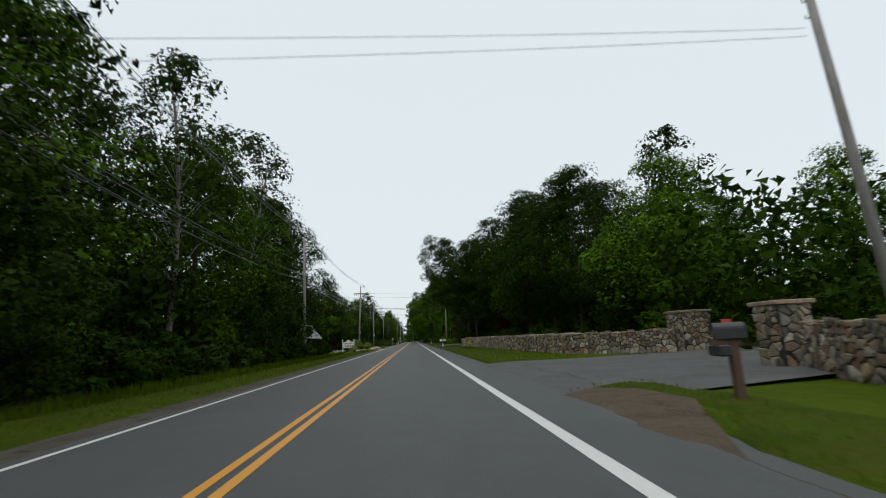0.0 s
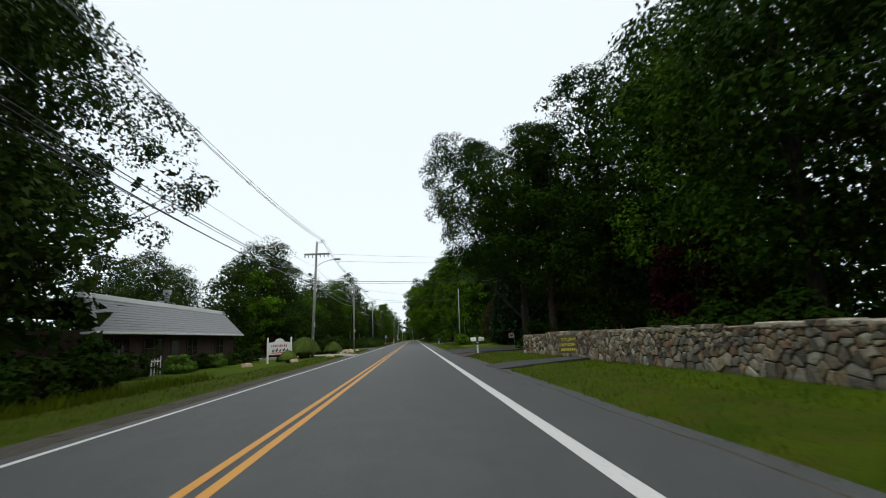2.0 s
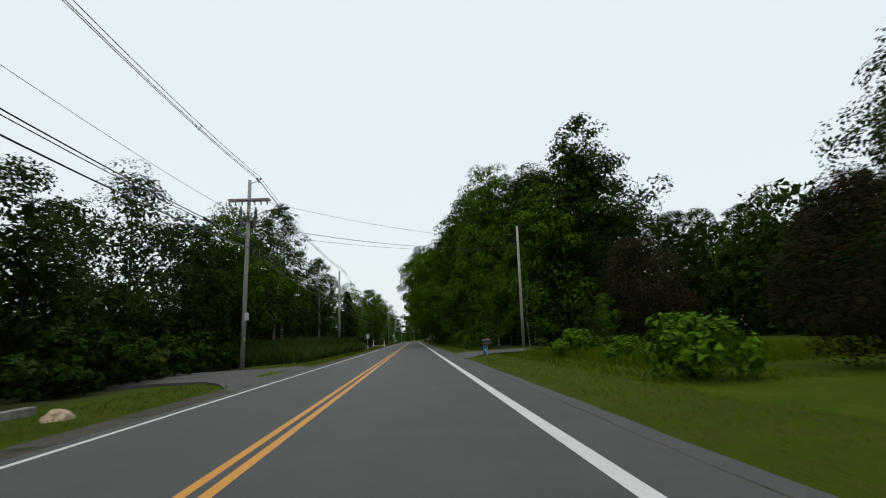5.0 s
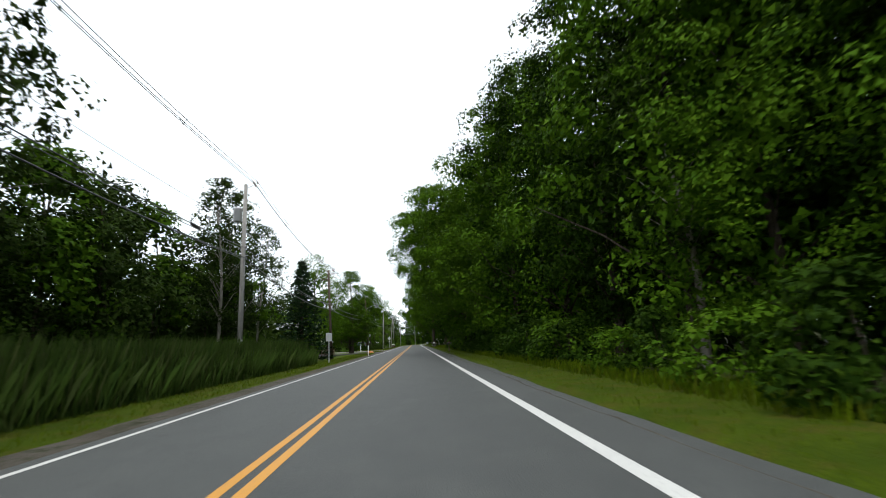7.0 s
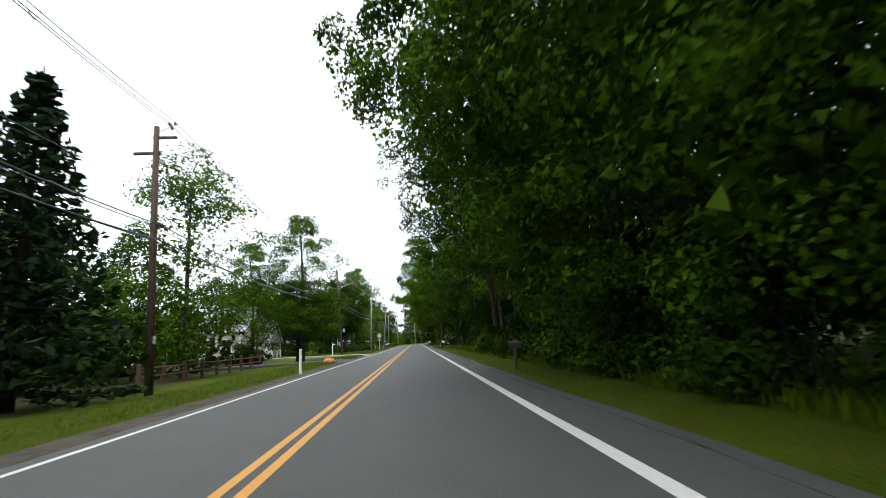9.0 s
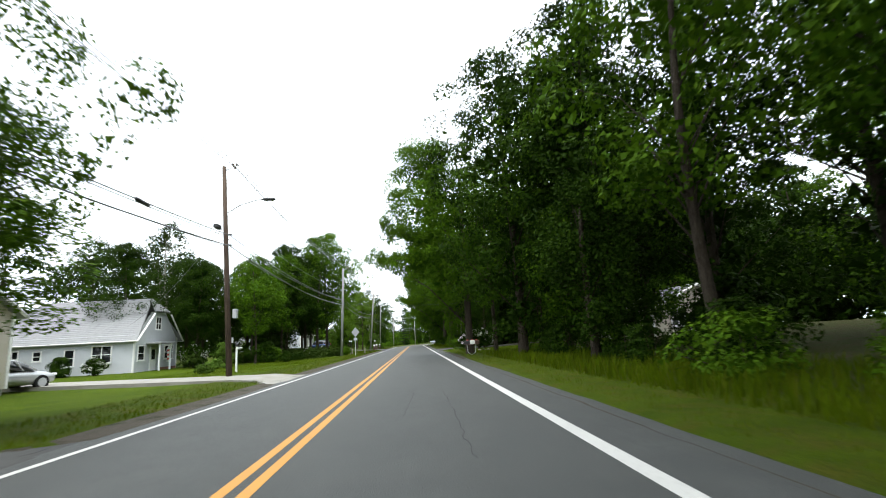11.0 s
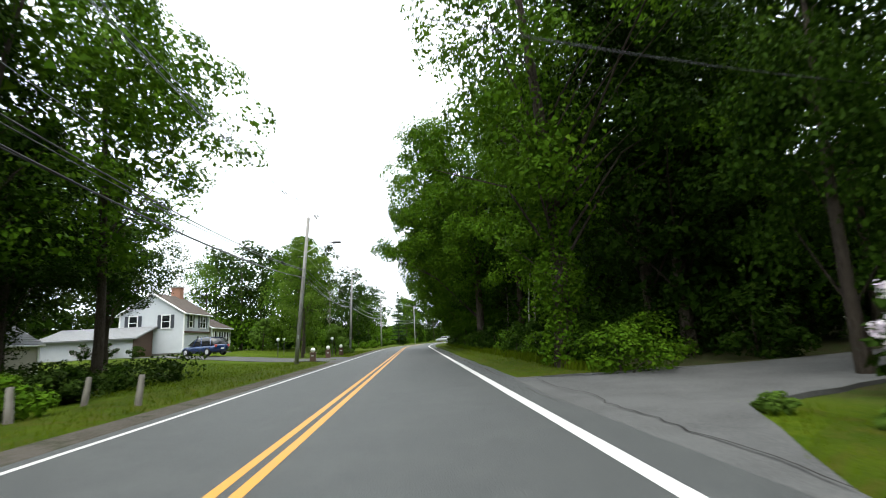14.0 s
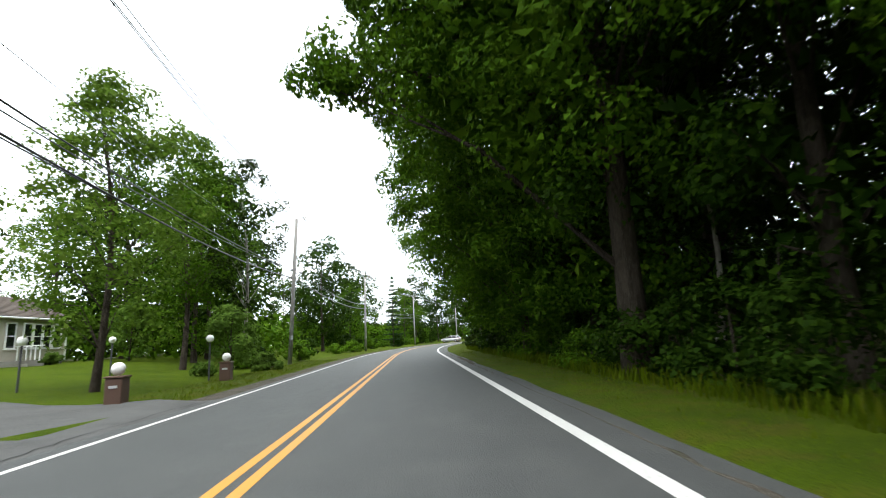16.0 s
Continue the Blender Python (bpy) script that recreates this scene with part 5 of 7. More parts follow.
# wires across the road
X = "wires across the road"
for dn, r, sg in ((1.3, .011, .35), (2.0, .011, .4)):
    hang("crossing_wire", "thin wire strung across the road", head(2, 1.1, dn), (26, 92, 10.4 - dn * .5), sg, r, WIRE, X)
for dn, r, sg in ((1.3, .011, .5), (2.9, .016, .6), (3.4, .011, .5)):
    hang("crossing_wire", "wire strung across the road to a pole", head(3, .6, dn), (9.3, 129.8, 10.3 - .8 - dn * .35), sg, r, CABLE, X)
for dn in (3.4, 4.0):
    hang("crossing_wire", "wire strung across the road to a pole", head(0, .6, dn), (11.0, 8.1, 10.3 - dn * .4), .1, .007, CABLE, X)
for dn, r in ((4.0, .02), (4.25, .011)):
    hang("crossing_wire", "black cable strung across the road", head(2, .1, dn), (24, 88, 7.2 - dn * .1), .25, r, CABLE, X)
hang("service_wire", "service wire from pole to house", head(6, -.2, 3.4), (-22.4, 238, 3.6), .5, .012, CABLE, X)
hang("service_wire", "service wire across the road", head(7, .2, 4.2), (15.5, 262, 6.6), .7, .012, CABLE, X)

# ---- dry stone wall ----
def clip_cell(c, others, box):
    """The cell of the seed c among others, inside a box, as a polygon."""
    x0, y0, x1, y1 = box
    poly = [(x0, y0), (x1, y0), (x1, y1), (x0, y1)]
    for o in others:
        mx, my, nx, ny = (c[0] + o[0]) / 2, (c[1] + o[1]) / 2, o[0] - c[0], o[1] - c[1]
        res = []
        for i in range(len(poly)):
            a, b = poly[i], poly[(i + 1) % len(poly)]
            da, db = (a[0] - mx) * nx + (a[1] - my) * ny, (b[0] - mx) * nx + (b[1] - my) * ny
            if da <= 0:
                res.append(a)
            if (da < 0) != (db < 0):
                t = da / (da - db)
                res.append((a[0] + (b[0] - a[0]) * t, a[1] + (b[1] - a[1]) * t))
        poly = res
        if len(poly) < 3:
            return []
    return poly


def stone_cells(length, height, rng, size=.30):
    """Seeds in a loose grid, larger at the foot; gives polygons in (u, z)."""
    seeds = []
    z = .12
    while z < height:
        h = size * (1.1 - .5 * z / height) * rng.uniform(.7, 1.05)
        u = rng.uniform(-.2, .2)
        while u < length + .2:
            w = size * (rng.uniform(.3, .75) if rng.uniform(0, 1) < .5 else rng.uniform(.9, 2.4)) * (1.3 - .6 * z / height)
            seeds.append((u + w / 2, z + rng.uniform(-.6, .6) * h))
            u += w
        z += h * .95
    cells = []
    for c in seeds:
        if not (0 <= c[0] <= length):
            continue
        near = [(o[0], o[1]) for o in seeds if o is not c and abs(o[0] - c[0]) < 1.3 and abs(o[1] - c[1]) < .9]
        p = clip_cell(c, near, (0, -.06, length, height + .05 * math.sin(c[0] * 2.1) + rng.uniform(-.05, .05)))
        if len(p) >= 3:
            cells.append(p)
    return cells


def stone_shape(poly, rng):
    """A rounded stone that fills a cell, leaving a joint: x along, z up, y outward (negative)."""
    n = len(poly)
    cx, cz = sum(p[0] for p in poly) / n, sum(p[1] for p in poly) / n
    out, mid, inn = [], [], []
    bulge = rng.uniform(.008, .06)
    tx, tz = rng.uniform(-.06, .06), rng.uniform(-.06, .06)
    for x, z in poly:
        dx, dz = x - cx, z - cz
        L = math.hypot(dx, dz)
        k = max(L - .010 - rng.uniform(0, .016), .01) / max(L, .001)
        out.append((dx * k, .03, dz * k))
        k2 = k * .95
        mid.append((dx * k2, -bulge * .62 + tx * dx + tz * dz, dz * k2))
        k3 = k * rng.uniform(.84, .92)
        inn.append((dx * k3, -bulge + tx * dx * 2 + tz * dz * 2, dz * k3))
    v = out + mid + inn + [(0, -bulge - .012, 0)]
    f = []
    for r in (0, n):
        f += [(r + i, r + (i + 1) % n, r + n + (i + 1) % n, r + n + i) for i in range(n)]
    f += [(2 * n + i, 2 * n + (i + 1) % n, 3 * n) for i in range(n)]
    return (cx, cz), v, f


def stone_wall(name, line_pts, height, thick, seed, single, label, size=.245, both_ends=True):
    """A wall along a line of (x, y); stones on the road side, single: (s0, s1) in which each stone is an object of its own."""
    rng = np.random.default_rng(seed)
    wall = thing(name, (0, 0, 0), 0, label, "stone wall")
    core = Shape()
    joined_v, joined_f = [], []
    count = 0
    for (xa, ya), (xb, yb) in zip(line_pts, line_pts[1:]):
        a, b = Vector((xa, ya, lie(ya, xa))), Vector((xb, yb, lie(yb, xb)))
        L = (b - a).xy.length
        u = (b - a).normalized()
        back = Vector((-u.y, u.x, 0))
        if back.x < 0:
            back = -back
        ang = math.atan2(u.y, u.x)
        turn = Matrix.Rotation(ang, 3, "Z")
        flip = 1 if (turn @ Vector((0, 1, 0))).dot(back) > 0 else -1
        c = [a, b, b + back * thick, a + back * thick]
        core.add([p + Vector((0, 0, -.3)) for p in c] + [p + Vector((0, 0, height - .07)) for p in c],
                 [(0, 1, 5, 4), (1, 2, 6, 5), (2, 3, 7, 6), (3, 0, 4, 7), (4, 5, 6, 7), (3, 2, 1, 0)])
        for poly in stone_cells(L, height, rng, size):
            (cx, cz), v, f = stone_shape(poly, rng)
            p = a + u * cx + Vector((0, 0, cz))
            vv = [turn @ Vector((q[0], q[1] * flip, q[2])) for q in v]
            if single[0] < p.y < single[1] and count < 300:
                count += 1
                me = bpy.data.meshes.new("stone")
                me.from_pydata(vv, [], f)
                me.materials.append(STONE)
                me.shade_smooth()
                o = new("stone", me)
                o.location = p
                o.parent = wall
            else:
                k = len(joined_v)
                joined_v += [tuple(q + p) for q in vv]
                joined_f += [tuple(i + k for i in g) for g in f]
        t = 0.0
        while t < L - .1:  # cap stones
            w = min(rng.uniform(.22, .6), L - t)
            hgt = rng.uniform(.0, .12)
            m = Matrix.Translation(a + u * (t + w / 2) + Vector((0, 0, height - .08))) @ Matrix.Rotation(ang, 4, "Z") @ Matrix.Rotation(
                rng.uniform(-.05, .05), 4, "Y")
            sh = Shape().box(-w / 2 + .01, (-.035 if flip > 0 else -thick - .02), 0, w / 2 - .01, (thick + .02 if flip > 0 else .035), hgt + .03, m,
                             bevel=.025)
            k = len(joined_v)
            joined_v += sh.v
            joined_f += [tuple(i + k for i in g) for g in sh.f]
            t += w
    part("wall_core", core, JOINT, wall)
    me = bpy.data.meshes.new("stones")
    me.from_pydata(joined_v, [], joined_f)
    me.materials.append(STONE_JOINED)
    st = part("stones", me, None, wall)
    tagged(st, "smaller and farther field stones", kind="stuff")
    return wall


def gate_pier(x, y, h, w):
    pier = thing("gate_pier", (x, y, lie(y, x)), 0, "square fieldstone gate pier with flat cap", "gate pier", "gate piers")
    rng = np.random.default_rng(int(x * 10))
    part("pier_core", Shape().box(-w / 2, -w / 2, -.2, w / 2, w / 2, h - .1), JOINT, pier)
    for k in range(4):
        turn = Matrix.Rotation(k * math.pi / 2, 3, "Z")
        if k == 1:
            continue
        for poly in stone_cells(w, h - .1, rng, .26):
            (cx, cz), v, f = stone_shape(poly, rng)
            o = Vector((cx - w / 2, -w / 2, cz))
            me = bpy.data.meshes.new("stone")
            me.from_pydata([turn @ (Vector(q) + o) for q in v], [], f)
            me.materials.append(STONE)
            part("stone", me, None, pier)
    part("cap_slab", Shape().box(-w / 2 - .1, -w / 2 - .1, h - .12, w / 2 + .1, w / 2 + .1, h, bevel=.02), STONE, pier, "flat grey cap slab")


WALL_A = [(13.3, 20.8), (11.0, 22.3), (9.3, 24.6), (8.4, 28.5), (8.1, 34), (7.95, 42), (7.75, 50), (7.45, 58), (7.3, 62.5)]
WALL_B = [(7.3, 62.5), (7.0, 66.5), (8.4, 69.5)]
WALL_C = [(7.9, -8), (8.2, 2), (8.8, 6.5), (9.7, 8.6)]
stone_wall("stone_wall", WALL_A, 1.14, .55, 71, (29, 46), "long dry stone wall of mixed field stones")
stone_wall("stone_wall", WALL_B, 1.02, .55, 72, (63, 70), "short end of dry stone wall past the tree")
stone_wall("stone_wall", WALL_C, 1.2, .55, 73, (-8, 9), "dry stone wall beside the gateway")
gate_pier(14.1, 20.9, 2.0, 1.45)
gate_pier(10.0, 9.5, 1.8, .9)

# ---- buildings ----
def clapboards(shape, p0, p1, z0, spans, out, step=.16):
    """Overlapping boards on a wall from p0 to p1 (x, y), one folded sheet; spans(z) gives the stretch 0..1 of the wall at that height."""
    z, v = z0, []
    while True:
        sp = spans(z)
        if sp is None:
            break
        for zz, o in ((z, .035), (z + step, .008)):
            for t in sp:
                v.append(Vector((p0[0] + (p1[0] - p0[0]) * t, p0[1] + (p1[1] - p0[1]) * t, zz)) + out * o)
        z += step
    shape.add(v, [(2 * k, 2 * k + 1, 2 * k + 3, 2 * k + 2) for k in range(len(v) // 2 - 1)])


def window(parent, wall_p, along_v, out, w, h, z, shutters=None, bars=1, name="window", trim=WHITE_PAINT):
    """A window proud on a wall: centre of the foot at wall_p (x, y)."""
    u, o, c = Vector((*along_v, 0)).normalized(), Vector((*out, 0)).normalized(), Vector((*wall_p, z))
    m = Matrix(((u.x, o.x, 0, c.x), (u.y, o.y, 0, c.y), (0, 0, 1, c.z), (0, 0, 0, 1)))
    win = part(name, Shape().box(-w / 2, -.05, 0, w / 2, .045, h, m), GLASS, parent, "dark window pane")
    fr = Shape()
    for x0, z0, x1, z1 in ((-w / 2 - .09, -.02, -w / 2, h + .1), (w / 2, -.02, w / 2 + .09, h + .1), (-w / 2, h, w / 2, h + .1),
                           (-w / 2, -.02, w / 2, .05), (-w / 2, h * .5 - .025, w / 2, h * .5 + .025)):
        fr.box(x0, -.03, z0, x1, .085, z1, m)
    for k in range(1, bars):
        x = -w / 2 + w * k / bars
        fr.box(x - .035, -.03, .05, x + .035, .08, h, m)
    part("window_frame", fr, trim, win, "white window frame" if trim is WHITE_PAINT else "dark window frame")
    part("sill", Shape().box(-w / 2 - .14, -.03, -.08, w / 2 + .14, .14, -.02, m), trim, win)
    if shutters:
        for sgn in (-1, 1):
            xa = sgn * (w / 2 + .11)
            xb = sgn * (w / 2 + .47)
            part("shutter", Shape().box(min(xa, xb), 0, -.02, max(xa, xb), .075, h + .06, m), shutters, parent, "dark louvred shutter")
    return win


def roof_slope(parent, a, b, c, d, material, name="roof_slope", course=.24, thick=.14):
    """Shingle courses from the eave a-b up to the ridge d-c."""
    a, b, c, d = map(Vector, (a, b, c, d))
    nrm = (b - a).cross(d - a).normalized()
    if nrm.z < 0:
        nrm = -nrm
    n = max(int((d - a).length / course), 1)
    sh = Shape()
    low = -nrm * thick
    sh.add([a + low, b + low, c + low, d + low, a, b, c, d], [(0, 1, 2, 3), (4, 5, 6, 7), (0, 1, 5, 4), (1, 2, 6, 5), (2, 3, 7, 6), (3, 0, 4, 7)])
    v = []
    for i in range(n):
        t0, t1 = i / n, (i + 1) / n
        v += [a.lerp(d, t0) + nrm * .028, b.lerp(c, t0) + nrm * .028, a.lerp(d, t1) + nrm * .006, b.lerp(c, t1) + nrm * .006]
    sh.add(v, [(2 * k, 2 * k + 1, 2 * k + 3, 2 * k + 2) for k in range(len(v) // 2 - 1)])
    return part(name, sh, material, parent)


def gable_house(name, x0, y0, x1, y1, z, eave, ridge, axis, siding, shingles, label, over=.35, clip=0.0):
    """A house on a rectangle, ridge along axis 'x' or 'y'. Returns the thing. clip: how much of the gable's tip is cut by a hip."""
    e = thing(name, (0, 0, 0), 0, label, "house")
    part("foundation", Shape().box(x0 + .06, y0 + .06, z - .8, x1 - .06, y1 - .06, z + .3), CONCRETE, e)
    zb = z + .28
    full = lambda q: (0, 1) if q < z + eave - .02 else None
    long_a, long_b = (((x0, y0), (x1, y0), Vector((0, -1, 0))), ((x0, y1), (x1, y1), Vector((0, 1, 0)))) if axis == "x" else (
        ((x0, y0), (x0, y1), Vector((-1, 0, 0))), ((x1, y0), (x1, y1), Vector((1, 0, 0))))
    for p0, p1, o in (long_a, long_b):
        sh = Shape()
        clapboards(sh, p0, p1, zb, full, o)
        part("wall", sh, siding, e)
    ends = (((x0, y0), (x0, y1), Vector((-1, 0, 0))), ((x1, y0), (x1, y1), Vector((1, 0, 0)))) if axis == "x" else (
        ((x0, y0), (x1, y0), Vector((0, -1, 0))), ((x0, y1), (x1, y1), Vector((0, 1, 0))))
    top = z + ridge - clip

    def gable(q):
        if q < z + eave:
            return (0, 1)
        if q > top - .05:
            return None
        k = (q + .16 - z - eave) / (ridge - eave) * .5
        return (min(k, .49), max(1 - k, .51))
    for p0, p1, o in ends:
        sh = Shape()
        clapboards(sh, p0, p1, zb, gable, o)
        part("wall", sh, siding, e)
        part("wall_lining", Shape().box(min(p0[0], p1[0]) + (.12 if o.x < 0 else 0) - (.14 if o.x > 0 else 0),
                                        min(p0[1], p1[1]) + (.12 if o.y < 0 else 0) - (.14 if o.y > 0 else 0), zb,
                                        max(p0[0], p1[0]) + (.14 if o.x < 0 else 0) - (.12 if o.x > 0 else 0),
                                        max(p0[1], p1[1]) + (.14 if o.y < 0 else 0) - (.12 if o.y > 0 else 0), z + eave), siding, e)
    for cx, cy in ((x0, y0), (x1, y0), (x0, y1), (x1, y1)):
        part("corner_board", Shape().box(cx - .07, cy - .07, zb, cx + .07, cy + .07, z + eave), WHITE_PAINT, e)
    sl = (ridge - eave)
    ez = z + eave - sl * over / ((y1 - y0) / 2 if axis == "x" else (x1 - x0) / 2) + .1
    rz = z + ridge + .1
    if axis == "x":
        ym = (y0 + y1) / 2
        A, B = x0 - over, x1 + over
        cp = clip * .9
        roof_slope(e, (A, y0 - over, ez), (B, y0 - over, ez), (B - cp, ym, rz), (A + cp, ym, rz), shingles)
        roof_slope(e, (B, y1 + over, ez), (A, y1 + over, ez), (A + cp, ym, rz), (B - cp, ym, rz), shingles)
        if clip:
            k = clip / sl * (y1 - y0) / 2
            roof_slope(e, (B, ym - k, rz - clip), (B, ym + k, rz - clip), (B - cp, ym, rz + .01), (B - cp, ym, rz + .01), shingles)
        tips = [(x, ym, rz) for x in (A, B)]
        feet = [((x, y0 - over, ez), (x, y1 + over, ez)) for x in (A, B)]
    else:
        xm = (x0 + x1) / 2
        A, B = y0 - over, y1 + over
        roof_slope(e, (x0 - over, A, ez), (x0 - over, B, ez), (xm, B, rz), (xm, A, rz), shingles)
        roof_slope(e, (x1 + over, B, ez), (x1 + over, A, ez), (xm, A, rz), (xm, B, rz), shingles)
        tips = [(xm, y, rz) for y in (A, B)]
        feet = [((x0 - over, y, ez), (x1 + over, y, ez)) for y in (A, B)]
    for tip, (f0, f1) in zip(tips, feet):
        for f in (f0, f1):
            t = Vector(tip)
            if clip:
                t = Vector(f).lerp(t, 1 - clip / sl)
            part("bargeboard", Shape().tube([Vector(f) + Vector((0, 0, -.1)), t + Vector((0, 0, -.1))], .09, 4), WHITE_PAINT, e)
    for f0, f1 in ((feet[0][0], feet[1][0]), (feet[0][1], feet[1][1])):
        part("gutter", Shape().tube([Vector(f0) + Vector((0, 0, -.08)), Vector(f1) + Vector((0, 0, -.08))], .07, 6), WHITE_PAINT, e)
    return e


# -- white bungalow with clipped gable --
hz = lie(240, -24) - .3
bung = gable_house("bungalow", -33.5, 237.2, -22.4, 244.4, hz, 3.35, 6.8, "x", SIDING_WHITE, SHINGLE,
                   "white clapboard bungalow with grey clipped-gable roof", .45, 1.25)
for x, w, h, zz, b in ((-25.0, 1.5, 1.35, 1.25, 2), (-30.2, .55, .75, 1.65, 1), (-32.2, .9, 1.2, 1.3, 2), (-27.6, .7, 1.3, 1.1, 1)):
    window(bung, (x, 237.2), (1, 0), (0, -1), w, h, hz + zz, None, b)
window(bung, (-22.4, 242.9), (0, 1), (1, 0), 1.5, 1.2, hz + 1.3, None, 2)
window(bung, (-22.4, 240.8), (0, 1), (1, 0), .8, 1.1, hz + 4.0, None, 2)
window(bung, (-22.4, 238.2), (0, 1), (1, 0), .9, 1.2, hz + 1.3, None, 1)
part("door", Shape().box(-22.42, 239.6, hz + .35, -22.3, 240.55, hz + 2.4), WHITE_PAINT, bung, "white front door")
part("door_pane", Shape().box(-22.31, 239.8, hz + 1.3, -22.27, 240.35, hz + 2.2), GLASS, bung)
part("porch_step", Shape().box(-22.3, 239.2, hz - .2, -21.0, 241.0, hz + .3, bevel=.02), CONCRETE, bung)
for y in (239.2, 241.1):
    part("porch_post", Shape().box(-21.35, y - .06, hz, -21.23, y + .06, hz + 2.7), WHITE_PAINT, bung)
part("porch_roof", Shape().box(-22.6, 238.9, hz + 2.66, -21.0, 241.4, hz + 2.82, bevel=.03), SHINGLE, bung)
part("brick_skirt", Shape().box(-22.35, 241.2, hz - .1, -22.28, 244.3, hz + .55), BRICK, bung, "low brick skirt wall")
part("vent_pipe", Shape().tube([(-29.5, 239.5, hz + 4.6), (-29.5, 239.5, hz + 5.6)], .06, 8), GALV, bung)
flag = part("flag_pole", Shape().tube([(-22.35, 241.75, hz + 1.5), (-21.6, 241.5, hz + 2.5)], .02, 6), WHITE_PAINT, bung)
for k in range(7):
    part("flag_stripe", Shape().box(-21.72 + .015 * math.sin(k), 241.35, hz + 1.0 + k * .19, -21.69 + .015 * math.sin(k), 241.8, hz + 1.0 + k * .19 + .185),
         RED_PAINT if k % 2 else WHITE_PAINT, flag)

bung.location = (-1.6, 4.4, 0)

# -- tan house with a porch --
tz = lie(214, -22)
tan_house = gable_house("house", -29.5, 213.4, -18.2, 221.6, tz, 3.6, 6.1, "x", SIDING_TAN, SHINGLE, "tan sided house with grey roof and porch", .4)
for x, w in ((-19.6, .95), (-21.6, .95), (-27.9, .95)):
    window(tan_house, (x, 213.4), (1, 0), (0, -1), w, 1.35, tz + 1.2, None, 2)
window(tan_house, (-18.2, 215.5), (0, 1), (1, 0), 1.0, 1.35, tz + 1.1, None, 2)
window(tan_house, (-18.2, 218.6), (0, 1), (1, 0), 1.0, 1.35, tz + 1.1, None, 2)
roof_slope(tan_house, (-28.8, 210.6, tz + 2.5), (-22.4, 210.6, tz + 2.5), (-22.4, 213.4, tz + 3.2), (-28.8, 213.4, tz + 3.2), SHINGLE_BROWN, "porch_roof")
part("porch_floor", Shape().box(-28.6, 210.9, tz - .2, -22.6, 213.3, tz + .3), CONCRETE, tan_house)
for x in (-28.5, -26.5, -24.6, -22.7):
    part("porch_post", Shape().box(x - .07, 210.9, tz + .3, x + .07, 211.04, tz + 2.5), WHITE_PAINT, tan_house)
part("front_door", Shape().box(-24.6, 213.28, tz + .3, -23.7, 213.38, tz + 2.35), SIDING_GREY, tan_house)

# -- white two-storey house with low wing --
wz = lie(308, -28)
split = gable_house("house", -31.7, 305.4, -25.0, 311.6, wz, 4.6, 6.75, "y", SIDING_WHITE, SHINGLE_BROWN,
                    "white split-level house with dark shutters and brick chimney", .35)
for x in (-30.3, -26.9):
    window(split, (x, 305.4), (1, 0), (0, -1), .8, 1.35, wz + 2.95, SHUTTER, 1)
for y, b in ((306.9, 1), (309.9, 2)):
    window(split, (-25.0, y), (0, 1), (1, 0), .7 * b, 1.35, wz + 2.95, SHUTTER, b)
window(split, (-25.0, 309.7), (0, 1), (1, 0), 1.2, 1.2, wz + .75, SHUTTER, 2)
part("belt_board", Shape().box(-25.03, 305.4, wz + 2.35, -24.82, 311.6, wz + 2.55), BROWN_STAIN, split)
part("chimney", Shape().box(-28.9, 310.2, wz + 5.8, -27.9, 311.2, wz + 7.9, bevel=.02), BRICK, split, "red brick chimney")
part("chimney_cap", Shape().box(-29.02, 310.08, wz + 7.9, -27.78, 311.32, wz + 8.04), CONCRETE, split)
wing = gable_house("house", -31.2, 311.9, -24.7, 317.6, wz, 3.1, 4.6, "y", SIDING_TAN, SHINGLE_BROWN, "tan single-storey wing with porch windows", .35)
for y in (312.9, 314.2, 315.0, 315.8, 316.7):
    window(wing, (-24.7, y), (0, 1), (1, 0), .6, 1.5, wz + 1.1, None, 1)
part("porch_steps", Shape().box(-24.6, 312.1, wz - .2, -23.3, 313.4, wz + .35).box(-23.3, 312.1, wz - .2, -22.9, 313.4, wz + .15), CONCRETE, wing)
for k in range(6):
    part("baluster", Shape().box(-24.6 + k * .27, 313.4, wz + .3, -24.55 + k * .27, 313.46, wz + 1.2), WHITE_PAINT, wing)
part("porch_railing", Shape().box(-24.7, 313.38, wz + 1.18, -23.0, 313.48, wz + 1.26), WHITE_PAINT, wing, "white porch railing")
lean_to = thing("garage", (0, 0, 0), 0, "low white garage with grey lean-to roof", "garage")
part("wall", Shape().box(-37.2, 301.8, wz - .3, -28.2, 305.2, wz + 2.1), SIDING_WHITE, lean_to)
part("gable_side", Shape().prism([(301.8, wz - .3), (305.2, wz - .3), (305.2, wz + 3.0), (301.8, wz + 2.0)], "x", -28.2, -28.1), BROWN_STAIN, lean_to,
     "dark brown side wall")
roof_slope(lean_to, (-37.5, 301.3, wz + 1.95), (-27.7, 301.3, wz + 1.95), (-27.7, 305.3, wz + 3.2), (-37.5, 305.3, wz + 3.2), SHINGLE, "roof")

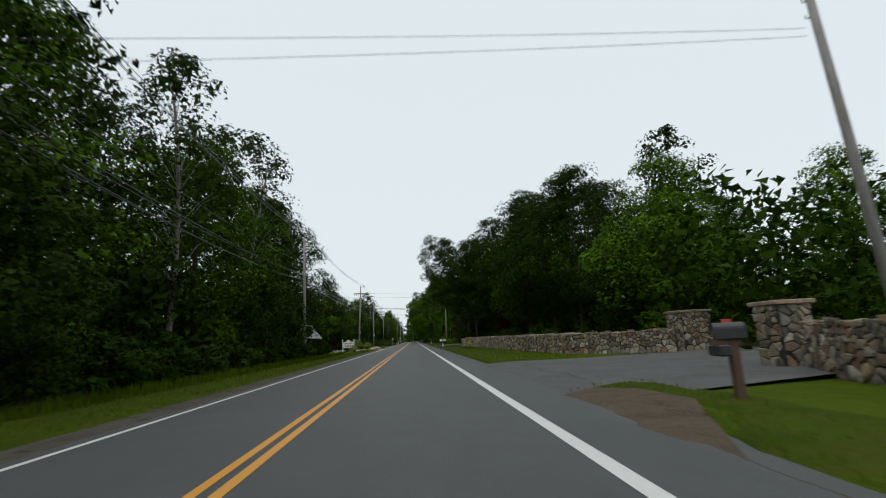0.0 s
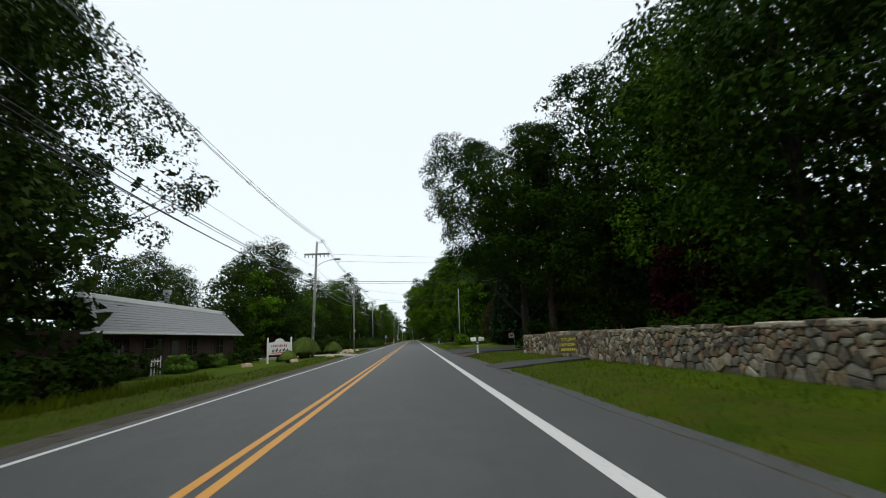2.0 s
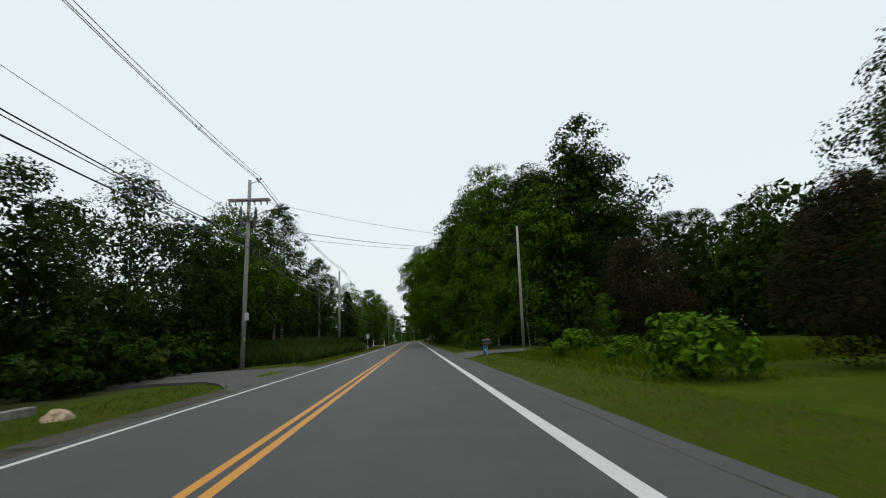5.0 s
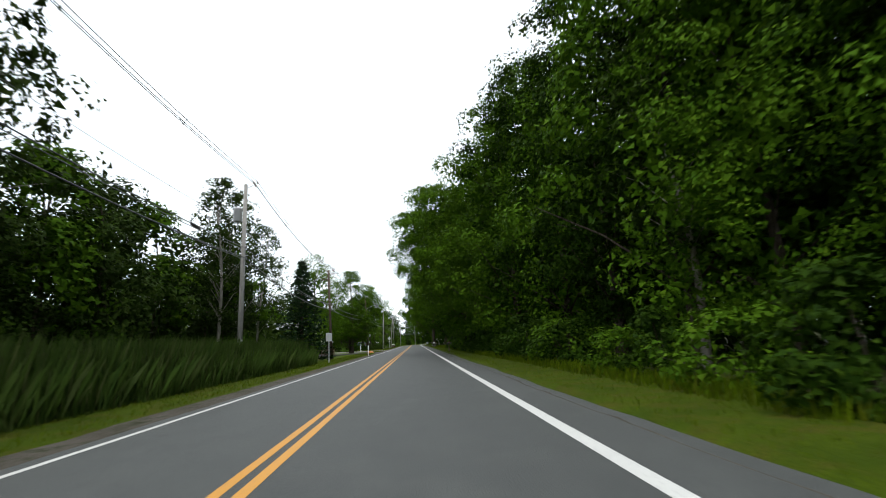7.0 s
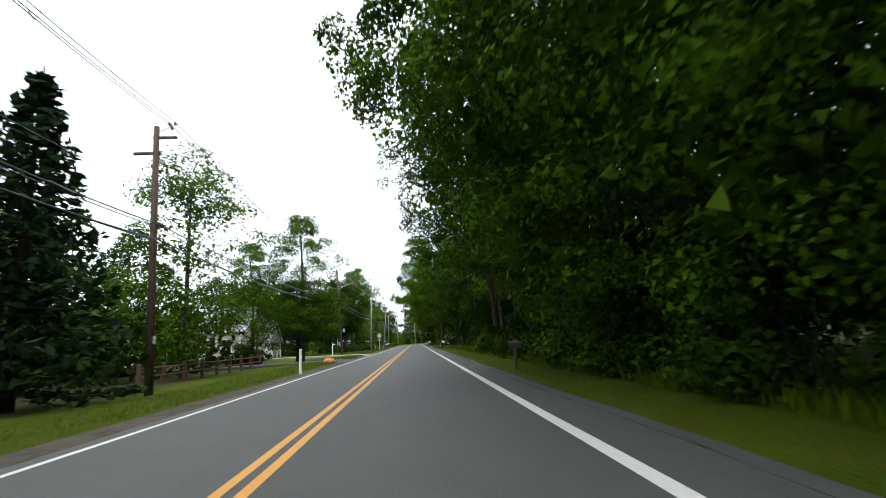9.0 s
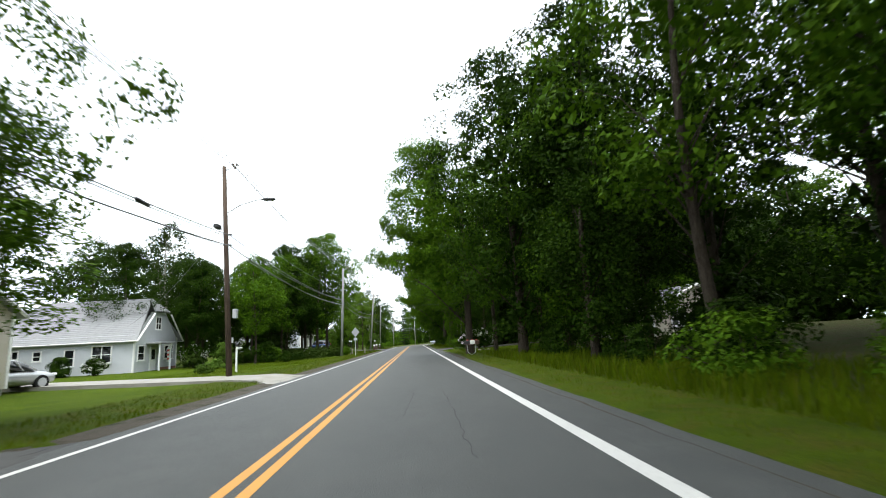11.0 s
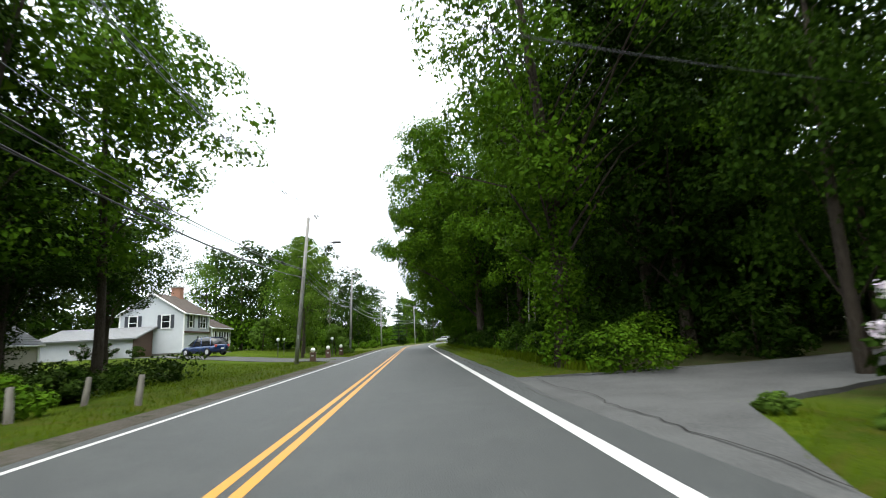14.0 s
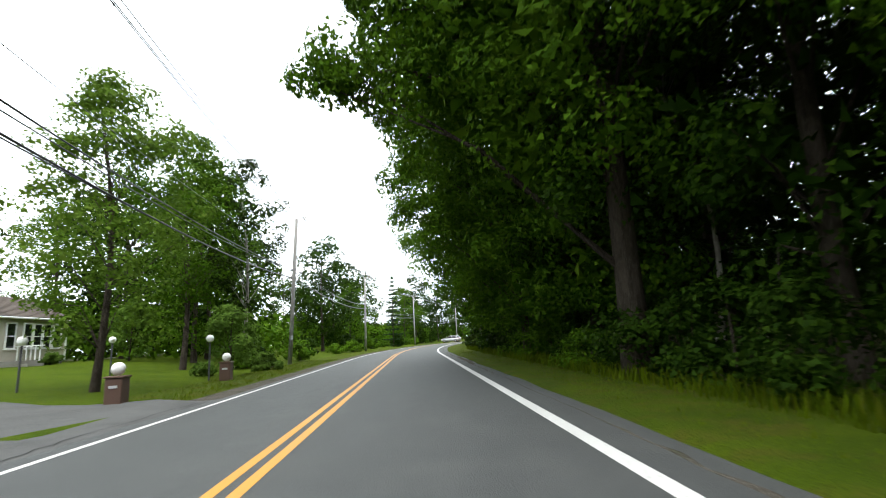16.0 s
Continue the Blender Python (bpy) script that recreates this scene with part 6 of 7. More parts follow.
# -- small house up the bank on the other side --
rz0 = lie(233, 19) - .5
bank_house = gable_house("house", 16.2, 231, 22.8, 238.5, rz0, 2.3, 3.8, "y", SIDING_TAN, SHINGLE, "small tan house among trees up the bank", .35)
for x in (18.0, 21.2):
    window(bank_house, (x, 231), (1, 0), (0, -1), .9, 1.2, rz0 + 1.0, None, 2)
window(bank_house, (16.2, 234), (0, 1), (-1, 0), .9, 1.2, rz0 + 1.0, None, 2)
wh = gable_house("house", 27, 98, 36, 106, lie(100, 30), 2.9, 5.0, "y", SIDING_WHITE, SHINGLE, "white house glimpsed behind trees", .35)
for x in (28.6, 31.5, 34.4):
    window(wh, (x, 98), (1, 0), (0, -1), .8, 1.2, lie(100, 30) + 1.1, None, 2)
shed = gable_house("shed", -24.5, 276, -21, 280, lie(278, -22), 2.0, 3.1, "y", SIDING_TAN, SHINGLE, "small pale garden shed among shrubs", .2)

# -- long low shop with a mansard roof --
bz = lie(72, -17)
shop = thing("shop_building", (0, 0, 0), 0, "long low dark brown shop with grey mansard roof", "building")
part("wall", Shape().box(-30, 63.5, bz - .3, -16.8, 83.6, bz + 2.75), SIDING_DARK, shop)
plank = Shape().box(0, 0, -.05, .035, .24, 2.6).mesh("board", SIDING_DARK, False)
for k in range(71):
    part("board", plank, None, shop).location = (-16.8, 63.6 + .28 * k, bz)
for y, w in ((80.2, 1.6), (75.0, 1.6), (69.5, 2.2), (66, 1.6)):
    window(shop, (-16.76, y), (0, 1), (1, 0), w, 1.25, bz + 1.0, None, 2, "window", SIDING_DARK)
part("door", Shape().box(-16.77, 71.8, bz, -16.70, 72.8, bz + 2.1), BLACK_PAINT, shop, "dark shop door")
M0, M1, T0, T1 = (-16.15, bz + 2.6), (-17.6, bz + 4.6), 84.4, 83.0
roof_slope(shop, (M0[0], 62.7, M0[1]), (M0[0], T0, M0[1]), (M1[0], T1, M1[1]), (M1[0], 63.9, M1[1]), SHINGLE, "mansard_slope", .22)
roof_slope(shop, (M0[0], T0, M0[1]), (-30.6, T0, M0[1]), (-29.2, T1, M1[1]), (M1[0], T1, M1[1]), SHINGLE, "mansard_slope", .22)
part("roof_deck", Shape().box(-29.3, 63.9, bz + 4.4, -17.7, 82.9, bz + 4.55), DARK_ASPHALT, shop)
part("roof_cap", Shape().box(-17.85, 63.7, bz + 4.52, -17.5, 83.2, bz + 4.8).box(-29.4, 82.8, bz + 4.52, -17.5, 83.2, bz + 4.8), WHITE_PAINT, shop,
     "white flashing along the roof edge")
part("soffit", Shape().box(-16.9, 62.7, bz + 2.5, -16.1, 84.4, bz + 2.62), WHITE_PAINT, shop)
for y, h in ((77.4, 1.0), (78.5, 2.0), (79.3, 1.0)):
    part("roof_vent", Shape().lathe([(.2, 0), (.2, h * .8), (.3, h * .8), (.3, h)], (-20.5, y, bz + 4.5), 12), GALV, shop, "grey metal roof vent")
gate = thing("garden_gate", (-15.6, 67.2, bz), 0, "small pale metal garden gate by the shop", "gate")
for k in range(4):
    part("gate_bar", Shape().tube([(0, k * .35, 0), (0, k * .35, 1.15 if k % 3 == 0 else 1.0)], .03, 6), WHITE_PAINT, gate)
part("gate_rail", Shape().box(-.03, 0, .8, .03, 1.05, .88), WHITE_PAINT, gate)
for s, off, k, sc in ((69.0, -15.0, "low", 1.4), (70.8, -15.1, "globe", .75), (73.5, -15.2, "globe", .8), (75.0, -15.0, "low", 1.2), (78.4, -15, "under_b", .5),
                      (64, -15, "under_b", .65), (81.8, -14.6, "under_b", .6), (77.3, -10.8, "globe", .38)):
    plant(k, s, off, sc)
plant("red", 90.5, -15.5, .42, 0)

# ---- roadside things ----
def text_part(name, words, size, material, parent, m, label=""):
    cu = bpy.data.curves.new(name, "FONT")
    cu.body, cu.size, cu.align_x, cu.extrude = words, size, "CENTER", .004
    tmp = new(name, cu)
    dg = bpy.context.evaluated_depsgraph_get()
    dg.update()
    me = bpy.data.meshes.new_from_object(tmp.evaluated_get(dg))
    bpy.data.objects.remove(tmp)
    me.materials.clear()
    me.materials.append(material)
    ob = new(name, me)
    ob.matrix_basis = m
    ob.parent = parent
    return tagged(ob, label)



sign = thing("shop_sign", (-10.35, 75.7, lie(75.7, -10.3)), 8, "white wooden shop sign on two posts in grass", "sign")
for x in (-.88, .88):
    part("post", Shape().box(x - .065, -.065, -.1, x + .065, .065, 1.78, bevel=.012), WHITE_PAINT, sign)
    part("post_cap", Shape().lathe([(.085, 1.78), (.085, 1.82), (.05, 1.86), (.06, 1.92), (.01, 1.97)], (x, 0, 0), 10), WHITE_PAINT, sign)
arch = [(-.8, .62), (.8, .62), (.8, 1.55), (.34, 1.60)] + [(.34 * math.cos(a * math.pi / 10), 1.62 + .24 * math.sin(a * math.pi / 10)) for a in range(1, 10)] + [(-.34, 1.60), (-.8, 1.55)]
panel = part("panel", Shape().prism(arch, "y", -.03, .03), WHITE_PAINT, sign, "white sign panel with arched top")
for k in range(9):
    w = .055 + .02 * ((k * 7) % 3)
    part("letter_bar", Shape().box(-.62 + k * .135, -.042, 1.2, -.62 + k * .135 + w, -.03, 1.36 + .04 * (k % 2)), RED_PAINT, panel, "red lettering bar")
for k in range(5):
    x = -.55 + k * .26
    part("emblem", Shape().box(x, -.042, .84, x + .13, -.03, .96 + .05 * (k % 2), bevel=.005).box(x + .1, -.042, .92, x + .17, -.03, 1.04 + .05 * (k % 2)),
         SHUTTER, panel, "dark blue-grey emblem shape")
part("letter_bar", Shape().box(-.6, -.042, .72, .6, -.03, .78), RED_PAINT, panel)
part("panel_rim", Shape().box(-.82, -.045, .58, .82, .045, .63), RED_PAINT, sign)
part("emblem_seal", Shape().lathe([(.12, -.04), (.12, -.03)], (0, 0, 0), 12), WHITE_PAINT, sign).matrix_basis = pose(0, 0, 1.66, 90)

board = thing("yard_sign", (7.15, 58.2, lie(58.2, 7.1) + .02), -20, "dark yard sign with yellow lettering against stone wall", "sign")
part("board", Shape().box(-.46, -.02, .22, .46, .02, 1.0), OLIVE_BOARD, board)
for x in (-.3, .3):
    part("stake", Shape().tube([(x, .02, -.15), (x, .02, .4)], .012, 6), GALV, board)
text_part("lettering", "STUMP", .21, YELLOW_PAINT, board, pose(0, -.026, .74, 90), "yellow painted word")
text_part("lettering", "GRINDING", .19, YELLOW_PAINT, board, pose(0, -.026, .52, 90), "yellow painted word")
for k in range(8):
    part("number_bar", Shape().box(-.36 + k * .092, -.03, .32, -.36 + k * .092 + .06, -.02, .42), YELLOW_PAINT, board)

sale = thing("sale_sign", (9.5, 82.2, lie(82.2, 9.5)), 0, "small red and white yard sign on a metal post", "sign")
part("post", Shape().tube([(.22, 0, -.1), (.22, 0, 1.34)], .02, 6), GALV, sale)
part("arm", Shape().tube([(.22, 0, 1.3), (-.28, 0, 1.3)], .015, 6), GALV, sale)
part("panel", Shape().box(-.28, -.015, .86, .2, .015, 1.24), WHITE_PAINT, sale)
part("red_field", Shape().box(-.22, -.025, .95, .14, -.016, 1.18), RED_PAINT, sale, "red sign field")


def mailbox_shape(w, h, length):
    pts = [(-w / 2, 0), (w / 2, 0), (w / 2, h * .6)] + [(w / 2 * math.cos(a * math.pi / 8), h * .6 + h * .4 * math.sin(a * math.pi / 8)) for a in range(1, 8)] + [(-w / 2, h * .6)]
    return Shape().prism(pts, "y", -length / 2, length / 2)


def mailbox(parent, m, material, flag=True):
    b = part("mailbox", mailbox_shape(.2, .26, .46), material, parent, "" if material is not WHITE_PAINT else "white metal mailbox")
    b.matrix_basis = m
    part("mailbox_door", Shape().box(-.095, -.248, .01, .095, -.23, .2), material, b)
    if flag:
        part("signal_flag", Shape().box(.102, -.1, .1, .115, -.07, .32).box(.102, -.1, .26, .115, .05, .32), RED_PAINT, b, "red mailbox flag")
    return b


mb = thing("mailbox_post", (4.42, 68.9, lie(68.9, 4.4)), 12, "two white mailboxes on a white post with stickers", "mailbox")
part("post", Shape().box(-.045, -.045, -.2, .045, .045, .72, bevel=.01), WHITE_PAINT, mb)
part("post_cap", Shape().lathe([(.1, .72), (.1, .75), (.01, .84)], (0, 0, 0), 4), WHITE_PAINT, mb)
part("bracket", Shape().box(-.05, -.05, .6, .05, .05, 1.08).box(-.32, -.05, .78, .36, .05, .84), DARK_METAL, mb, "dark steel bracket")
for k, (x, tn) in enumerate(((-.27, 72), (.29, 112))):
    b = mailbox(mb, pose(x, 0, .84, 0, 0, tn) @ Matrix.Diagonal((.85, .78, .95, 1)), WHITE_PAINT, False)
    for j in range(3):
        part("sticker", Shape().box(.101, -.16 + j * .11, .06, .106, -.09 + j * .11, .14), RED_PAINT if j == 1 else BLACK_PAINT, b)

mb = thing("mailbox_post", (5.35, 4.9, lie(4.9, 5.3)), -10, "dark weathered mailbox and wooden post in the grass", "mailbox")
part("post", Shape().box(-.07, -.07, -.2, .07, .07, 1.0, bevel=.012), BROWN_STAIN, mb)
part("arm", Shape().box(-.35, -.06, .9, .12, .06, 1.0), BROWN_STAIN, mb)
mailbox(mb, pose(-.05, -.03, 1.0, 0, 0, 80), BLACK_PAINT)
part("house_tube", Shape().box(-.3, -.2, .72, -.1, .25, .9, bevel=.02), BLACK_PAINT, mb, "dark newspaper tube")

mb = thing("mailbox_post", (4.55, 119.9, lie(119.9, 4.5)), 0, "black mailbox with blue newspaper tube on post", "mailbox")
part("post", Shape().box(-.06, -.06, -.2, .06, .06, .74, bevel=.012), GALV, mb)
part("tray", Shape().box(-.2, -.3, .7, .25, .3, .75), BROWN_STAIN, mb)
b = mailbox(mb, pose(.03, 0, .75, 0, 0, 70), BLACK_PAINT)
for k in range(3):
    part("number_bar", Shape().box(.102, -.15 + k * .1, .08, .107, -.09 + k * .1, .17), WHITE_PAINT, b)
part("news_tube", Shape().box(-.2, -.16, .12, -.02, .22, .62, bevel=.03), BLUE_PAINT, mb, "blue plastic newspaper tube")
part("number_bar", Shape().box(-.14, -.17, .3, -.08, -.158, .42), WHITE_PAINT, mb)

mb = thing("mailbox_post", (3.95, 234.1, lie(234.1, 4)), 0, "three mailboxes on a pale V-shaped metal stand", "mailbox")
part("stand", Shape().tube([(-.33, 0, .8), (-.28, 0, .25), (0, 0, .02), (.28, 0, .25), (.33, 0, .8)], .024, 8), GALV, mb, "pale bent tube stand")
part("foot", Shape().tube([(0, 0, -.3), (0, 0, .04)], .04, 8), WHITE_PAINT, mb)
part("shelf", Shape().box(-.5, -.2, .78, .5, .2, .82), BROWN_STAIN, mb)
mailbox(mb, pose(-.33, 0, .82, 0, 0, 75), BLACK_PAINT)
mailbox(mb, pose(.02, -.02, .82, 0, 0, 72), WHITE_PAINT)
mailbox(mb, pose(.34, 0, .82, 0, 0, 78), BROWN_STAIN)

mb = thing("mailbox_post", (3.6, 180, lie(180, 3.6)), 0, "dark mailbox on a slim post at the wood's edge", "mailbox")
part("post", Shape().box(-.05, -.05, -.2, .05, .05, .8), BROWN_STAIN, mb)
mailbox(mb, pose(0, 0, .8, 0, 0, 80), BLACK_PAINT)

mb = thing("marker_post", (-5.9, 187, lie(187, -6)), 0, "white painted marker post on the verge", "post")
part("post", Shape().box(-.06, -.06, -.2, .06, .06, 1.2, bevel=.012), WHITE_PAINT, mb)

ds = thing("warning_sign", (-6.85, 253.9, lie(253.9, -7)), 42, "grey back of a diamond road sign on a steel post", "road sign")
part("post", Shape().box(-.04, .01, -.2, .04, .05, 3.1), GALV, ds)
part("plate", Shape().prism([(0, 2.1), (.535, 2.635), (0, 3.17), (-.535, 2.635)], "y", -.008, .008), SIGN_BACK, ds, "bare metal diamond plate")
part("small_plate", Shape().box(-.23, -.008, 1.72, .23, .008, 1.98), SIGN_BACK, ds)
ss = thing("speed_sign", (-7.2, 167.2, lie(167, -7)), 25, "back of a rectangular road sign on post", "road sign")
part("post", Shape().box(-.035, 0, -.2, .035, .035, 2.45), GALV, ss)
part("plate", Shape().box(-.25, -.012, 1.75, .25, 0, 2.42), SIGN_BACK, ss)

lp = thing("lamp_post", (-11.8, 231.4, lie(231.4, -11.8)), 0, "white wooden lamp post with small lantern in lawn", "lamp post")
part("post", Shape().box(-.055, -.055, -.2, .055, .055, 1.62, bevel=.01), WHITE_PAINT, lp)
part("arm", Shape().box(-.05, -.04, 1.5, .35, .04, 1.57), WHITE_PAINT, lp)
part("lantern", Shape().lathe([(.05, 1.57), (.09, 1.6), (.1, 1.76), (.02, 1.84)], (.0, 0, .05), 8), DARK_METAL, lp)


def lamp_pier(s, off, h):
    x, y, z = on_ground(s, off)
    e = thing("lamp_pier", (x, y, z), 5, "dark brown wooden pier with white globe lamp", "lamp", "lamp piers by the driveway")
    part("pier", Shape().box(-.21, -.21, -.15, .21, .21, h * .62, bevel=.02), BROWN_STAIN, e)
    part("pier_cap", Shape().box(-.24, -.24, h * .62, .24, .24, h * .66, bevel=.01), BROWN_STAIN, e)
    part("plate", Shape().box(-.1, -.225, h * .4, .1, -.212, h * .46), GALV, e)
    part("globe", Shape().lathe([(.03, 0), (.1, .02), (.155, .09), (.17, .17), (.15, .25), (.09, .315), (.02, .33)], (0, 0, h * .67), 16), LAMP_GLASS, e,
         "white globe lamp", True)


for s, off, h in ((288.4, -7.7, 1.05), (295.2, -7.8, 1.15), (302.3, -7.75, 1.2)):
    lamp_pier(s, off, h)


def globe_post(s, off, h):
    x, y, z = on_ground(s, off)
    e = thing("globe_lamp", (x, y, z), 0, "thin dark lamp post with white globe", "lamp", "globe lamps on the lawn")
    part("post", Shape().tube([(0, 0, -.2), (0, 0, h)], .035, 8), DARK_METAL, e)
    part("globe", Shape().lathe([(.03, 0), (.12, .04), (.16, .16), (.12, .28), (.02, .32)], (0, 0, h), 14), LAMP_GLASS, e, "white globe lamp", True)


for s, off, h in ((303.2, -8.8, 1.6), (306, -14.5, 1.5), (299, -13.2, 1.5)):
    globe_post(s, off, h)


def rock(s, off, size, seed, mat=BOULDER, label="tan boulder half sunk in the grass"):
    rng = np.random.default_rng(seed)
    bm = bmesh.new()
    bmesh.ops.create_icosphere(bm, subdivisions=3, radius=1)
    for v in bm.verts:
        v.co *= 1 + .35 * noise.noise(v.co * 1.3 + Vector((seed, 0, 0))) + .1 * noise.noise(v.co * 4 + Vector((seed, 3, 0)))
        v.co = Vector((v.co.x * size, v.co.y * size * .75, max(v.co.z, -.4) * size * .55))
    me = bpy.data.meshes.new("boulder")
    bm.to_mesh(me)
    bm.free()
    me.materials.append(mat)
    x, y, z = on_ground(s, off)
    o = new("boulder", me)
    o.location, o.rotation_euler = (x, y, z + size * .15), (0, 0, float(rng.uniform(0, 6)))
    return tagged(o, label, "boulder", "boulders in the grass")


for k, (s, off, sz) in enumerate(((79.8, -7.1, .4), (73.2, -8.6, .42), (72, -11.6, .42), (91.5, -6.9, .45), (95.5, -7.4, .6), (97, -8.2, .5), (89.6, -7.6, .3), (101, -7.2, .35))):
    rock(s, off, sz, k + 1)
rock(201.0, -6.9, .52, 41, ORANGE_PAINT, "orange painted boulder at the drive's edge")
for k in range(11):
    an = k * 2 * math.pi / 11
    rock(247.6 + .7 * math.sin(an), 6.4 + 1.0 * math.cos(an), .1 + .05 * (k % 3), 20 + k, STONE, "small grey edging stone round the flower bed")
for s, off, tl in ((264.4, -6.95, 4), (262.3, -8.3, -3), (265.6, -9.0, 6)):
    x, y, z = on_ground(s, off)
    fp = thing("fence_post", (x, y, z), 0, "old pale leaning fence post", "post", "old fence posts")
    fp.rotation_euler = (0, radians(tl), 0)
    part("post", Shape().tube([(0, 0, -.2), (.01, 0, .4), (0, .01, .78)], [.09, .08, .065], 7), PALE_BARK, fp)
tagged(new("timber_edging", Shape().box(-.12, -2.2, -.1, .12, 2.2, .22, bevel=.02).mesh("timber_edging", PALE_BARK)), "weathered timber edging by the shrubs", "timber").location = (-8.6, 100, lie(100, -8.6))

fence = thing("picket_fence", (0, 0, 0), 0, "low white picket fence across the lawn", "fence")
for k in range(44):
    x = 23.3 + k * .3
    yy = 262 - .25 * (x - 23.3)
    part("picket", Shape().box(x, yy - .015, lie(yy, x) - .05, x + .12, yy + .015, lie(yy, x) + .85), WHITE_PAINT, fence)
for zz in (.25, .65):
    part("rail", Shape().tube([(23.2, 262.04, lie(262, 23.5) + zz), (36.6, 258.7, lie(258.7, 36.5) + zz)], .03, 4), WHITE_PAINT, fence)
fence = thing("garden_fence", (0, 0, 0), 0, "low rustic rail fence before the trees", "fence")
for k in range(9):
    part("post", Shape().box(-12.2 - .05 * k, 184 + k * 2.2, -.3, -12.05 - .05 * k, 184.15 + k * 2.2, .85), BROWN_STAIN, fence)
for zz in (.25, .62):
    part("rail", Shape().tube([(-12.1, 184, zz), (-12.5, 201.8, zz)], .045, 5), BROWN_STAIN, fence)
railing = thing("white_railing", (13.6, 9.0, lie(9, 13.6)), 0, "white wooden railing behind the stone wall", "railing")
for k in range(5):
    part("baluster", Shape().box(k * .45, -.05, 0, k * .45 + .09, .05, 2.3), WHITE_PAINT, railing)
part("rail", Shape().box(-.1, -.06, 2.3, 2.0, .06, 2.42), WHITE_PAINT, railing)
part("rail", Shape().box(-.1, -.06, 1.75, 2.0, .06, 1.83), WHITE_PAINT, railing)


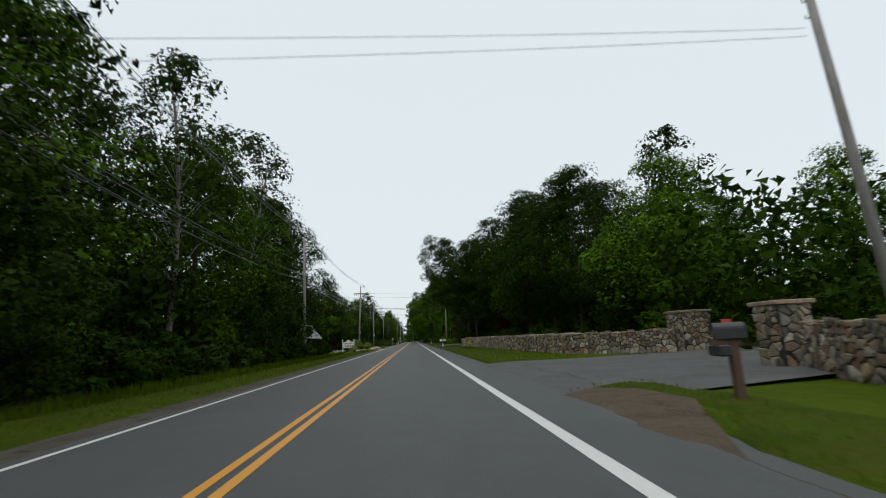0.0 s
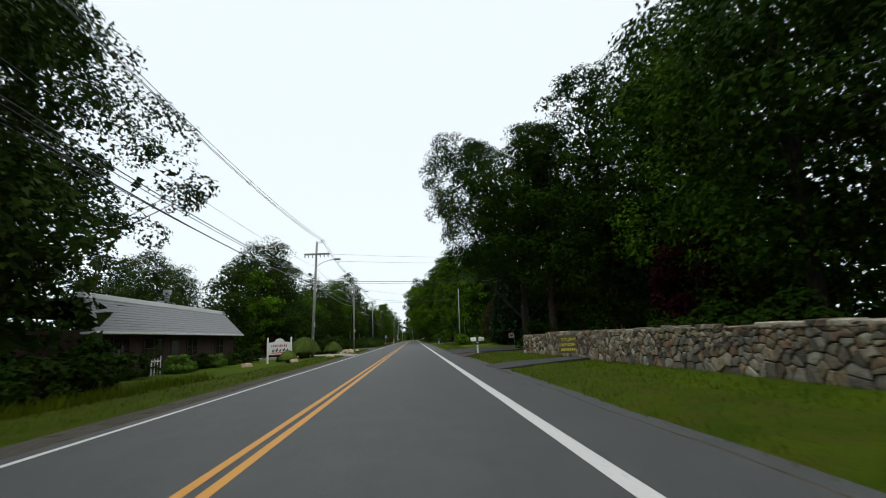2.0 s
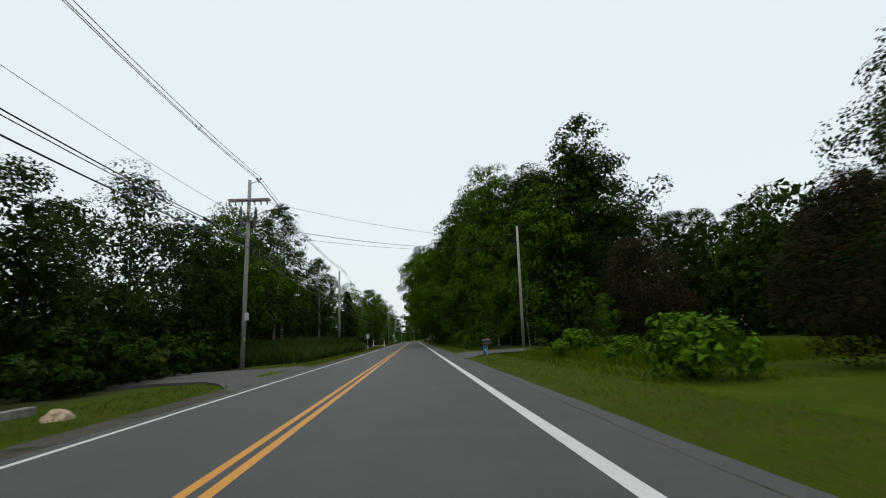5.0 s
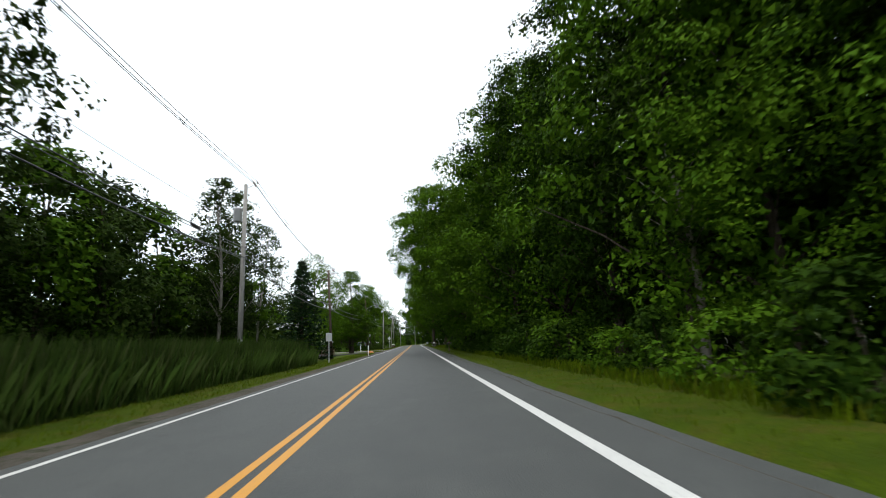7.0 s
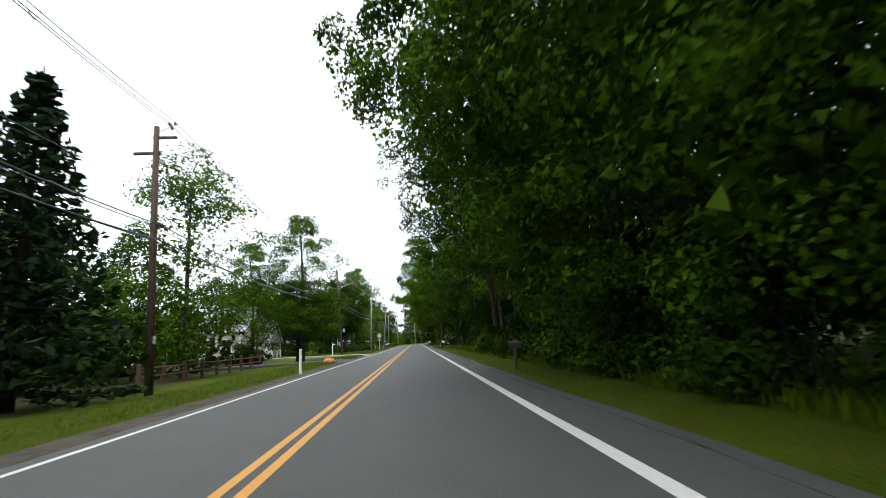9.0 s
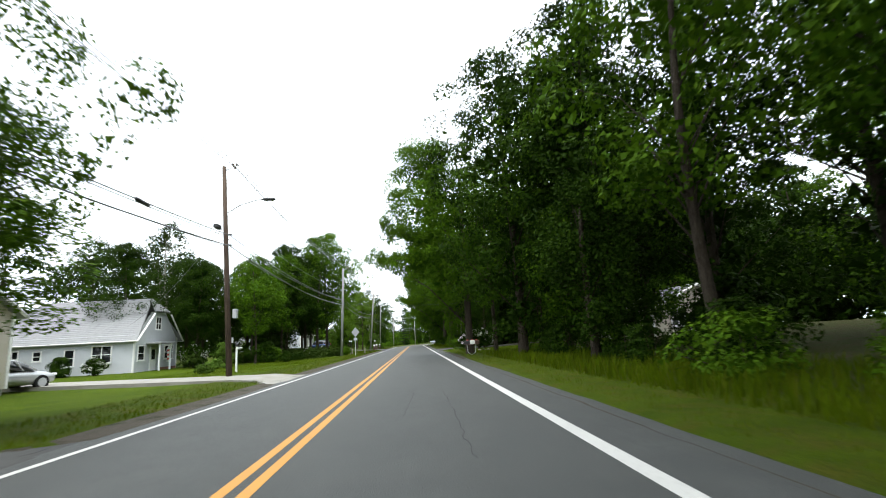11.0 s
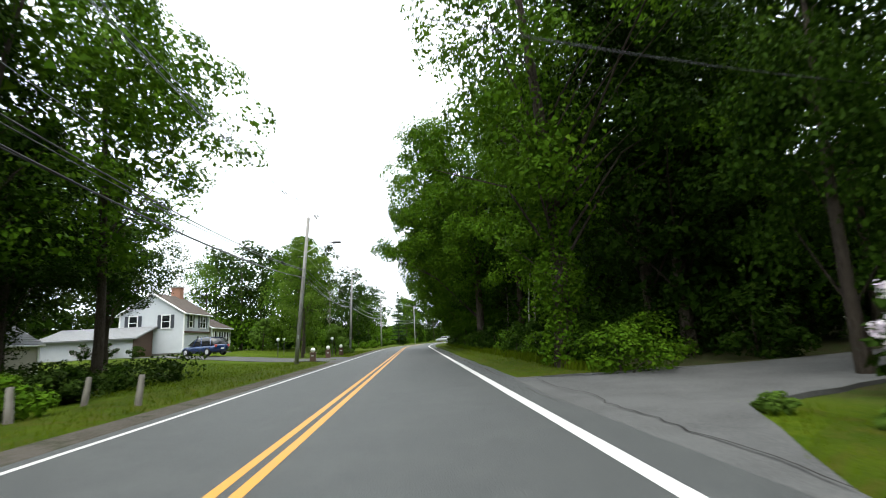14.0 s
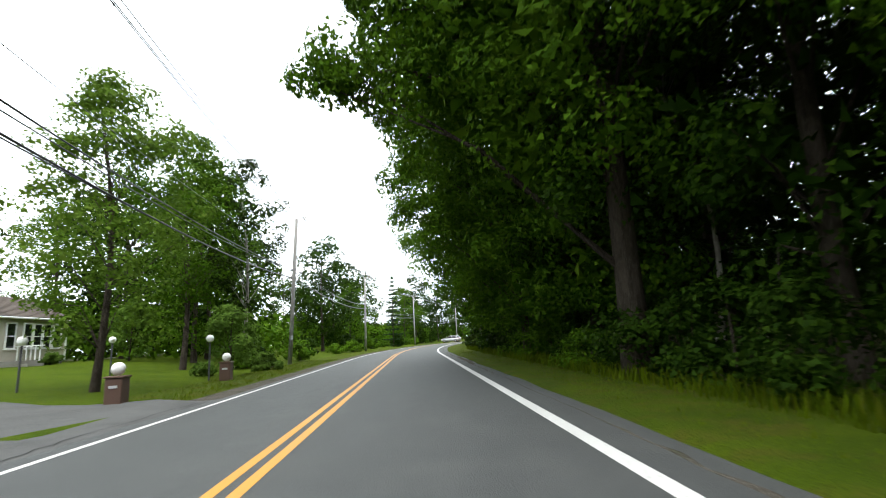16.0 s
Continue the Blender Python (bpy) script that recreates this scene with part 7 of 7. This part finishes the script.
def car(at, turn, paint, label, suv=True):
    """A parked car, nose along +x."""
    e = thing("car", at, turn, label, "car")
    L, H = 4.5, (1.62 if suv else 1.42)
    stations = [(-2.25, .62, .48, .86), (-2.12, .84, .30, .98), (-1.5, .90, .24, 1.0), (-.6, .91, .22, .99), (.5, .91, .22, .97), (1.2, .90, .24, .93),
                (1.8, .86, .26, .84), (2.12, .76, .30, .72), (2.25, .55, .40, .62)]
    sh = Shape()
    n = 10
    vs = []
    for x, w, lo, hi in stations:
        for a in range(n):
            t = a / n * 2 * math.pi
            vs.append((x, w * math.copysign(abs(math.cos(t)) ** .45, math.cos(t)), (lo + hi) / 2 + (hi - lo) / 2 * math.copysign(abs(math.sin(t)) ** .55, math.sin(t))))
    fs = [(i * n + k, i * n + (k + 1) % n, (i + 1) * n + (k + 1) % n, (i + 1) * n + k) for i in range(len(stations) - 1) for k in range(n)]
    fs += [tuple(range(n)), tuple(range((len(stations) - 1) * n, len(stations) * n))]
    part("body", sh.add(vs, fs), paint, e, smooth=True)
    cab = Shape()
    rows = [(-2.05, .76, .96), (-1.75, .66, H - .1), (-1.2, .64, H), (0, .64, H), (.45, .66, H - .05), (1.2, .78, .95)]
    vs = []
    for x, w, z in rows:
        vs += [(x, -w, z), (x, w, z), (x, .86, .95), (x, -.86, .95)]
    fs = [(i * 4 + k, i * 4 + (k + 1) % 4, i * 4 + 4 + (k + 1) % 4, i * 4 + 4 + k) for i in range(5) for k in range(4)]
    part("cabin_glass", cab.add(vs, fs + [(0, 1, 2, 3), (20, 21, 22, 23)]), GLASS, e, "dark cabin glazing", True)
    part("roof_panel", Shape().box(-1.7, -.62, H - .04, .35, .62, H + .03, bevel=.03), paint, e)
    for s in (-1, 1):
        for x in (-1.72, -.55, .48):
            part("pillar", Shape().tube([(x, s * .865, .93), (x + (.25 if x < 0 else -.25), s * .66, H - .02)], .035, 5), paint, e)
        part("headlight", Shape().box(2.08, s * .62 - .14, .62, 2.2, s * .62 + .14, .74, bevel=.02), LAMP_GLASS, e)
        part("tail_light", Shape().box(-2.24, s * .68 - .1, .74, -2.12, s * .68 + .1, .96, bevel=.02), RED_PAINT, e)
        for x in (-1.38, 1.38):
            wl_ = part("wheel", Shape().lathe([(.22, -.11), (.33, -.11), (.345, -.06), (.345, .06), (.33, .11), (.22, .11)], (0, 0, 0), 18), TYRE, e)
            wl_.matrix_basis = pose(x, s * .82, .345, 90)
            part("rim", Shape().lathe([(.22, -.10), (.21, -.115), (.06, -.12)], (0, 0, 0), 12).lathe([(.22, .10), (.21, .115), (.06, .12)], (0, 0, 0), 12), GALV, wl_)
    part("number_plate", Shape().box(-2.275, -.17, .56, -2.24, .17, .68), WHITE_PAINT, e)
    return e


car((-19.4, 297.6, lie(297.6, -19.4) + .04), 152, CAR_BLUE, "dark blue parked car on the driveway")
car((29, 263, lie(263, 29) + .02), 200, CAR_SILVER, "silver parked car beyond the picket fence", False)
car((-19.4, 222.6, lie(222.6, -19.4) + .05), 75, CAR_SILVER, "pale parked car in front of the bungalow", False)
car((*along(392, -3.4), .02), 172 - 18, CAR_SILVER, "pale car far along the road", False)

row(["under_b", "under"], 209.4, 211.4, .45, -27, -15.5, .55, .75, W, 154)
# -- garden shrubs round the houses --
for k, s, off, sc in (("globe", 239.6, -28.6, 1.1), ("hydrangea", 239.8, -26.0, .95), ("under_b", 239.6, -31.2, .5), ("hydrangea", 248.2, -22.0, 1.4),
                      ("under_b", 245, -20.6, .6), ("under", 246.5, -18.5, .7), ("low", 240.5, -16.8, 1.0), ("low", 233, -14.5, .8), ("lime", 243, -17.0, .62),
                      ("globe", 212.4, -19.2, .9), ("globe", 212.6, -21.0, .8), ("under_b", 211.5, -17.4, .45), ("under_b", 301.0, -27.4, .5),
                      ("lilac", 300.6, -29.8, .7), ("lilac", 300.2, -32, .7), ("low", 314.6, -23.4, .9), ("under", 326, -20, .9), ("lime", 318, -20.5, 1.2),
                      ("low", 306.5, -10.4, .8), ("under_c", 312, -10.5, .6), ("hydrangea", 261, -13.8, .8), ("under_b", 258, -9.6, .5), ("under_c", 263, -9.2, .6)):
    plant(k, s, off, sc)
